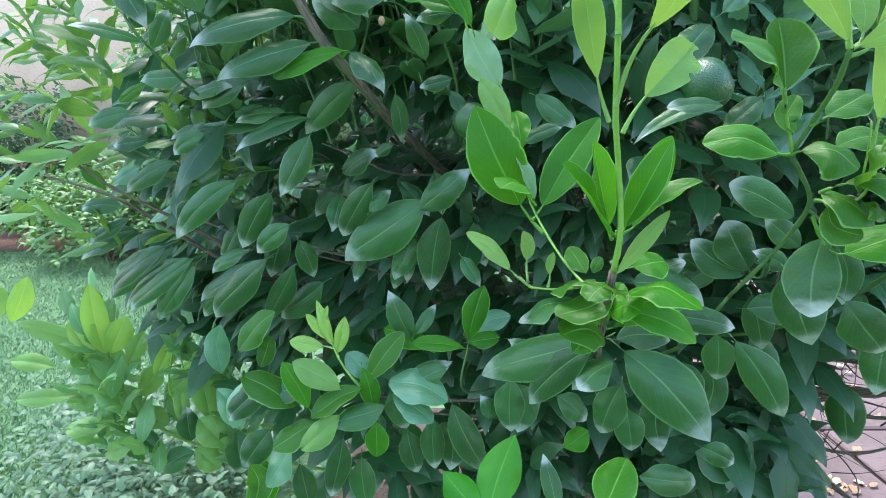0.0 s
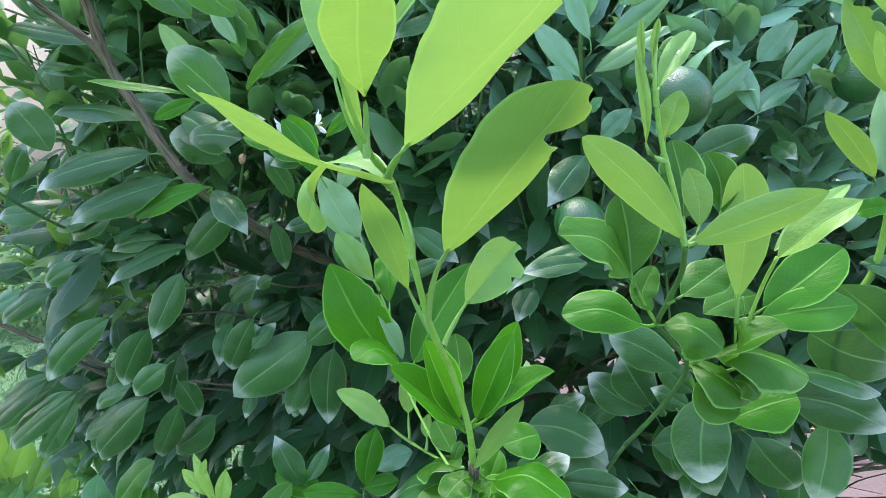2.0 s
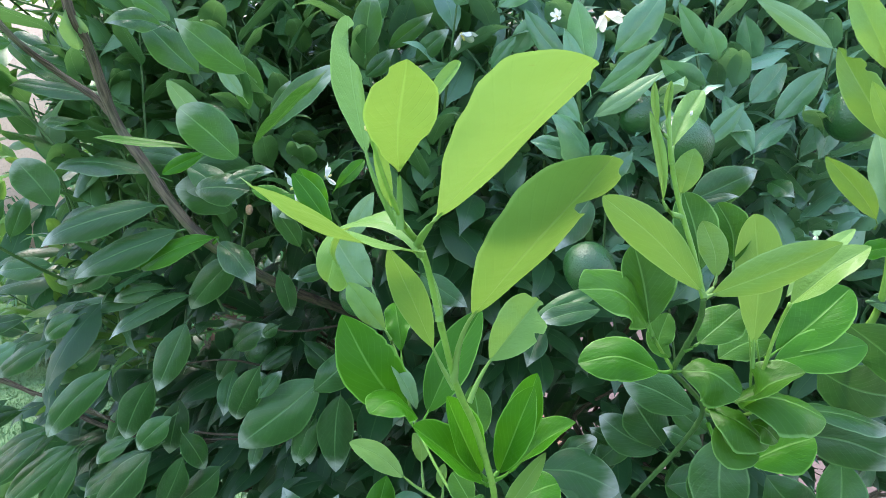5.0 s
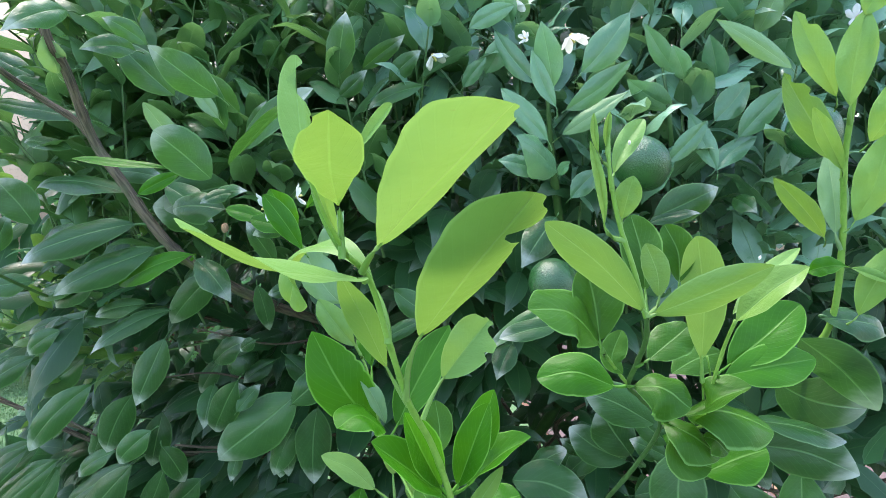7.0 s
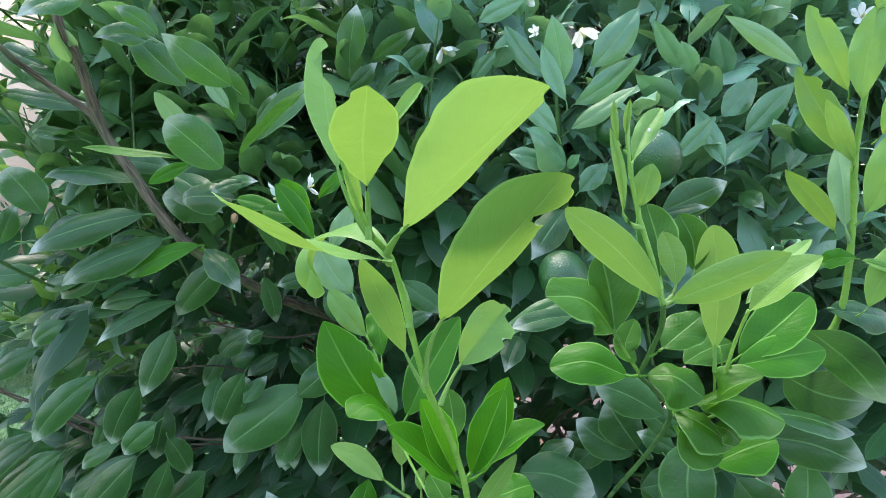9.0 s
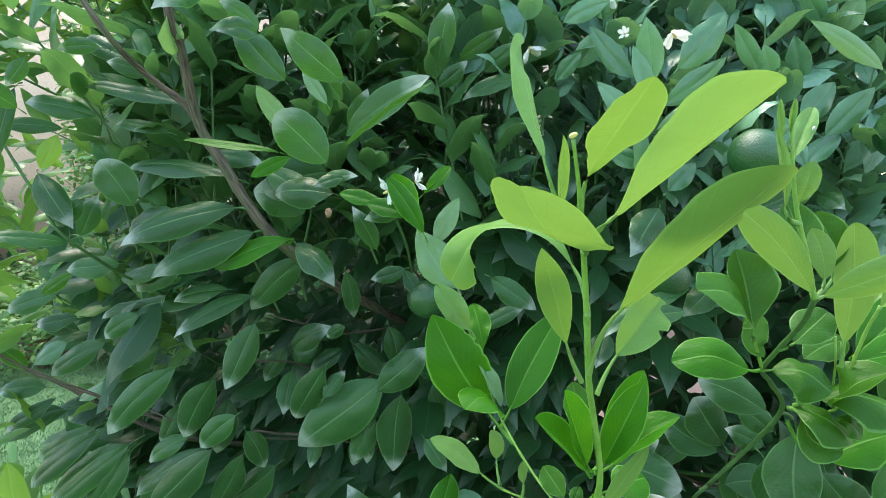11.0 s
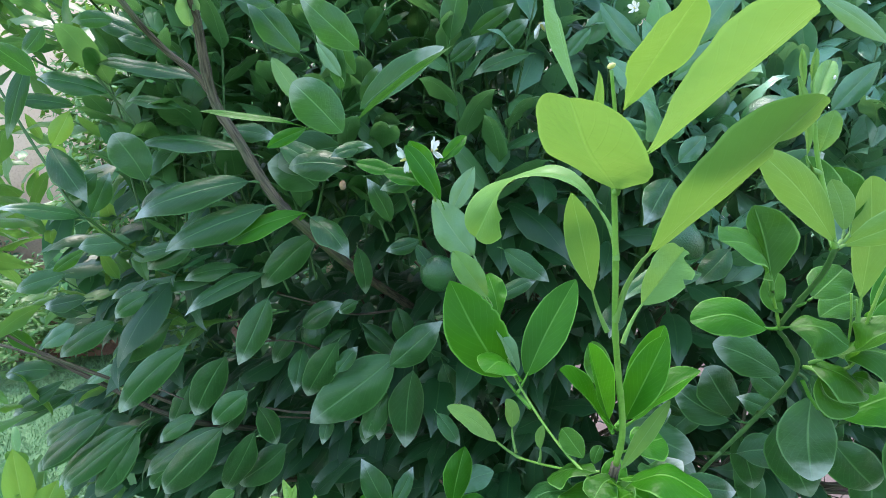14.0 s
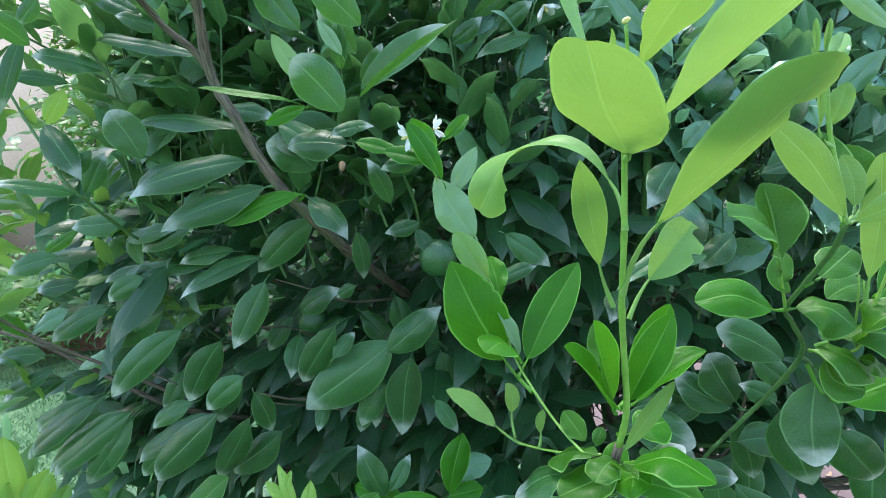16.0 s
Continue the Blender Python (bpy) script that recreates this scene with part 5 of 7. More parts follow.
leaf(left, MATURE, (-0.085, 0.45, 1.103), (-0.053, 0.44, 1.076), 0.0213, (0.11, -0.97, 0.22), .2, .2, .05)
leaf(left, MATURE, (-0.13, 0.47, 1.115), (-0.088, 0.46, 1.108), 0.0145, (0.18, -0.88, 0.44), .2, .2, .05)
bent(left, MATURE, [(-0.0283, 0.4400, 1.1231), (-0.0045, 0.4200, 1.1382), (0.0276, 0.4000, 1.1533)], 0.0226, [(-0.04, -0.91, 0.40)], None, 0.45, 0.20, 0.06, (), 0.85, 0.85, 0.00, 0.0009)
bent(left, MATURE, [(-0.0303, 0.4500, 1.1490), (-0.0405, 0.4400, 1.1615), (-0.0536, 0.4300, 1.1731)], 0.0174, [(0.05, -1.00, -0.07)], None, 0.30, 0.20, 0.06, (), 0.80, 0.85, 0.00, 0.0009)
bent(left, MATURE, [(-0.0629, 0.4600, 1.0715), (-0.0772, 0.4550, 1.0835), (-0.0951, 0.4500, 1.0895)], 0.0293, [(0.14, -0.99, 0.02)], None, 0.20, 0.30, 0.05, (), 0.75, 0.80, 0.00, 0.0009)
bent(left, MATURE, [(-0.0453, 0.4600, 1.1007), (-0.0647, 0.4550, 1.0968), (-0.0877, 0.4500, 1.0865)], 0.0307, [(0.10, -0.97, -0.21)], None, 0.20, 0.30, 0.05, (), 0.75, 0.80, 0.00, 0.0009)
# leaves of the outer shoot
leaf(outer, MATURE, (-0.155, 0.5, 0.885), (-0.223, 0.53, 0.819), 0.0263, (0.28, -0.80, 0.53), .2, .12, .04)
leaf(outer, MATURE, (-0.131, 0.5, 0.879), (-0.169, 0.53, 0.816), 0.0200, (0.23, -0.85, 0.47), .15, .12, .04)
leaf(outer, MATURE, (-0.241, 0.55, 0.875), (-0.326, 0.57, 0.812), 0.0189, (0.37, -0.74, 0.56), .2, .15, .04)
leaf(outer, MATURE, (-0.243, 0.55, 0.869), (-0.29, 0.56, 0.806), 0.0201, (0.36, -0.78, 0.51), .2, .15, .04)
leaf(outer, MATURE, (-0.284, 0.6, 0.874), (-0.384, 0.63, 0.806), 0.0193, (0.40, -0.74, 0.54), .2, .15, .04)
leaf(outer, MATURE, (-0.11, 0.52, 0.858), (-0.161, 0.54, 0.817), 0.0246, (0.19, -0.82, 0.54), .15, .1, .04)
leaf(outer, MATURE, (-0.256, 0.56, 0.966), (-0.313, 0.57, 0.936), 0.0200, (0.38, -0.77, 0.51), .2, .15, .04)
leaf(outer, MATURE, (-0.204, 0.55, 0.967), (-0.266, 0.57, 0.926), 0.0237, (0.33, -0.83, 0.45), .2, .15, .04)
leaf(outer, MATURE, (-0.213, 0.53, 0.993), (-0.246, 0.534, 0.974), 0.0169, (0.34, -0.81, 0.48), .2, .2, .04)
leaf(outer, MATURE, (-0.203, 0.38, 1.139), (-0.215, 0.36, 1.153), 0.0152, (0.45, -0.80, -0.40), .15, .1, .04)
leaf(outer, MATURE, (-0.207, 0.4, 1.171), (-0.22, 0.4, 1.155), 0.0110, (0.46, -0.89, -0.04), .2, .15, .04)
bent(outer, MATURE, [(-0.1803, 0.4600, 1.0827), (-0.1866, 0.4550, 1.0985), (-0.1953, 0.4500, 1.1145)], 0.0257, [(0.46, -0.89, 0.04)], None, 0.25, 0.20, 0.05, (), 0.65, 0.80, 0.00, 0.0009)
leaf(outer, MATURE, (-0.241, 0.46, 1.108), (-0.216, 0.448, 1.07), 0.0179, (0.44, -0.89, 0.13), .2, .1, .04)
leaf(outer, MATURE, (-0.213, 0.46, 1.089), (-0.237, 0.46, 1.071), 0.0215, (0.42, -0.89, 0.15), .2, .1, .04)
leaf(outer, MATURE, (-0.222, 0.45, 1.06), (-0.257, 0.42, 1.068), 0.0120, (0.39, -0.73, 0.57), .25, .2, .04)
leaf(outer, MATURE, (-0.244, 0.45, 1.164), (-0.257, 0.44, 1.112), 0.0100, (0.48, -0.87, -0.07), .2, .2, .04)
leaf(outer, FRESH, (-0.246, 0.5, 1.139), (-0.261, 0.5, 1.114), 0.0147, (0.44, -0.90, -0.03), .2, .2, .04)
leaf(outer, MATURE, (-0.138, 0.47, 1.153), (-0.229, 0.5, 1.176), 0.0137, (0.30, -0.84, 0.45), .15, .2, .04)
leaf(outer, MATURE, (-0.217, 0.5, 1.151), (-0.268, 0.5, 1.165), 0.0169, (0.41, -0.86, 0.30), .2, .2, .04)
leaf(outer, MATURE, (-0.242, 0.5, 1.143), (-0.281, 0.48, 1.145), 0.0119, (0.44, -0.84, 0.32), .3, .2, .04)
leaf(outer, MATURE, (-0.159, 0.48, 1.135), (-0.205, 0.5, 1.146), 0.0113, (0.30, -0.86, 0.40), .2, .2, .04)
leaf(outer, MATURE, (-0.174, 0.5, 1.179), (-0.207, 0.5, 1.192), 0.0131, (0.34, -0.94, 0.06), .2, .2, .04)
leaf(outer, MATURE, (-0.189, 0.5, 1.192), (-0.232, 0.52, 1.215), 0.0156, (0.37, -0.93, 0.03), .2, .2, .04)
leaf(outer, MATURE, (-0.188, 0.45, 1.189), (-0.21, 0.44, 1.186), 0.0124, (0.39, -0.92, -0.08), .2, .2, .04)
leaf(outer, MATURE, (-0.153, 0.47, 1.075), (-0.204, 0.5, 1.065), 0.0191, (0.31, -0.88, 0.35), .2, .2, .04)
leaf(outer, MATURE, (-0.16, 0.5, 1.037), (-0.212, 0.52, 1.015), 0.0192, (0.30, -0.86, 0.42), .2, .2, .04)
leaf(outer, MATURE, (-0.211, 0.5, 1.039), (-0.252, 0.5, 1.037), 0.0183, (0.37, -0.84, 0.40), .2, .2, .04)
leaf(outer, MATURE, (-0.238, 0.5, 1.062), (-0.222, 0.5, 1.092), 0.0165, (0.40, -0.90, 0.16), .2, .2, .04)
leaf(outer, MATURE, (-0.288, 0.55, 1.012), (-0.33, 0.55, 1), 0.0181, (0.44, -0.79, 0.44), .2, .2, .04)
leaf(outer, MATURE, (-0.298, 0.6, 0.969), (-0.336, 0.6, 0.982), 0.0190, (0.41, -0.78, 0.47), .2, .2, .04)
leaf(outer, MATURE, (-0.333, 0.6, 0.917), (-0.378, 0.6, 0.916), 0.0199, (0.43, -0.73, 0.53), .2, .2, .04)
leaf(outer, MATURE, (-0.331, 0.62, 0.889), (-0.389, 0.62, 0.871), 0.0190, (0.41, -0.72, 0.56), .2, .2, .04)
leaf(outer, MATURE, (-0.205, 0.55, 0.845), (-0.243, 0.56, 0.811), 0.0161, (0.31, -0.79, 0.53), .2, .2, .04)
leaf(outer, MATURE, (-0.22, 0.52, 1.025), (-0.174, 0.5, 1.033), 0.0144, (0.30, -0.82, 0.49), .2, .2, .04)
leaf(outer, MATURE, (-0.137, 0.52, 1.011), (-0.186, 0.53, 1.003), 0.0155, (0.21, -0.75, 0.63), .2, .2, .04)
leaf(outer, MATURE, (-0.166, 0.520, 0.878), (-0.239, 0.540, 0.832), 0.0190, (0.26, -0.68, 0.68), 0.2, 0.2, 0.05)
leaf(outer, MATURE, (-0.272, 0.560, 0.884), (-0.348, 0.580, 0.829), 0.0215, (0.36, -0.66, 0.66), 0.2, 0.2, 0.05)
leaf(outer, MATURE, (-0.294, 0.600, 0.875), (-0.363, 0.620, 0.838), 0.0188, (0.37, -0.67, 0.65), 0.2, 0.2, 0.05)
leaf(outer, MATURE, (-0.246, 0.560, 0.871), (-0.335, 0.580, 0.811), 0.0214, (0.34, -0.66, 0.67), 0.2, 0.2, 0.05)
leaf(outer, MATURE, (-0.240, 0.550, 0.869), (-0.296, 0.570, 0.807), 0.0270, (0.32, -0.66, 0.68), 0.2, 0.2, 0.05)
leaf(outer, MATURE, (-0.182, 0.530, 0.885), (-0.223, 0.540, 0.862), 0.0156, (0.26, -0.70, 0.67), 0.2, 0.2, 0.05)
leaf(outer, LUSH, (-0.244, 0.500, 1.035), (-0.270, 0.500, 1.019), 0.0093, (0.40, -0.77, 0.50), 0.2, 0.2, 0.05)
leaf(outer, MATURE, (-0.326, 0.600, 0.906), (-0.374, 0.600, 0.880), 0.0146, (0.40, -0.68, 0.62), 0.2, 0.2, 0.05)
leaf(outer, MATURE, (-0.328, 0.620, 0.887), (-0.405, 0.630, 0.854), 0.0168, (0.40, -0.67, 0.63), 0.2, 0.2, 0.05)
leaf(outer, MATURE, (-0.216, 0.550, 0.999), (-0.259, 0.560, 0.987), 0.0112, (0.33, -0.77, 0.54), 0.2, 0.2, 0.05)
leaf(outer, LUSH, (-0.348, 0.600, 0.935), (-0.370, 0.600, 0.958), 0.0145, (0.43, -0.70, 0.57), 0.2, 0.2, 0.05)
leaf(outer, SKYLIT, (-0.274, 0.600, 0.918), (-0.311, 0.610, 0.899), 0.0141, (0.35, -0.71, 0.61), 0.2, 0.2, 0.05)
leaf(outer, SKYLIT, (-0.310, 0.600, 0.959), (-0.342, 0.600, 0.940), 0.0192, (0.40, -0.72, 0.57), 0.2, 0.2, 0.05)
leaf(outer, MATURE, (-0.288, 0.580, 0.986), (-0.325, 0.580, 0.980), 0.0183, (0.40, -0.74, 0.54), 0.2, 0.2, 0.05)
leaf(outer, MATURE, (-0.196, 0.550, 0.907), (-0.214, 0.550, 0.872), 0.0226, (0.26, -0.71, 0.65), 0.2, 0.2, 0.05)
leaf(outer, MATURE, (-0.161, 0.580, 0.899), (-0.178, 0.580, 0.846), 0.0352, (0.21, -0.72, 0.66), 0.2, 0.2, 0.05)
leaf(outer, MATURE, (-0.109, 0.600, 0.939), (-0.133, 0.600, 0.907), 0.0209, (0.15, -0.78, 0.61), 0.2, 0.2, 0.05)
leaf(outer, MATURE, (-0.053, 0.580, 0.939), (-0.086, 0.580, 0.920), 0.0188, (0.08, -0.79, 0.61), 0.2, 0.2, 0.05)
leaf(outer, MATURE, (-0.034, 0.520, 0.883), (-0.046, 0.520, 0.851), 0.0247, (0.04, -0.72, 0.69), 0.2, 0.2, 0.05)
leaf(outer, MATURE, (0.029, 0.550, 0.909), (0.042, 0.550, 0.865), 0.0429, (-0.07, -0.75, 0.66), 0.2, 0.2, 0.05)
leaf(outer, MATURE, (-0.009, 0.600, 0.954), (-0.000, 0.600, 0.908), 0.0284, (-0.01, -0.80, 0.60), 0.2, 0.2, 0.05)
leaf(outer, MATURE, (-0.070, 0.560, 0.893), (-0.083, 0.560, 0.926), 0.0238, (0.09, -0.77, 0.63), 0.2, 0.2, 0.05)
leaf(outer, MATURE, (-0.042, 0.570, 0.946), (-0.012, 0.570, 0.912), 0.0270, (0.02, -0.79, 0.61), 0.2, 0.2, 0.05)
# leaves of the low shoot
leaf(low, MATURE, (0.097, 0.335, 0.873), (0.024, 0.386, 0.827), 0.0267, (-0.13, -0.75, 0.64), .15, .12, .04)
leaf(low, MATURE, (0.09, 0.33, 0.869), (0.055, 0.36, 0.816), 0.0203, (-0.17, -0.81, 0.55), .15, .15, .04)
leaf(low, MATURE, (0.109, 0.33, 0.867), (0.158, 0.31, 0.818), 0.0321, (-0.32, -0.77, 0.56), .15, .12, .04)
leaf(low, MID, (0.095, 0.315, 0.897), (0.143, 0.31, 0.88), 0.0179, (-0.26, -0.67, 0.69), .5, .3, .06)
leaf(low, MATURE, (0.141, 0.34, 0.886), (0.181, 0.34, 0.878), 0.0155, (-0.40, -0.84, 0.35), .2, .2, .04)
leaf(low, MATURE, (0.184, 0.37, 0.863), (0.191, 0.378, 0.825), 0.0197, (-0.44, -0.88, 0.17), .15, .15, .04)
leaf(low, MATURE, (0.197, 0.37, 0.858), (0.231, 0.36, 0.805), 0.0230, (-0.49, -0.83, 0.27), .2, .15, .04)
leaf(low, MATURE, (0.22, 0.36, 0.908), (0.236, 0.351, 0.861), 0.0278, (-0.54, -0.84, 0.08), .15, .12, .05)
leaf(low, MATURE, (0.409, 0.55, 0.743), (0.422, 0.55, 0.672), 0.0330, (-0.59, -0.78, 0.19), .15, .12, .05)
leaf(low, MATURE, (0.322, 0.4, 0.853), (0.321, 0.4, 0.803), 0.0259, (-0.62, -0.77, 0.15), .15, .12, .05)
leaf(low, MID, (0.102, 0.33, 0.754), (0.126, 0.36, 0.777), 0.0262, (-0.26, -0.80, 0.54), .15, .15, .05)
leaf(low, BRIGHT, (0.03, 0.33, 0.758), (0.049, 0.36, 0.795), 0.0285, (-0.10, -0.88, 0.46), .1, .1, .04)
leaf(low, BRIGHT, (0.024, 0.33, 0.758), (0, 0.34, 0.78), 0.0227, (-0.03, -0.78, 0.63), .1, .1, .04)
leaf(low, MATURE, (0.084, 0.38, 0.721), (0.076, 0.4, 0.756), 0.0134, (-0.16, -0.77, 0.61), .15, .15, .05)
leaf(low, MATURE, (0.15, 0.4, 0.737), (0.207, 0.42, 0.719), 0.0221, (-0.36, -0.82, 0.44), .2, .15, .05)
leaf(low, MID, (0.096, 0.42, 0.749), (0.115, 0.42, 0.764), 0.0176, (-0.19, -0.76, 0.62), .2, .15, .05)
leaf(low, MATURE, (0.007, 0.42, 0.787), (0.036, 0.42, 0.726), 0.0221, (-0.04, -0.78, 0.63), .15, .15, .05)
leaf(low, MATURE, (-0.009, 0.43, 0.769), (-0.006, 0.43, 0.722), 0.0186, (0.01, -0.82, 0.58), .15, .15, .05)
leaf(low, MATURE, (0.053, 0.42, 0.808), (0.054, 0.42, 0.761), 0.0217, (-0.11, -0.84, 0.53), .15, .15, .05)
leaf(low, MATURE, (0.115, 0.37, 0.843), (0.09, 0.38, 0.818), 0.0154, (-0.21, -0.77, 0.61), .2, .2, .05)
leaf(low, MATURE, (0.089, 0.42, 0.794), (0.114, 0.42, 0.772), 0.0183, (-0.18, -0.75, 0.64), .2, .2, .05)
leaf(low, MATURE, (0.144, 0.42, 0.784), (0.151, 0.42, 0.745), 0.0219, (-0.31, -0.88, 0.37), .2, .2, .05)
leaf(low, MID, (0.021, 0.44, 0.832), (0.032, 0.438, 0.878), 0.0187, (-0.06, -0.95, 0.31), .15, .2, .05)
leaf(low, MID, (0.017, 0.44, 0.825), (-0.025, 0.441, 0.829), 0.0125, (0.01, -0.73, 0.68), .2, .3, .05)
leaf(low, MID, (0.02, 0.44, 0.83), (0.046, 0.44, 0.834), 0.0144, (-0.05, -0.74, 0.68), .2, .3, .05)
leaf(low, MATURE, (-0.026, 0.45, 0.83), (-0.044, 0.45, 0.87), 0.0184, (0.07, -0.95, 0.31), .15, .2, .05)
leaf(low, MATURE, (-0.023, 0.45, 0.833), (-0.006, 0.46, 0.856), 0.0107, (0.03, -0.87, 0.48), .2, .3, .05)
leaf(low, MID, (-0.011, 0.45, 0.819), (-0.049, 0.46, 0.835), 0.0189, (0.05, -0.82, 0.57), .2, .3, .05)
leaf(low, MATURE, (-0.038, 0.44, 0.804), (-0.006, 0.43, 0.789), 0.0202, (0.04, -0.74, 0.67), .2, .2, .05)
leaf(low, MATURE, (0.003, 0.43, 0.813), (-0.029, 0.43, 0.794), 0.0162, (0.02, -0.74, 0.67), .2, .2, .05)
leaf(low, MATURE, (-0.042, 0.43, 0.794), (-0.029, 0.43, 0.759), 0.0203, (0.07, -0.80, 0.60), .2, .2, .05)
leaf(low, FRESH, (-0.096, 0.44, 0.827), (-0.123, 0.44, 0.831), 0.0135, (0.21, -0.84, 0.51), .2, .3, .05)
leaf(low, FRESH, (-0.088, 0.44, 0.828), (-0.1, 0.442, 0.865), 0.0088, (0.20, -0.93, 0.32), .2, .3, .1)
leaf(low, FRESH, (-0.094, 0.44, 0.833), (-0.109, 0.44, 0.854), 0.0088, (0.20, -0.85, 0.49), .2, .3, .1)
leaf(low, FRESH, (-0.085, 0.44, 0.821), (-0.078, 0.44, 0.852), 0.0116, (0.16, -0.85, 0.50), .2, .3, .1)
leaf(low, FRESH, (-0.097, 0.44, 0.838), (-0.091, 0.44, 0.861), 0.0062, (0.18, -0.86, 0.48), .2, .3, .1)
leaf(low, YOUNG, (-0.08, 0.42, 0.799), (-0.116, 0.42, 0.822), 0.0220, (0.19, -0.81, 0.55), .15, .2, .05)
leaf(low, MID, (-0.105, 0.42, 0.783), (-0.124, 0.42, 0.822), 0.0158, (0.23, -0.84, 0.49), .15, .2, .05)
leaf(low, MATURE, (-0.045, 0.42, 0.785), (-0.091, 0.41, 0.774), 0.0195, (0.10, -0.63, 0.77), .15, .15, .05)
leaf(low, YOUNG, (-0.079, 0.41, 0.783), (-0.109, 0.405, 0.756), 0.0201, (0.18, -0.77, 0.61), .15, .2, .05)
leaf(low, MID, (-0.053, 0.42, 0.772), (-0.053, 0.42, 0.741), 0.0178, (0.11, -0.86, 0.50), .15, .2, .05)
leaf(low, MATURE, (-0.099, 0.42, 0.768), (-0.133, 0.42, 0.749), 0.0171, (0.19, -0.68, 0.71), .15, .2, .05)
leaf(low, MATURE, (-0.081, 0.43, 0.752), (-0.094, 0.43, 0.696), 0.0187, (0.16, -0.78, 0.60), .15, .2, .05)
leaf(low, MATURE, (-0.108, 0.43, 0.794), (-0.157, 0.44, 0.782), 0.0209, (0.22, -0.71, 0.67), .15, .2, .05)
leaf(low, MATURE, (-0.147, 0.45, 0.793), (-0.184, 0.45, 0.756), 0.0223, (0.27, -0.73, 0.63), .15, .2, .05)
leaf(low, MID, (-0.064, 0.43, 0.813), (-0.056, 0.43, 0.779), 0.0150, (0.11, -0.82, 0.57), .2, .3, .05)
leaf(low, MATURE, (-0.029, 0.43, 0.759), (-0.02, 0.43, 0.719), 0.0185, (0.05, -0.81, 0.59), .15, .2, .05)
leaf(low, MATURE, (-0.123, 0.45, 0.716), (-0.116, 0.45, 0.67), 0.0189, (0.20, -0.76, 0.61), .15, .2, .05)
leaf(low, MID, (-0.155, 0.46, 0.713), (-0.166, 0.46, 0.662), 0.0243, (0.26, -0.75, 0.60), .15, .2, .05)
leaf(low, MATURE, (-0.07, 0.45, 0.722), (-0.066, 0.45, 0.673), 0.0212, (0.12, -0.78, 0.62), .15, .2, .05)
leaf(low, MATURE, (-0.149, 0.46, 0.743), (-0.176, 0.46, 0.705), 0.0245, (0.26, -0.74, 0.62), .15, .2, .05)
leaf(low, MATURE, (-0.032, 0.47, 0.775), (0.008, 0.47, 0.801), 0.0196, (0.02, -0.87, 0.49), .15, .2, .05)
leaf(low, MID, (0.094, 0.33, 0.878), (0.069, 0.33, 0.889), 0.0161, (-0.20, -0.81, 0.55), .2, .3, .05)
leaf(low, MID, (0.091, 0.325, 0.882), (0.076, 0.32, 0.87), 0.0141, (-0.22, -0.84, 0.51), .3, .3, .05)
leaf(low, MID, (0.094, 0.32, 0.887), (0.083, 0.32, 0.906), 0.0116, (-0.24, -0.85, 0.46), .3, .3, .05)
leaf(low, MID, (0.102, 0.33, 0.882), (0.13, 0.35, 0.886), 0.0143, (-0.26, -0.76, 0.60), .3, .3, .05)
leaf(low, MID, (0.098, 0.33, 0.889), (0.108, 0.34, 0.907), 0.0130, (-0.27, -0.89, 0.37), .3, .3, .05)
leaf(low, MATURE, (0.113, 0.36, 0.863), (0.158, 0.38, 0.856), 0.0188, (-0.27, -0.74, 0.62), .2, .2, .05)
leaf(low, MATURE, (0.172, 0.4, 0.831), (0.188, 0.4, 0.795), 0.0211, (-0.40, -0.87, 0.28), .2, .2, .05)
leaf(low, MATURE, (0.132, 0.4, 0.813), (0.121, 0.41, 0.766), 0.0233, (-0.24, -0.77, 0.58), .2, .2, .05)
leaf(low, MATURE, (0.044, 0.43, 0.769), (0.03, 0.43, 0.789), 0.0133, (-0.06, -0.76, 0.65), .2, .2, .05)
leaf(low, MATURE, (0.069, 0.4, 0.831), (0.048, 0.4, 0.848), 0.0149, (-0.12, -0.80, 0.58), .2, .2, .05)
leaf(low, MATURE, (0.232, 0.42, 0.876), (0.245, 0.42, 0.831), 0.0202, (-0.49, -0.86, 0.18), .2, .2, .05)
leaf(low, MATURE, (0.192, 0.42, 0.894), (0.174, 0.42, 0.907), 0.0121, (-0.39, -0.89, 0.23), .2, .2, .05)
leaf(low, MATURE, (0.205, 0.42, 0.75), (0.234, 0.42, 0.735), 0.0177, (-0.44, -0.84, 0.33), .3, .2, .05)
bent(low, LUSH, [(-0.1181, 0.4300, 0.7792), (-0.1371, 0.4300, 0.7942), (-0.1605, 0.4350, 0.8039)], 0.0289, [(0.15, -0.46, 0.88)], None, 0.30, 0.30, 0.08, (), 0.65, 0.80, 0.00, 0.0009)
bent(low, SKYLIT, [(-0.1574, 0.4500, 0.7923), (-0.1695, 0.4500, 0.7739), (-0.1777, 0.4500, 0.7491)], 0.0235, [(0.20, -0.53, 0.83)], None, 0.30, 0.30, 0.06, (), 0.85, 0.85, 0.00, 0.0009)
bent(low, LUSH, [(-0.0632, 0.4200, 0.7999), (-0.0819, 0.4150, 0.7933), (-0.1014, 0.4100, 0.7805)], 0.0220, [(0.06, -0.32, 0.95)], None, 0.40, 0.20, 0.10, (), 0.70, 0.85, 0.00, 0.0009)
bent(low, SKYLIT, [(0.0041, 0.4200, 0.7889), (-0.0178, 0.4200, 0.8026), (-0.0426, 0.4250, 0.8030)], 0.0349, [(0.02, -0.41, 0.91)], None, 0.30, 0.30, 0.08, (), 0.70, 0.80, 0.00, 0.0009)
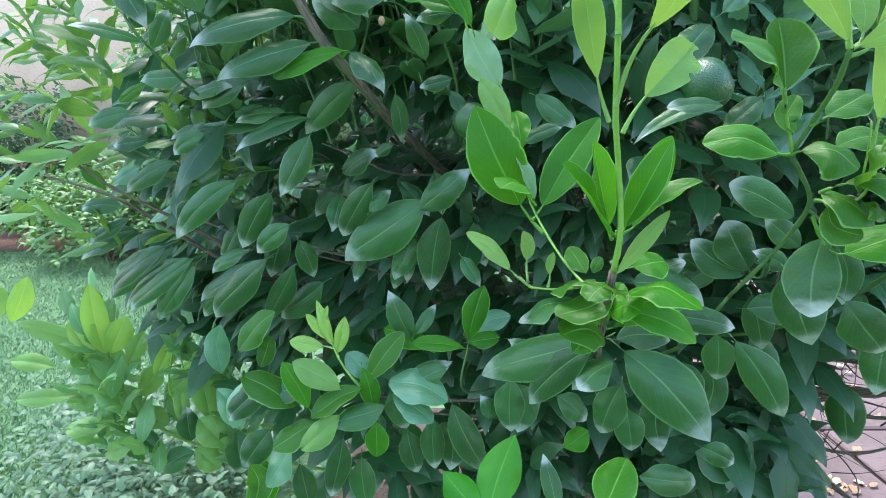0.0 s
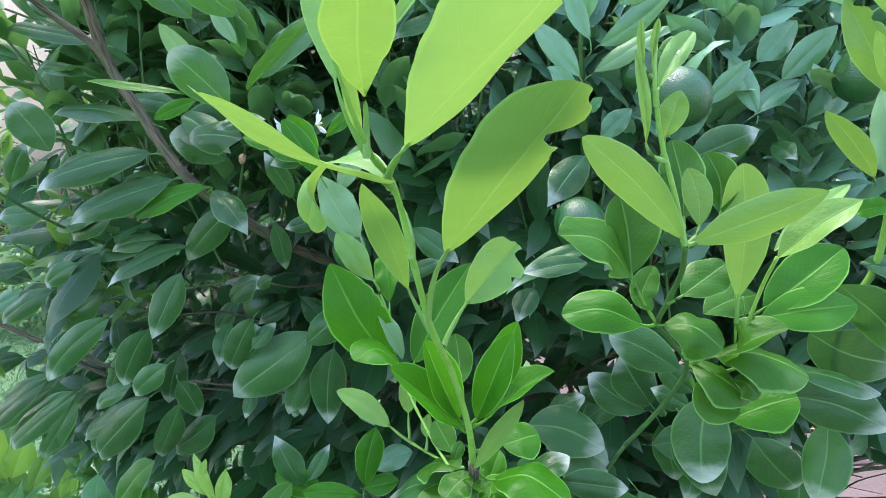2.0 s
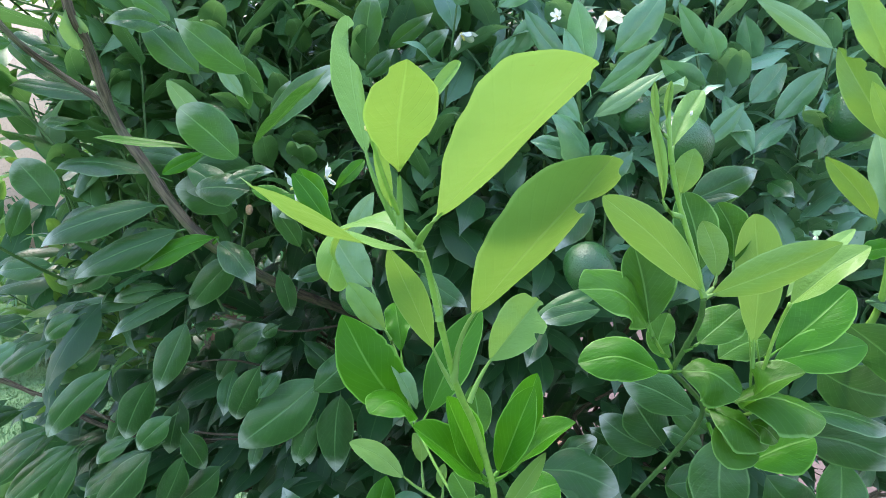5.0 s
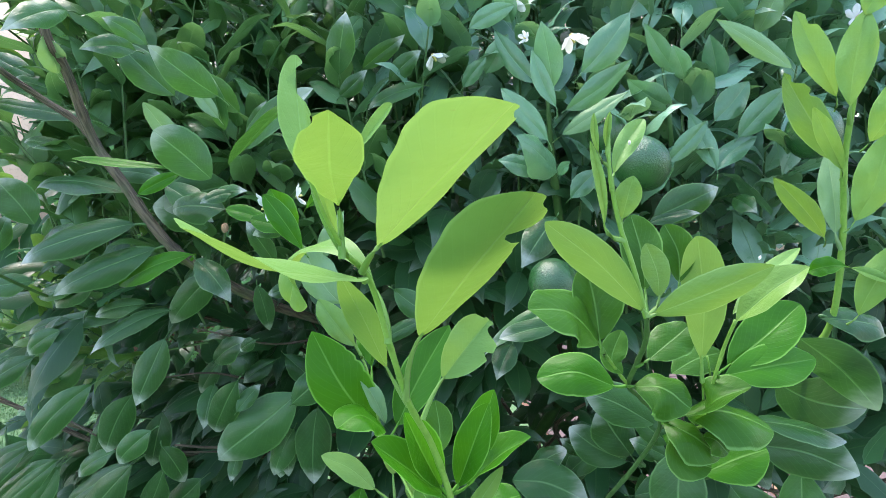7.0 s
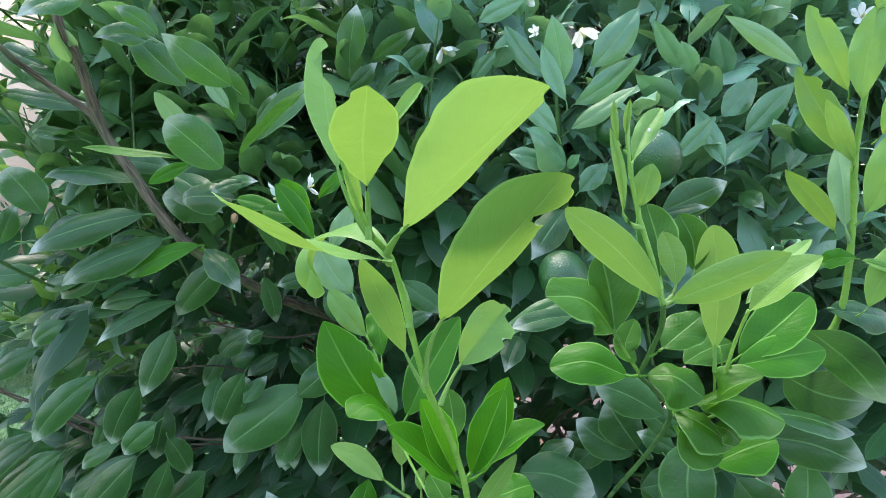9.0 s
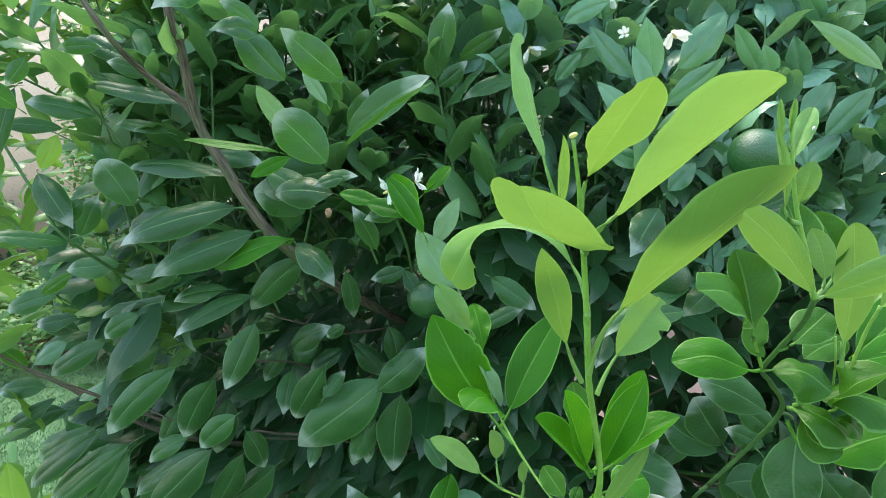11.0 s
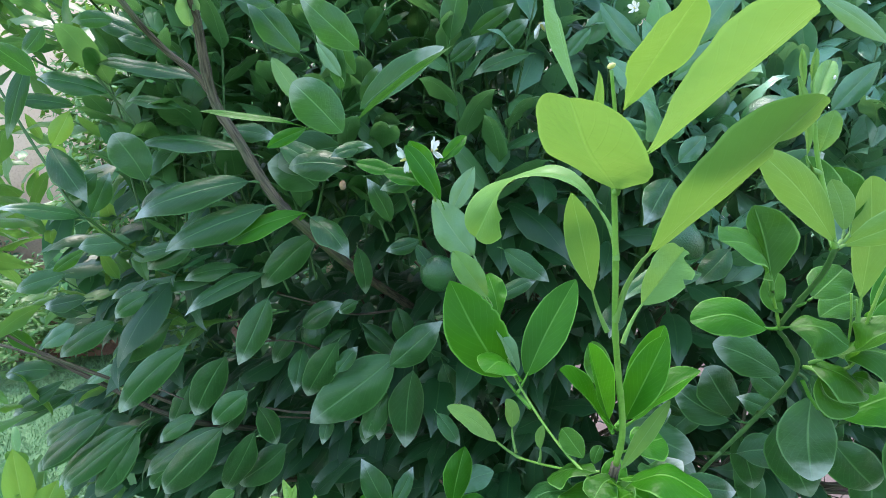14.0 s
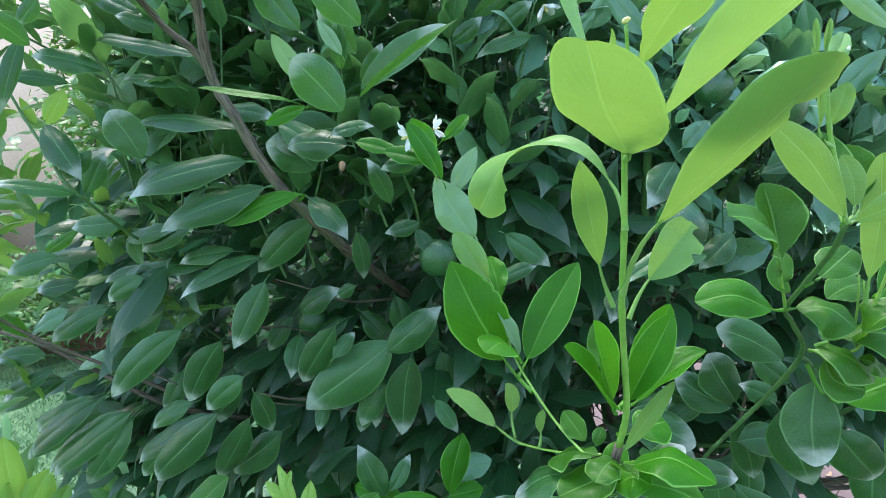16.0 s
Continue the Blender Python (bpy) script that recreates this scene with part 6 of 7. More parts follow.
bent(low, SKYLIT, [(-0.0397, 0.4200, 0.7953), (-0.0236, 0.4150, 0.7878), (-0.0076, 0.4100, 0.7759)], 0.0246, [(0.02, -0.37, 0.93)], None, 0.30, 0.30, 0.08, (), 0.75, 0.85, 0.00, 0.0009)
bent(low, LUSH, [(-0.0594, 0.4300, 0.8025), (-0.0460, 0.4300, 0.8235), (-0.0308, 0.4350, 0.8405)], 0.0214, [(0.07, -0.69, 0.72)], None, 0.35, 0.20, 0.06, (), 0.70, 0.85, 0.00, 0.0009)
bent(low, SKYLIT, [(-0.0572, 0.4400, 0.7979), (-0.0666, 0.4400, 0.8092), (-0.0784, 0.4450, 0.8192)], 0.0195, [(0.10, -0.67, 0.73)], None, 0.30, 0.20, 0.06, (), 0.70, 0.85, 0.00, 0.0009)
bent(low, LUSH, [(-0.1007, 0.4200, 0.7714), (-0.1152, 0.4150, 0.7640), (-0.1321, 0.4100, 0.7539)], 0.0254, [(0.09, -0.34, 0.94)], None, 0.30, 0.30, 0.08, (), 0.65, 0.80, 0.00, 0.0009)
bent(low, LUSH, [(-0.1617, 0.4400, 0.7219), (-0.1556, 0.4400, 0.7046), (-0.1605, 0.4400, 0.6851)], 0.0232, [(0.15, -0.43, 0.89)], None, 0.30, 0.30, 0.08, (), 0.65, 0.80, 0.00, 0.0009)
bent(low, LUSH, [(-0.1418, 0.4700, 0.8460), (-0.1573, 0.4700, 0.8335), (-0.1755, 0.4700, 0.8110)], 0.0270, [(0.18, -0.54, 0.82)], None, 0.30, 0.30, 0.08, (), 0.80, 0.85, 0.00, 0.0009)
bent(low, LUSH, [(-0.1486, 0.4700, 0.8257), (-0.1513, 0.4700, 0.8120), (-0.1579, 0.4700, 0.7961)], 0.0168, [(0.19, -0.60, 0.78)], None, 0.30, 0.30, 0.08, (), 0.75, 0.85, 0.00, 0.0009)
bent(low, SKYLIT, [(-0.1927, 0.4600, 0.7808), (-0.1818, 0.4600, 0.7658), (-0.1742, 0.4600, 0.7425)], 0.0229, [(0.21, -0.52, 0.83)], None, 0.30, 0.30, 0.06, (), 0.85, 0.85, 0.00, 0.0009)
bent(low, SKYLIT, [(-0.1975, 0.4900, 0.8274), (-0.2020, 0.4900, 0.8071), (-0.1992, 0.4900, 0.7812)], 0.0224, [(0.27, -0.67, 0.69)], None, 0.30, 0.30, 0.06, (), 0.85, 0.85, 0.00, 0.0009)
bent(low, SKYLIT, [(-0.1272, 0.4400, 0.7384), (-0.1373, 0.4400, 0.7199), (-0.1494, 0.4400, 0.7005)], 0.0259, [(0.14, -0.45, 0.88)], None, 0.30, 0.30, 0.06, (), 0.85, 0.85, 0.00, 0.0009)
bent(low, MATURE, [(-0.0010, 0.4400, 0.7605), (0.0080, 0.4400, 0.7419), (0.0062, 0.4400, 0.7158)], 0.0236, [(-0.01, -0.58, 0.81)], None, 0.30, 0.30, 0.06, (), 0.95, 0.85, 0.00, 0.0009)
bent(low, MATURE, [(0.0578, 0.4200, 0.8035), (0.0642, 0.4200, 0.7853), (0.0589, 0.4200, 0.7621)], 0.0218, [(-0.10, -0.63, 0.77)], None, 0.30, 0.30, 0.06, (), 0.95, 0.85, 0.00, 0.0009)
bent(low, MATURE, [(-0.0314, 0.4400, 0.7605), (-0.0244, 0.4400, 0.7419), (-0.0210, 0.4400, 0.7189)], 0.0208, [(0.03, -0.58, 0.81)], None, 0.30, 0.30, 0.06, (), 0.95, 0.85, 0.00, 0.0009)
bent(low, LUSH, [(0.0967, 0.3150, 0.9076), (0.0806, 0.3100, 0.9009), (0.0617, 0.3050, 0.8975)], 0.0232, [(-0.08, -0.33, 0.94)], None, 0.35, 0.30, 0.10, (), 0.65, 0.85, 0.00, 0.0009)
bent(low, LUSH, [(0.0943, 0.3200, 0.8773), (0.0825, 0.3150, 0.8864), (0.0662, 0.3100, 0.8844)], 0.0298, [(-0.11, -0.42, 0.90)], None, 0.30, 0.30, 0.10, (), 0.65, 0.80, 0.00, 0.0009)
bent(low, MID, [(0.0928, 0.3100, 0.8971), (0.0999, 0.3050, 0.9037), (0.1073, 0.3000, 0.9017)], 0.0246, [(-0.15, -0.45, 0.88)], None, 0.30, 0.30, 0.10, (), 0.65, 0.80, 0.00, 0.0009)
bent(low, MATURE, [(0.1026, 0.3300, 0.8597), (0.0913, 0.3300, 0.8520), (0.0825, 0.3300, 0.8420)], 0.0215, [(-0.13, -0.48, 0.87)], None, 0.30, 0.30, 0.06, (), 0.80, 0.85, 0.00, 0.0009)
bent(low, SKYLIT, [(0.0260, 0.4600, 0.8332), (0.0394, 0.4600, 0.8417), (0.0563, 0.4600, 0.8455)], 0.0203, [(-0.06, -0.65, 0.76)], None, 0.30, 0.30, 0.06, (), 0.75, 0.85, 0.00, 0.0009)
bent(low, MATURE, [(0.2147, 0.4400, 0.8137), (0.2203, 0.4400, 0.7892), (0.2127, 0.4400, 0.7615)], 0.0231, [(-0.30, -0.61, 0.73)], None, 0.30, 0.30, 0.06, (), 0.95, 0.85, 0.00, 0.0009)
bent(low, MATURE, [(0.1825, 0.4400, 0.7892), (0.1752, 0.4400, 0.7641), (0.1822, 0.4400, 0.7332)], 0.0260, [(-0.24, -0.59, 0.77)], None, 0.30, 0.30, 0.06, (), 0.95, 0.85, 0.00, 0.0009)
bent(low, MATURE, [(0.2798, 0.5000, 0.8157), (0.2942, 0.5000, 0.7883), (0.2911, 0.5000, 0.7604)], 0.0258, [(-0.36, -0.62, 0.69)], None, 0.30, 0.30, 0.06, (), 0.95, 0.85, 0.00, 0.0009)
bent(low, MATURE, [(0.2393, 0.5000, 0.6968), (0.2612, 0.5000, 0.6813), (0.2841, 0.5000, 0.6789)], 0.0303, [(-0.28, -0.53, 0.80)], None, 0.30, 0.30, 0.06, (), 0.90, 0.85, 0.00, 0.0009)
bent(low, MATURE, [(0.2897, 0.4200, 0.9154), (0.3012, 0.4200, 0.8940), (0.3007, 0.4200, 0.8676)], 0.0216, [(-0.47, -0.66, 0.58)], None, 0.30, 0.30, 0.06, (), 0.90, 0.85, 0.00, 0.0009)
bent(low, MATURE, [(0.3767, 0.5000, 0.8529), (0.3705, 0.5000, 0.8264), (0.3788, 0.5000, 0.8048)], 0.0216, [(-0.46, -0.62, 0.64)], None, 0.30, 0.30, 0.06, (), 0.90, 0.85, 0.00, 0.0009)
# leaves of the pale shoot
leaf(pale, FRESH, (-0.443, 0.72, 0.705), (-0.442, 0.7, 0.807), 0.0310, (0.51, -0.81, 0.28), .15, .25, .05)
leaf(pale, FRESH, (-0.437, 0.72, 0.707), (-0.41, 0.72, 0.758), 0.0350, (0.48, -0.82, 0.31), .15, .25, .05)
leaf(pale, FRESH, (-0.382, 0.72, 0.673), (-0.349, 0.72, 0.736), 0.0266, (0.43, -0.84, 0.34), .15, .25, .05)
leaf(pale, YOUNG, (-0.473, 0.72, 0.72), (-0.537, 0.7, 0.756), 0.0239, (0.49, -0.69, 0.52), .2, .3, .05)
leaf(pale, YOUNG, (-0.473, 0.72, 0.695), (-0.508, 0.72, 0.735), 0.0260, (0.50, -0.73, 0.47), .2, .3, .05)
leaf(pale, YOUNG, (-0.498, 0.74, 0.639), (-0.588, 0.74, 0.63), 0.0252, (0.43, -0.59, 0.68), .2, .3, .05)
leaf(pale, YOUNG, (-0.462, 0.74, 0.633), (-0.517, 0.74, 0.624), 0.0278, (0.42, -0.63, 0.65), .2, .3, .05)
leaf(pale, YOUNG, (-0.458, 0.74, 0.599), (-0.539, 0.76, 0.573), 0.0309, (0.46, -0.69, 0.56), .2, .2, .05)
leaf(pale, YOUNG, (-0.415, 0.72, 0.695), (-0.39, 0.72, 0.738), 0.0235, (0.44, -0.80, 0.41), .2, .3, .05)
leaf(pale, YOUNG, (-0.37, 0.72, 0.604), (-0.402, 0.72, 0.626), 0.0300, (0.41, -0.76, 0.50), .2, .2, .05)
leaf(pale, YOUNG, (-0.35, 0.72, 0.604), (-0.35, 0.72, 0.665), 0.0206, (0.38, -0.78, 0.49), .2, .3, .05)
leaf(pale, YOUNG, (-0.305, 0.7, 0.623), (-0.314, 0.7, 0.696), 0.0348, (0.35, -0.80, 0.48), .2, .2, .05)
leaf(pale, YOUNG, (-0.329, 0.7, 0.58), (-0.298, 0.7, 0.551), 0.0319, (0.34, -0.75, 0.56), .2, .2, .05)
leaf(pale, MATURE, (-0.33, 0.7, 0.576), (-0.382, 0.7, 0.546), 0.0296, (0.34, -0.66, 0.67), .2, .2, .05)
leaf(pale, MATURE, (-0.332, 0.7, 0.592), (-0.335, 0.7, 0.641), 0.0268, (0.35, -0.73, 0.58), .2, .2, .05)
leaf(pale, FRESH, (-0.338, 0.7, 0.692), (-0.284, 0.7, 0.727), 0.0177, (0.35, -0.79, 0.51), .3, .3, .05)
leaf(pale, PALE, (-0.465, 0.75, 0.715), (-0.442, 0.75, 0.779), 0.0243, (0.48, -0.80, 0.37), .2, .2, .05)
leaf(pale, PALE, (-0.5, 0.75, 0.748), (-0.516, 0.76, 0.784), 0.0194, (0.53, -0.78, 0.34), .2, .2, .05)
leaf(pale, FRESH, (-0.624, 0.8, 0.722), (-0.589, 0.8, 0.79), 0.0312, (0.57, -0.75, 0.33), .2, .2, .05)
leaf(pale, YOUNG, (-0.635, 0.8, 0.731), (-0.647, 0.8, 0.781), 0.0299, (0.59, -0.74, 0.32), .2, .2, .05)
leaf(pale, YOUNG, (-0.416, 0.73, 0.613), (-0.434, 0.73, 0.658), 0.0264, (0.40, -0.69, 0.60), .2, .3, .05)
leaf(pale, YOUNG, (-0.443, 0.73, 0.65), (-0.473, 0.73, 0.683), 0.0269, (0.43, -0.69, 0.58), .2, .3, .05)
leaf(pale, MATURE, (-0.379, 0.7, 0.576), (-0.412, 0.7, 0.608), 0.0249, (0.38, -0.67, 0.64), .2, .3, .05)
leaf(pale, YOUNG, (-0.409, 0.73, 0.642), (-0.368, 0.72, 0.695), 0.0294, (0.40, -0.75, 0.53), .2, .3, .05)
leaf(pale, YOUNG, (-0.533, 0.75, 0.674), (-0.594, 0.75, 0.683), 0.0263, (0.50, -0.67, 0.55), .2, .3, .05)
leaf(pale, YOUNG, (-0.421, 0.73, 0.675), (-0.46, 0.73, 0.723), 0.0294, (0.45, -0.75, 0.49), .2, .3, .05)
leaf(pale, FRESH, (-0.458, 0.72, 0.695), (-0.488, 0.72, 0.75), 0.0229, (0.48, -0.74, 0.47), .2, .3, .05)
leaf(pale, YOUNG, (-0.366, 0.72, 0.647), (-0.328, 0.72, 0.687), 0.0270, (0.37, -0.76, 0.53), .2, .3, .05)
leaf(pale, YOUNG, (-0.28, 0.68, 0.596), (-0.312, 0.68, 0.635), 0.0389, (0.32, -0.74, 0.60), .2, .3, .05)
leaf(pale, YOUNG, (-0.411, 0.72, 0.58), (-0.472, 0.74, 0.551), 0.0334, (0.39, -0.65, 0.65), .2, .3, .05)
leaf(pale, MATURE, (-0.255, 0.66, 0.631), (-0.253, 0.66, 0.568), 0.0313, (0.28, -0.73, 0.62), .2, .3, .05)

# ---- the citrus bush: fruit and flowers ----
def fruit(at, radius, seed=0):
    bm = bmesh.new()
    bmesh.ops.create_icosphere(bm, subdivisions=4, radius=1.0)
    for v in bm.verts:
        d = v.co.normalized()
        k = 1 + 0.02 * noise.noise(d * 2 + Vector((seed, 0, 0))) - 0.10 * math.exp(-((1 - d.z) / 0.05)) - 0.05 * math.exp(-((1 + d.z) / 0.05))
        v.co = Vector((d.x, d.y, d.z * 0.9)) * k * radius
    ob = part("fruit", bm, PEEL, bush, "unripe green citrus fruit with pitted peel")
    ob.location = at
    ob.rotation_euler = (1.0 + 0.3 * math.sin(seed * 3), 0.25 * math.cos(seed), seed)
    star = bmesh.new()
    for q in range(5):
        a = q * 1.2566
        c = [star.verts.new((r * math.cos(a + o) * radius, r * math.sin(a + o) * radius, z * radius)) for r, o, z in ((0.05, -0.6, 0.83), (0.2, -0.25, 0.83), (0.26, 0.0, 0.85), (0.2, 0.25, 0.83), (0.05, 0.6, 0.83))]
        star.faces.new(c)
    part("calyx", star, DARK_STEM, ob)
    return ob


fruit((0.163, 0.372, 1.025), 0.0165, 1)
fruit((0.212, 0.355, 1.093), 0.0165, 2)
fruit((0.336, 0.505, 1.142), 0.0165, 3)
fruit((0.222, 0.435, 1.117), 0.014, 4)
fruit((-0.089, 0.60, 0.935), 0.0165, 5)
fruit((-0.074, 0.62, 0.945), 0.014, 6)
fruit((0.245, 0.5, 1.165), 0.014, 8)
fruit((0.021, 0.455, 1.004), 0.0140, 9)
fruit((0.359, 0.415, 1.108), 0.0185, 11)


def flower(at, facing, size, opened=1.0):
    core = bmesh.new()
    bmesh.ops.create_cone(core, segments=8, radius1=0.10, radius2=0.06, depth=0.45, cap_ends=True, matrix=Matrix.Translation((0, 0, 0.25)))
    ob = part("flower", core, STAMEN, bush, "white citrus blossom with a yellow centre")
    z = Vector(facing).normalized()
    ob.matrix_world = Matrix.Translation(at) @ z.to_track_quat("Z", "Y").to_matrix().to_4x4() @ Matrix.Diagonal((size, size, size, 1))
    for q in range(5):
        me = leaf_mesh("petal", PETAL, 8, 4, 0.3, -0.2 + 0.9 * opened, 0.6, 0.1, 0.5 * math.sin(q * 2.3), (), q, 0.0, 1.5, 0.5, 0.6)
        pe = new("petal", me)
        pe.parent = ob
        pe.matrix_local = Matrix.Rotation(q * 1.2566 + 0.2 * math.sin(q * 5), 4, "Z") @ Matrix.Rotation(radians(60 - 55 * opened), 4, "X") @ Matrix.Diagonal((0.5, 1.0, 1.0, 1))
    return ob


flower((0.0, 0.376, 1.084), (-0.9, -0.1, -0.3), 0.011, 0.6)
flower((0.014, 0.381, 1.088), (0.95, 0.2, 0.25), 0.009, 0.45)
flower((0.106, 0.46, 1.184), (0.4, -0.1, -0.9), 0.013, 0.3)
flower((0.197, 0.425, 1.184), (0.25, -0.2, -0.95), 0.014, 0.25)
flower((0.17, 0.44, 1.186), (-0.6, -0.6, 0.1), 0.006, 0.3)
flower((0.172, 0.48, 1.225), (0.0, -0.8, -0.4), 0.012, 0.6)
flower((0.39, 0.5, 1.208), (0.2, -0.7, 0.6), 0.014, 0.8)
flower((0.46, 0.5, 1.203), (-0.2, -0.7, 0.2), 0.012, 0.5)


def bud(at, way, size, material):
    bm = bmesh.new()
    bmesh.ops.create_icosphere(bm, subdivisions=2, radius=1.0)
    for v in bm.verts:
        v.co = Vector((v.co.x * 0.6, v.co.y * 0.6, v.co.z * (1.1 if v.co.z > 0 else 0.8)))
    ob = part("bud", bm, material, bush, "small pale flower bud")
    ob.matrix_world = Matrix.Translation(at) @ Vector(way).to_track_quat("Z", "Y").to_matrix().to_4x4() @ Matrix.Diagonal((size, size, size, 1))
    return ob


bud((0.0501, 0.193, 1.0945), (0.7, -0.2, 0.3), 0.0014, STAMEN)
bud((0.160, 0.243, 1.098), (0.2, -0.2, 1), 0.0009, PETAL)
bud((0.236, 0.285, 1.045), (0.3, -0.2, 1), 0.0011, PETAL)
bud((-0.043, 0.432, 1.072), (0, -0.6, -1), 0.004, DRY)

# ---- the citrus bush: inner mass ----
mass_shapes = [blade(8, 4, 0.3 + 0.4 * rng.random(), 0.15 + 0.5 * rng.random(), 0.5, 0.15 * rng.random(), rng.uniform(-0.6, 0.6), (), 6 * rng.random(), 0.0, 0.6, 0.42, rng.uniform(1.05, 1.35), None, rng.uniform(-0.2, 0.2), rng.uniform(0.8, 0.95)) for _ in range(14)]


class Mass:
    """Many leaves joined in one mesh."""

    def __init__(self):
        self.v, self.f, self.uv = [], [], []

    def add(self, shape, m):
        n = len(self.v)
        verts, faces, uvs = shape
        self.v.extend(tuple(m @ Vector(q)) for q in verts)
        self.uv.extend(uvs)
        self.f.extend(tuple(n + i for i in q) for q in faces)

    def twig(self, base, way, length, count, size, up, spread=0.9, ahead=0.55, fall=0.25, slim=(0.36, 0.48)):
        turn = rng.uniform(0, 6.28)
        across = way.orthogonal().normalized()
        over = way.cross(across)
        for k in range(count):
            p = base + way * length * (k + 0.5) / count
            turn += 2.4
            out = across * math.cos(turn) + over * math.sin(turn)
            d = (out * spread + way * ahead + Vector((0, -0.1, -fall))).normalized()
            s = size * rng.uniform(0.7, 1.25)
            u = Vector((rng.uniform(-0.5, 0.5), rng.uniform(-0.9, 0.0), 1.0)) if rng.random() < up else way
            self.add(rng.choice(mass_shapes), leaf_frame(p, p + d * s, s * rng.uniform(*slim), u))

    def made(self, name, material, label, parent=None):
        me = bpy.data.meshes.new(name)
        me.from_pydata(self.v, [], self.f)
        layer = me.uv_layers.new(name="uv")
        ids = np.empty(len(me.loops), dtype=np.int32)
        me.loops.foreach_get("vertex_index", ids)
        layer.data.foreach_set("uv", np.array(self.uv, dtype=np.float32)[ids].ravel())
        me.materials.append(material)
        me.polygons.foreach_set("use_smooth", [True] * len(me.polygons))
        ob = tagged(new(name, me), label, kind="stuff")
        if parent is not None:
            ob.parent = parent
        return ob


def inside(x, y, z):
    """Below 1 within the bush's rounded body."""
    k = max(1.0 - 1.46 * max(0.0, z - 1.1) ** 1.5, 0.05)
    trim = 1.0 - (1.4 * max(0.0, 0.8 - z) if x < 0.27 else 0.0)
    return abs((x - 0.27) / (0.78 * k * trim)) ** 3 + abs((y - 1.12) / (0.62 * k)) ** 3


body = Mass()
done = 0
while done < 1450:
    x, y, z = rng.uniform(-0.55, 1.1), rng.uniform(0.45, 1.7), rng.uniform(0.42, 1.9)
    low_edge = 0.4 if x < 0.28 else 0.4 + 0.28 * min(1.0, (x - 0.28) / 0.12)
    k = inside(x, y, z) + 0.25 * noise.noise((x * 4, y * 4, z * 4))
    if z < low_edge or z > 1.42 + 0.25 * (y - 0.6) or k > 0.74:
        continue
    if (y > 0.95 or k < 0.12) and rng.random() < 0.5:
        continue
    if x < -0.2 and z > 1.0 and rng.random() < (0.95 if x < -0.25 and z < 1.25 else 0.6):
        continue
    if x < -0.2 and 0.74 < z < 1.0 and rng.random() < 0.45:
        continue
    away = Vector(((x - 0.27), (y - 1.12), 0.25)).normalized()
    way = (away + Vector((rng.uniform(-0.7, 0.7), rng.uniform(-0.7, 0.7), rng.uniform(-0.4, 0.9)))).normalized()
    length = rng.uniform(0.06, 0.11)
    body.twig(Vector((x, y, z)), way, length, 7, 0.064, 0.8, 0.9, 0.55, 0.35, (0.34, 0.44))
    done += 1
for _ in range(70):
    x, y, z = rng.uniform(0.36, 0.78), rng.uniform(0.56, 0.85), rng.uniform(0.71, 0.9)
    way = Vector((rng.uniform(-0.6, 0.6), rng.uniform(-0.8, -0.1), rng.uniform(-0.2, 0.6))).normalized()
    body.twig(Vector((x, y, z)), way, 0.08, 7, 0.062, 0.8, 0.9, 0.55, 0.3, (0.36, 0.46))
for _ in range(34):
    x, y, z = rng.uniform(0.26, 0.35), rng.uniform(0.55, 0.8), rng.uniform(0.56, 0.74)
    way = Vector((rng.uniform(-0.6, 0.3), rng.uniform(-0.8, 0.0), rng.uniform(-0.7, 0.3))).normalized()
    body.twig(Vector((x, y, z)), way, 0.07, 6, 0.066, 0.8, 0.9, 0.55, 0.45, (0.36, 0.46))
crown, sides = Mass(), Mass()
uprights = []
done = 0
while done < 330:
    x, z = rng.uniform(-0.25, 0.85), rng.uniform(1.02, 1.4)
    y = 0.475 + 0.62 * (1 - max(0.05, 1 - abs((x - 0.27) / 0.78) ** 3 ) ** 0.333) + 0.5 * max(0.0, z - 1.12) ** 1.3 + rng.uniform(0.0, 0.13)
    done += 1
    if z < 1.06 and x < 0.12:
        continue
    way = Vector((rng.uniform(-0.35, 0.35), rng.uniform(-0.5, 0.05), 1.0)).normalized()
    reach = rng.uniform(0.07, 0.12)
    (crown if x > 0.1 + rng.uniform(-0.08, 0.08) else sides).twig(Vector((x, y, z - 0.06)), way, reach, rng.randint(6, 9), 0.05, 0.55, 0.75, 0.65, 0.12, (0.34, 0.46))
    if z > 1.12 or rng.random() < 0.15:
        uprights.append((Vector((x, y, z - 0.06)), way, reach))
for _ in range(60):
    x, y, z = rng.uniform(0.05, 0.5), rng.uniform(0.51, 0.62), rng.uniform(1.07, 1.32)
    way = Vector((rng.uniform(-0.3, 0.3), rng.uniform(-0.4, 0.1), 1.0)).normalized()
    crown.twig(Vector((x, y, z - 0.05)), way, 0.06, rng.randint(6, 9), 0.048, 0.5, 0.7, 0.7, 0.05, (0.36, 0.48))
    uprights.append((Vector((x, y, z - 0.05)), way, 0.06))
for _ in range(26):
    x, y, z = rng.uniform(-0.24, 0.0), rng.uniform(0.5, 0.66), rng.uniform(1.1, 1.32)
    way = Vector((rng.uniform(-0.7, 0.2), rng.uniform(-0.4, 0.1), 1.0)).normalized()
    sides.twig(Vector((x, y, z - 0.05)), way, 0.08, rng.randint(6, 9), 0.052, 0.6, 0.75, 0.6, 0.2, (0.27, 0.37))
    uprights.append((Vector((x, y, z - 0.05)), way, 0.08))
drape = Mass()
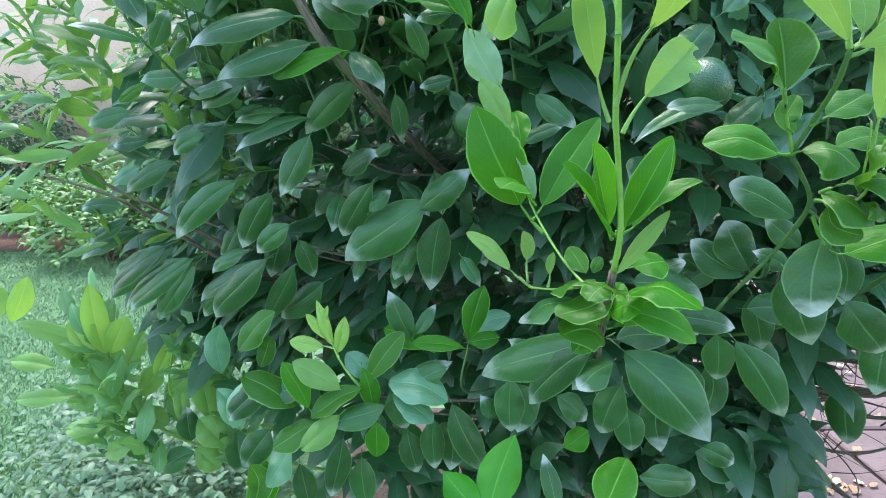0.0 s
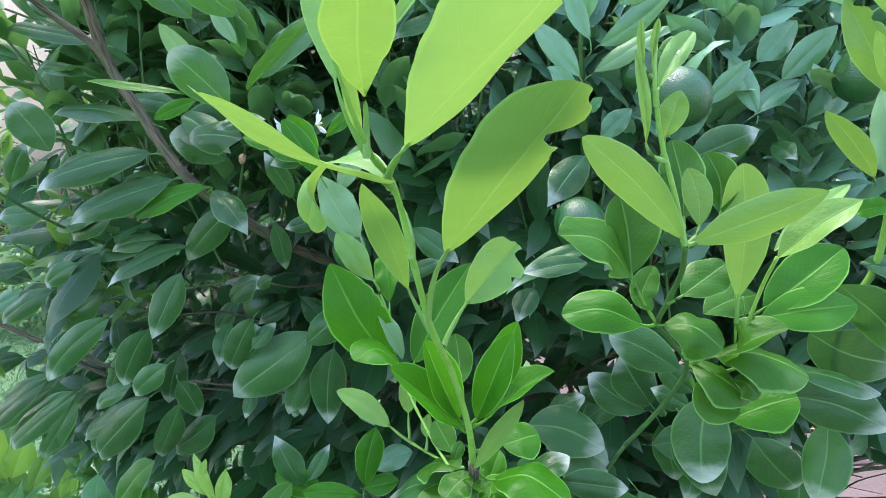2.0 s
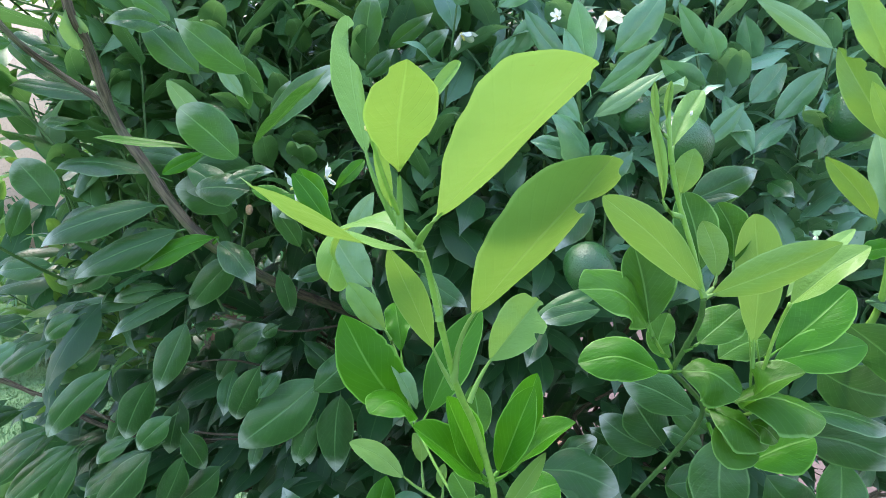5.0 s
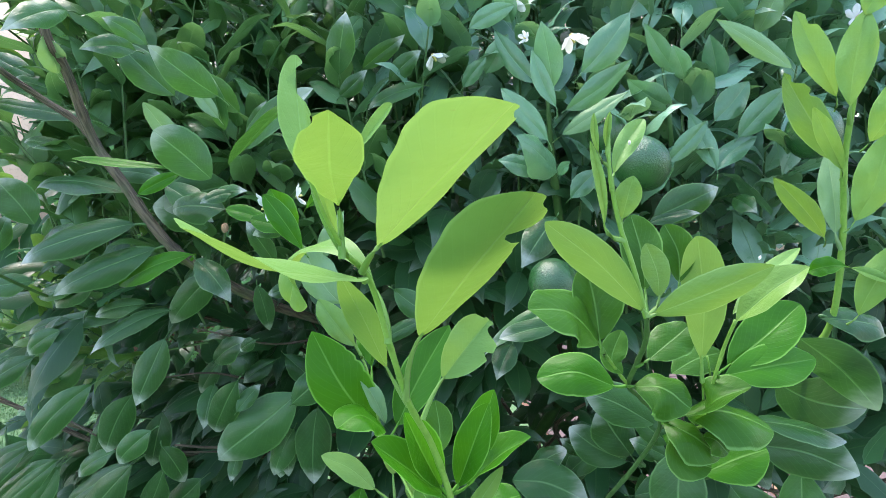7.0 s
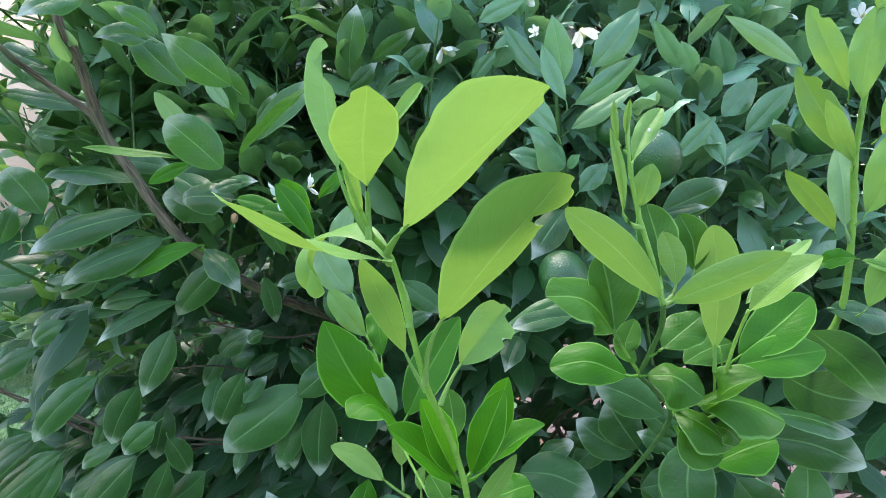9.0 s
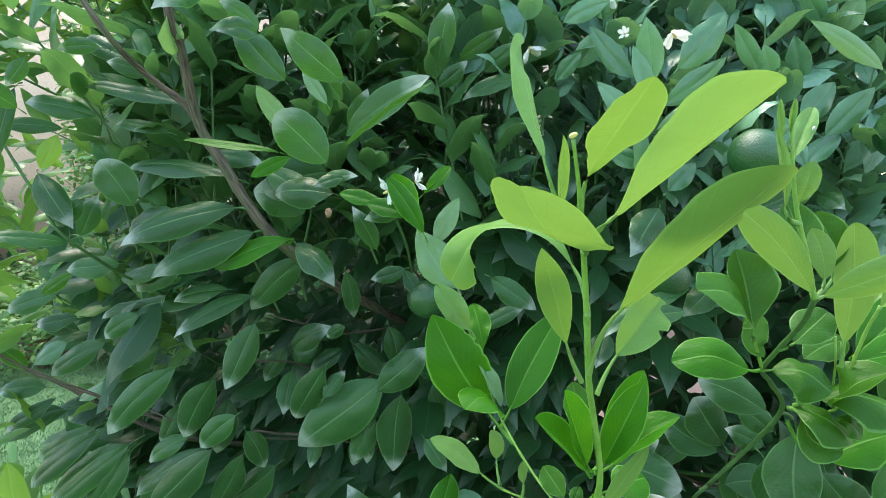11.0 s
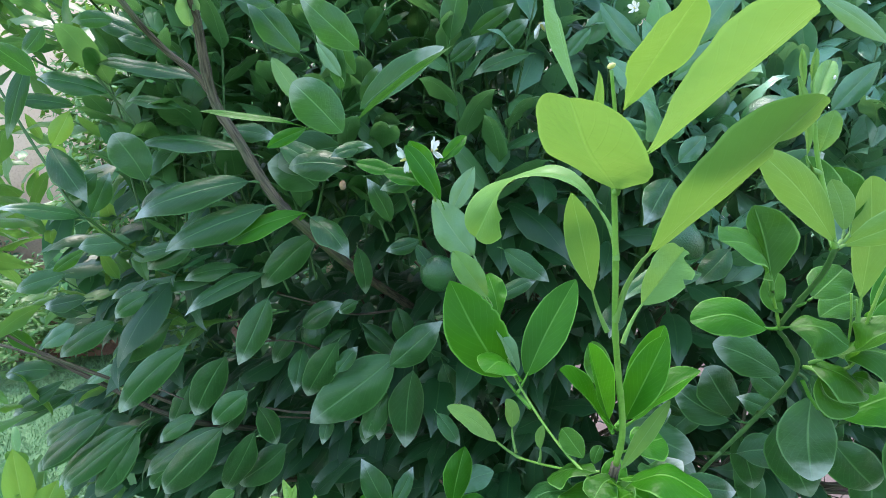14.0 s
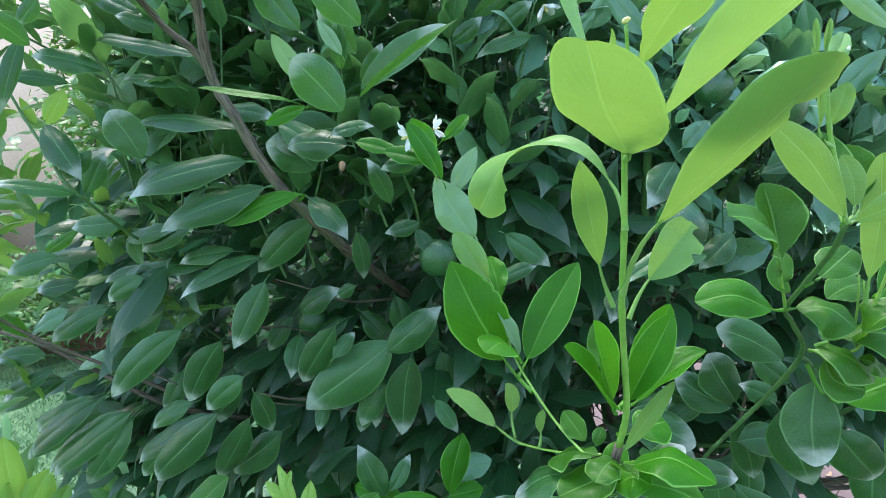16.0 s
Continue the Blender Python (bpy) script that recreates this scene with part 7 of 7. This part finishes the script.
for _ in range(90):
    x, z = rng.uniform(-0.42, 0.2), rng.uniform(0.76, 1.12)
    y = 0.585 + 0.62 * (1 - max(0.03, 1 - min(1.0, abs((x - 0.27) / 0.78)) ** 3) ** 0.333) + rng.uniform(0.0, 0.12)
    way = Vector((rng.uniform(-1.0, -0.2), rng.uniform(-0.6, 0.0), rng.uniform(-0.5, 0.1))).normalized()
    drape.twig(Vector((x + 0.05, y, z)), way, rng.uniform(0.04, 0.08), rng.randint(5, 8), 0.068, 0.9, 0.5, 0.8, 0.6, (0.28, 0.36))
sprays = Mass()
for _ in range(122):
    x, z = rng.uniform(-0.62, -0.2), rng.uniform(0.86, 1.4)
    y = 0.52 + 0.5 * max(0.0, -0.3 - x) + rng.uniform(0.0, 0.25)
    if x < -0.27 and z < 1.18 and rng.random() < 0.5:
        continue
    way = Vector((rng.uniform(-1.0, 0.0), rng.uniform(-0.5, 0.3), rng.uniform(-0.1, 0.8))).normalized()
    sprays.twig(Vector((x + 0.05, y, z)), way, 0.09, rng.randint(6, 9), 0.05, 0.7, 0.6, 0.7, 0.3, (0.25, 0.34))
    if x > -0.36:
        uprights.append((Vector((x + 0.05, y, z)), way, 0.09))
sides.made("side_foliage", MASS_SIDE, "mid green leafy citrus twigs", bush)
sprays.made("outer_foliage", MASS_LIT_SPRAY, "loose citrus sprays, light green as if brightly lit", bush)
tips = Mass()
for _ in range(26):
    p = Vector((rng.uniform(-0.5, -0.24), rng.uniform(0.68, 0.8), rng.uniform(0.52, 0.72)))
    tips.twig(p, Vector((rng.uniform(-0.6, 0.3), rng.uniform(-0.5, 0.2), 1.0)).normalized(), rng.uniform(0.05, 0.09), rng.randint(5, 7), 0.05, 0.5, 0.7, 0.7, 0.0, (0.34, 0.44))
tips.made("young_foliage", MASS_PALE, "pale green young citrus leaves", bush)
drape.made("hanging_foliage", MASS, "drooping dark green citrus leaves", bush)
crown.made("upper_foliage", MASS_SKYLIT, "upright leafy green citrus twigs", bush)
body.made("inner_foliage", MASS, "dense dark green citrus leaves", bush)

verts, faces = [], []
for base, way, reach in uprights:
    u = way.orthogonal().normalized()
    v = way.cross(u)
    for k, r in ((-0.05, 0.0012), (reach * 0.5, 0.001), (reach * 1.02, 0.0005)):
        verts.extend(tuple(base + way * k + r * (math.cos(q * 1.2566) * u + math.sin(q * 1.2566) * v)) for q in range(5))
    n = len(verts) - 15
    faces.extend((n + g * 5 + q, n + g * 5 + (q + 1) % 5, n + g * 5 + 5 + (q + 1) % 5, n + g * 5 + 5 + q) for g in (0, 1) for q in range(5))
me = bpy.data.meshes.new("green_twig_mass")
me.from_pydata(verts, [], faces)
me.materials.append(DARK_STEM)
tagged(new("green_twig_mass", me), "thin green upright twigs", kind="stuff").parent = bush
twigs = bmesh.new()
for _ in range(150):
    x, y, z = rng.uniform(-0.4, 0.95), rng.uniform(0.55, 1.3), rng.uniform(0.55, 1.5)
    if inside(x, y, z) > 0.9:
        continue
    a = Vector((0.24, 0.9, 0.6)).lerp(Vector((x, y, z)), rng.uniform(0.3, 0.6))
    b = Vector((x, y, z))
    mid = a.lerp(b, 0.5) + Vector((rng.uniform(-0.05, 0.05), rng.uniform(-0.05, 0.05), rng.uniform(-0.05, 0.02)))
    line = bezier([a, mid, b], 4)
    t = tube(line, [0.004 - 0.0028 * i / (len(line) - 1) for i in range(len(line))], 5)
    me = bpy.data.meshes.new("t")
    t.to_mesh(me)
    t.free()
    twigs.from_mesh(me)
    bpy.data.meshes.remove(me)
tagged(part("twig_mass", twigs, BARK, bush, "thin brown twigs"), kind="stuff")
thicket = bmesh.new()
for _ in range(120):
    a = Vector((rng.uniform(0.4, 0.68), rng.uniform(0.78, 1.02), rng.uniform(0.46, 0.66)))
    way = Vector((rng.uniform(-0.3, 1.0), rng.uniform(-0.7, 0.4), rng.uniform(-0.6, 0.8))).normalized() * rng.uniform(0.05, 0.13)
    bow = Vector((rng.uniform(-0.02, 0.02), rng.uniform(-0.02, 0.02), rng.uniform(-0.02, 0.02)))
    line = bezier([a, a + way * 0.5 + bow, a + way], 3)
    r = rng.uniform(0.0007, 0.0017)
    t = tube(line, [r * (1 - 0.6 * i / (len(line) - 1)) for i in range(len(line))], 5)
    me = bpy.data.meshes.new("t")
    t.to_mesh(me)
    t.free()
    thicket.from_mesh(me)
    bpy.data.meshes.remove(me)
tagged(part("twig_mass", thicket, BARK, bush, "bare brown twigs under the leaves"), kind="stuff")


# ---- garden behind: shrubs, ground cover, grass ----
def shrub(at, wide, high, seed, count, size, material, label):
    """A far garden shrub: short stems and a crown of joined leaves."""
    ob = tagged(new("shrub"), label, "shrub", group="shrubs before the wall")
    ob.location = at
    r = random.Random(seed)
    for q in range(4):
        a = q * 1.57 + r.random()
        stem("stem", [(0, 0, -0.02), (0.1 * wide * math.cos(a), 0.1 * wide * math.sin(a), high * 0.3), (0.3 * wide * math.cos(a), 0.3 * wide * math.sin(a), high * 0.65)], 0.02, 0.006, BARK, ob, "", 3, 6)
    m = Mass()
    while count > 0:
        p = Vector((r.uniform(-1, 1), r.uniform(-1, 1), r.uniform(0.05, 1)))
        k = Vector((p.x, p.y, (p.z - 0.5) * 1.7)).length + 0.3 * noise.noise(p * 3 + Vector((seed, 0, 0)))
        if k > 0.9:
            continue
        count -= 1
        way = (p + Vector((0, 0, 0.2)) + 0.6 * Vector((r.uniform(-1, 1), r.uniform(-1, 1), r.uniform(-0.5, 1)))).normalized()
        m.twig(Vector((p.x * wide / 2, p.y * wide / 2, p.z * high)), way, size * 2.2, 6, size, 0.7)
    m.made("crown", material, "", ob)
    return ob


shrub((-2.6, 5.1, 0.09), 1.5, 0.6, 3, 420, 0.07, MASS_LIGHT, "light green garden shrub before a wall")
shrub((-4.2, 5.4, 0.09), 1.8, 1.25, 5, 520, 0.08, MASS, "dark green garden shrub before a wall")
shrub((-1.2, 5.2, 0.0), 1.6, 1.7, 8, 700, 0.08, MASS_LIGHT, "light green garden shrub before a wall")
shrub((0.6, 5.0, 0.0), 2.0, 2.6, 9, 520, 0.08, MASS, "tall dark green garden shrub")
shrub((2.6, 4.9, 0.0), 2.2, 2.8, 11, 560, 0.08, MASS, "tall dark green garden shrub")
shrub((4.8, 4.6, 0.0), 2.4, 2.8, 12, 500, 0.08, MASS, "tall dark green garden shrub")

shrub((-1.35, 4.0, 0.0), 1.25, 2.3, 21, 800, 0.08, MASS_LIGHT, "tall light green garden shrub")

shrub((-1.98, 4.65, 0.0), 0.8, 2.75, 25, 620, 0.075, MASS_LIGHT, "tall slender light green garden shrub")
shrub((-3.3, 4.9, 0.09), 1.2, 0.45, 22, 260, 0.07, MASS_LIGHT, "low light green shrub in a soil bed")
shrub((-4.5, 4.75, 0.09), 1.1, 0.55, 23, 300, 0.06, MASS, "low dark green shrub in a soil bed")
shrub((-2.5, 4.3, 0.0), 1.0, 0.55, 24, 330, 0.06, MASS_LIGHT, "low light green shrub beside the lawn")

cover = Mass()
for _ in range(700):
    x, y = rng.gauss(-0.7, 0.22), rng.gauss(1.45, 0.22)
    if x > -0.15 or y < 1.0:
        continue
    h = rng.uniform(0.04, 0.3)
    way = Vector((rng.uniform(-0.5, 0.5), rng.uniform(-0.6, 0.4), 1)).normalized()
    cover.twig(Vector((x, y, h * 0.4)), way, h, 8, 0.028, 0.8, 1.1)
tagged(cover.made("ground_cover", MASS_GREY, "grey green low plants with small leaves"), category="plants")

blades_v, blades_f = [], []
for _ in range(110000):
    u = rng.random() ** 1.5
    y = 0.7 + 3.9 * u
    x = rng.uniform(-0.95 * y - 0.6, -0.58)
    h, a, lean = rng.uniform(0.007, 0.021), rng.uniform(0, 6.28), rng.uniform(0.0, 0.025)
    w = 0.0008 + 0.0005 * y
    ca, sa = math.cos(a), math.sin(a)
    n = len(blades_v)
    blades_v += [(x - w * sa, y + w * ca, -0.002), (x + w * sa, y - w * ca, -0.002), (x + lean * 0.4 * ca + w * 0.7 * sa, y + lean * 0.4 * sa - w * 0.7 * ca, h * 0.6), (x + lean * ca, y + lean * sa, h)]
    blades_f += [(n, n + 1, n + 2), (n, n + 2, n + 3)]
me = bpy.data.meshes.new("grass")
me.from_pydata(blades_v, [], blades_f)
me.materials.append(GRASS)
tagged(new("grass", me), "short bright green lawn grass", "grass", kind="stuff")

# ---- dry leaves on the paving ----
dry_shapes = [leaf_mesh("dry_leaf", DRY if q % 3 else DRY_PALE, 8, 4, 0.4, 0.6 * (1 if q % 2 else -1), 0.5, 0.4, 0.8, (), q, 0.1, 0.0, 0.5) for q in range(6)]


def litter(x, y, size, seed):
    ob = tagged(new("dry_leaf", dry_shapes[seed % 6]), "curled dry fallen leaf on paving", "leaf", group="fallen leaves")
    r = random.Random(seed)
    ob.matrix_world = pose(x, y, 0.034 + 0.12 * size, r.uniform(-12, 12), r.uniform(-12, 12), r.uniform(0, 360)) @ Matrix.Diagonal((size * 0.5, size, size, 1))
    return ob


for q in range(46):
    litter(0.98 + rng.gauss(0, 0.09), 1.60 + rng.gauss(0, 0.10), rng.uniform(0.03, 0.055), q)
for q in range(14):
    litter(1.12 + rng.gauss(0, 0.03), 1.43 + rng.gauss(0, 0.03), rng.uniform(0.025, 0.045), 60 + q)
for q in range(60):
    litter(rng.uniform(0.55, 1.9), rng.uniform(1.35, 2.6), rng.uniform(0.03, 0.055), 90 + q)

# ---- paving slabs ----
slab_bm = bmesh.new()
box(slab_bm, -0.292, -0.292, -0.03, 0.292, 0.292, 0.0)
bmesh.ops.bevel(slab_bm, geom=[e for e in slab_bm.edges], offset=0.006, segments=1, affect="EDGES")
slab_me = bpy.data.meshes.new("slab")
slab_bm.to_mesh(slab_me)
slab_bm.free()
slab_me.materials.append(PAVING)
for i in range(2, 11):
    for j in range(11):
        ob = new("slab", slab_me)
        ob.parent = bed
        ob.location = (-0.27 + 0.6 * i, -2.16 + 0.6 * j, 0.031 + rng.uniform(-0.003, 0.003))
        ob.rotation_euler = (rng.uniform(-0.004, 0.004), rng.uniform(-0.004, 0.004), 0)
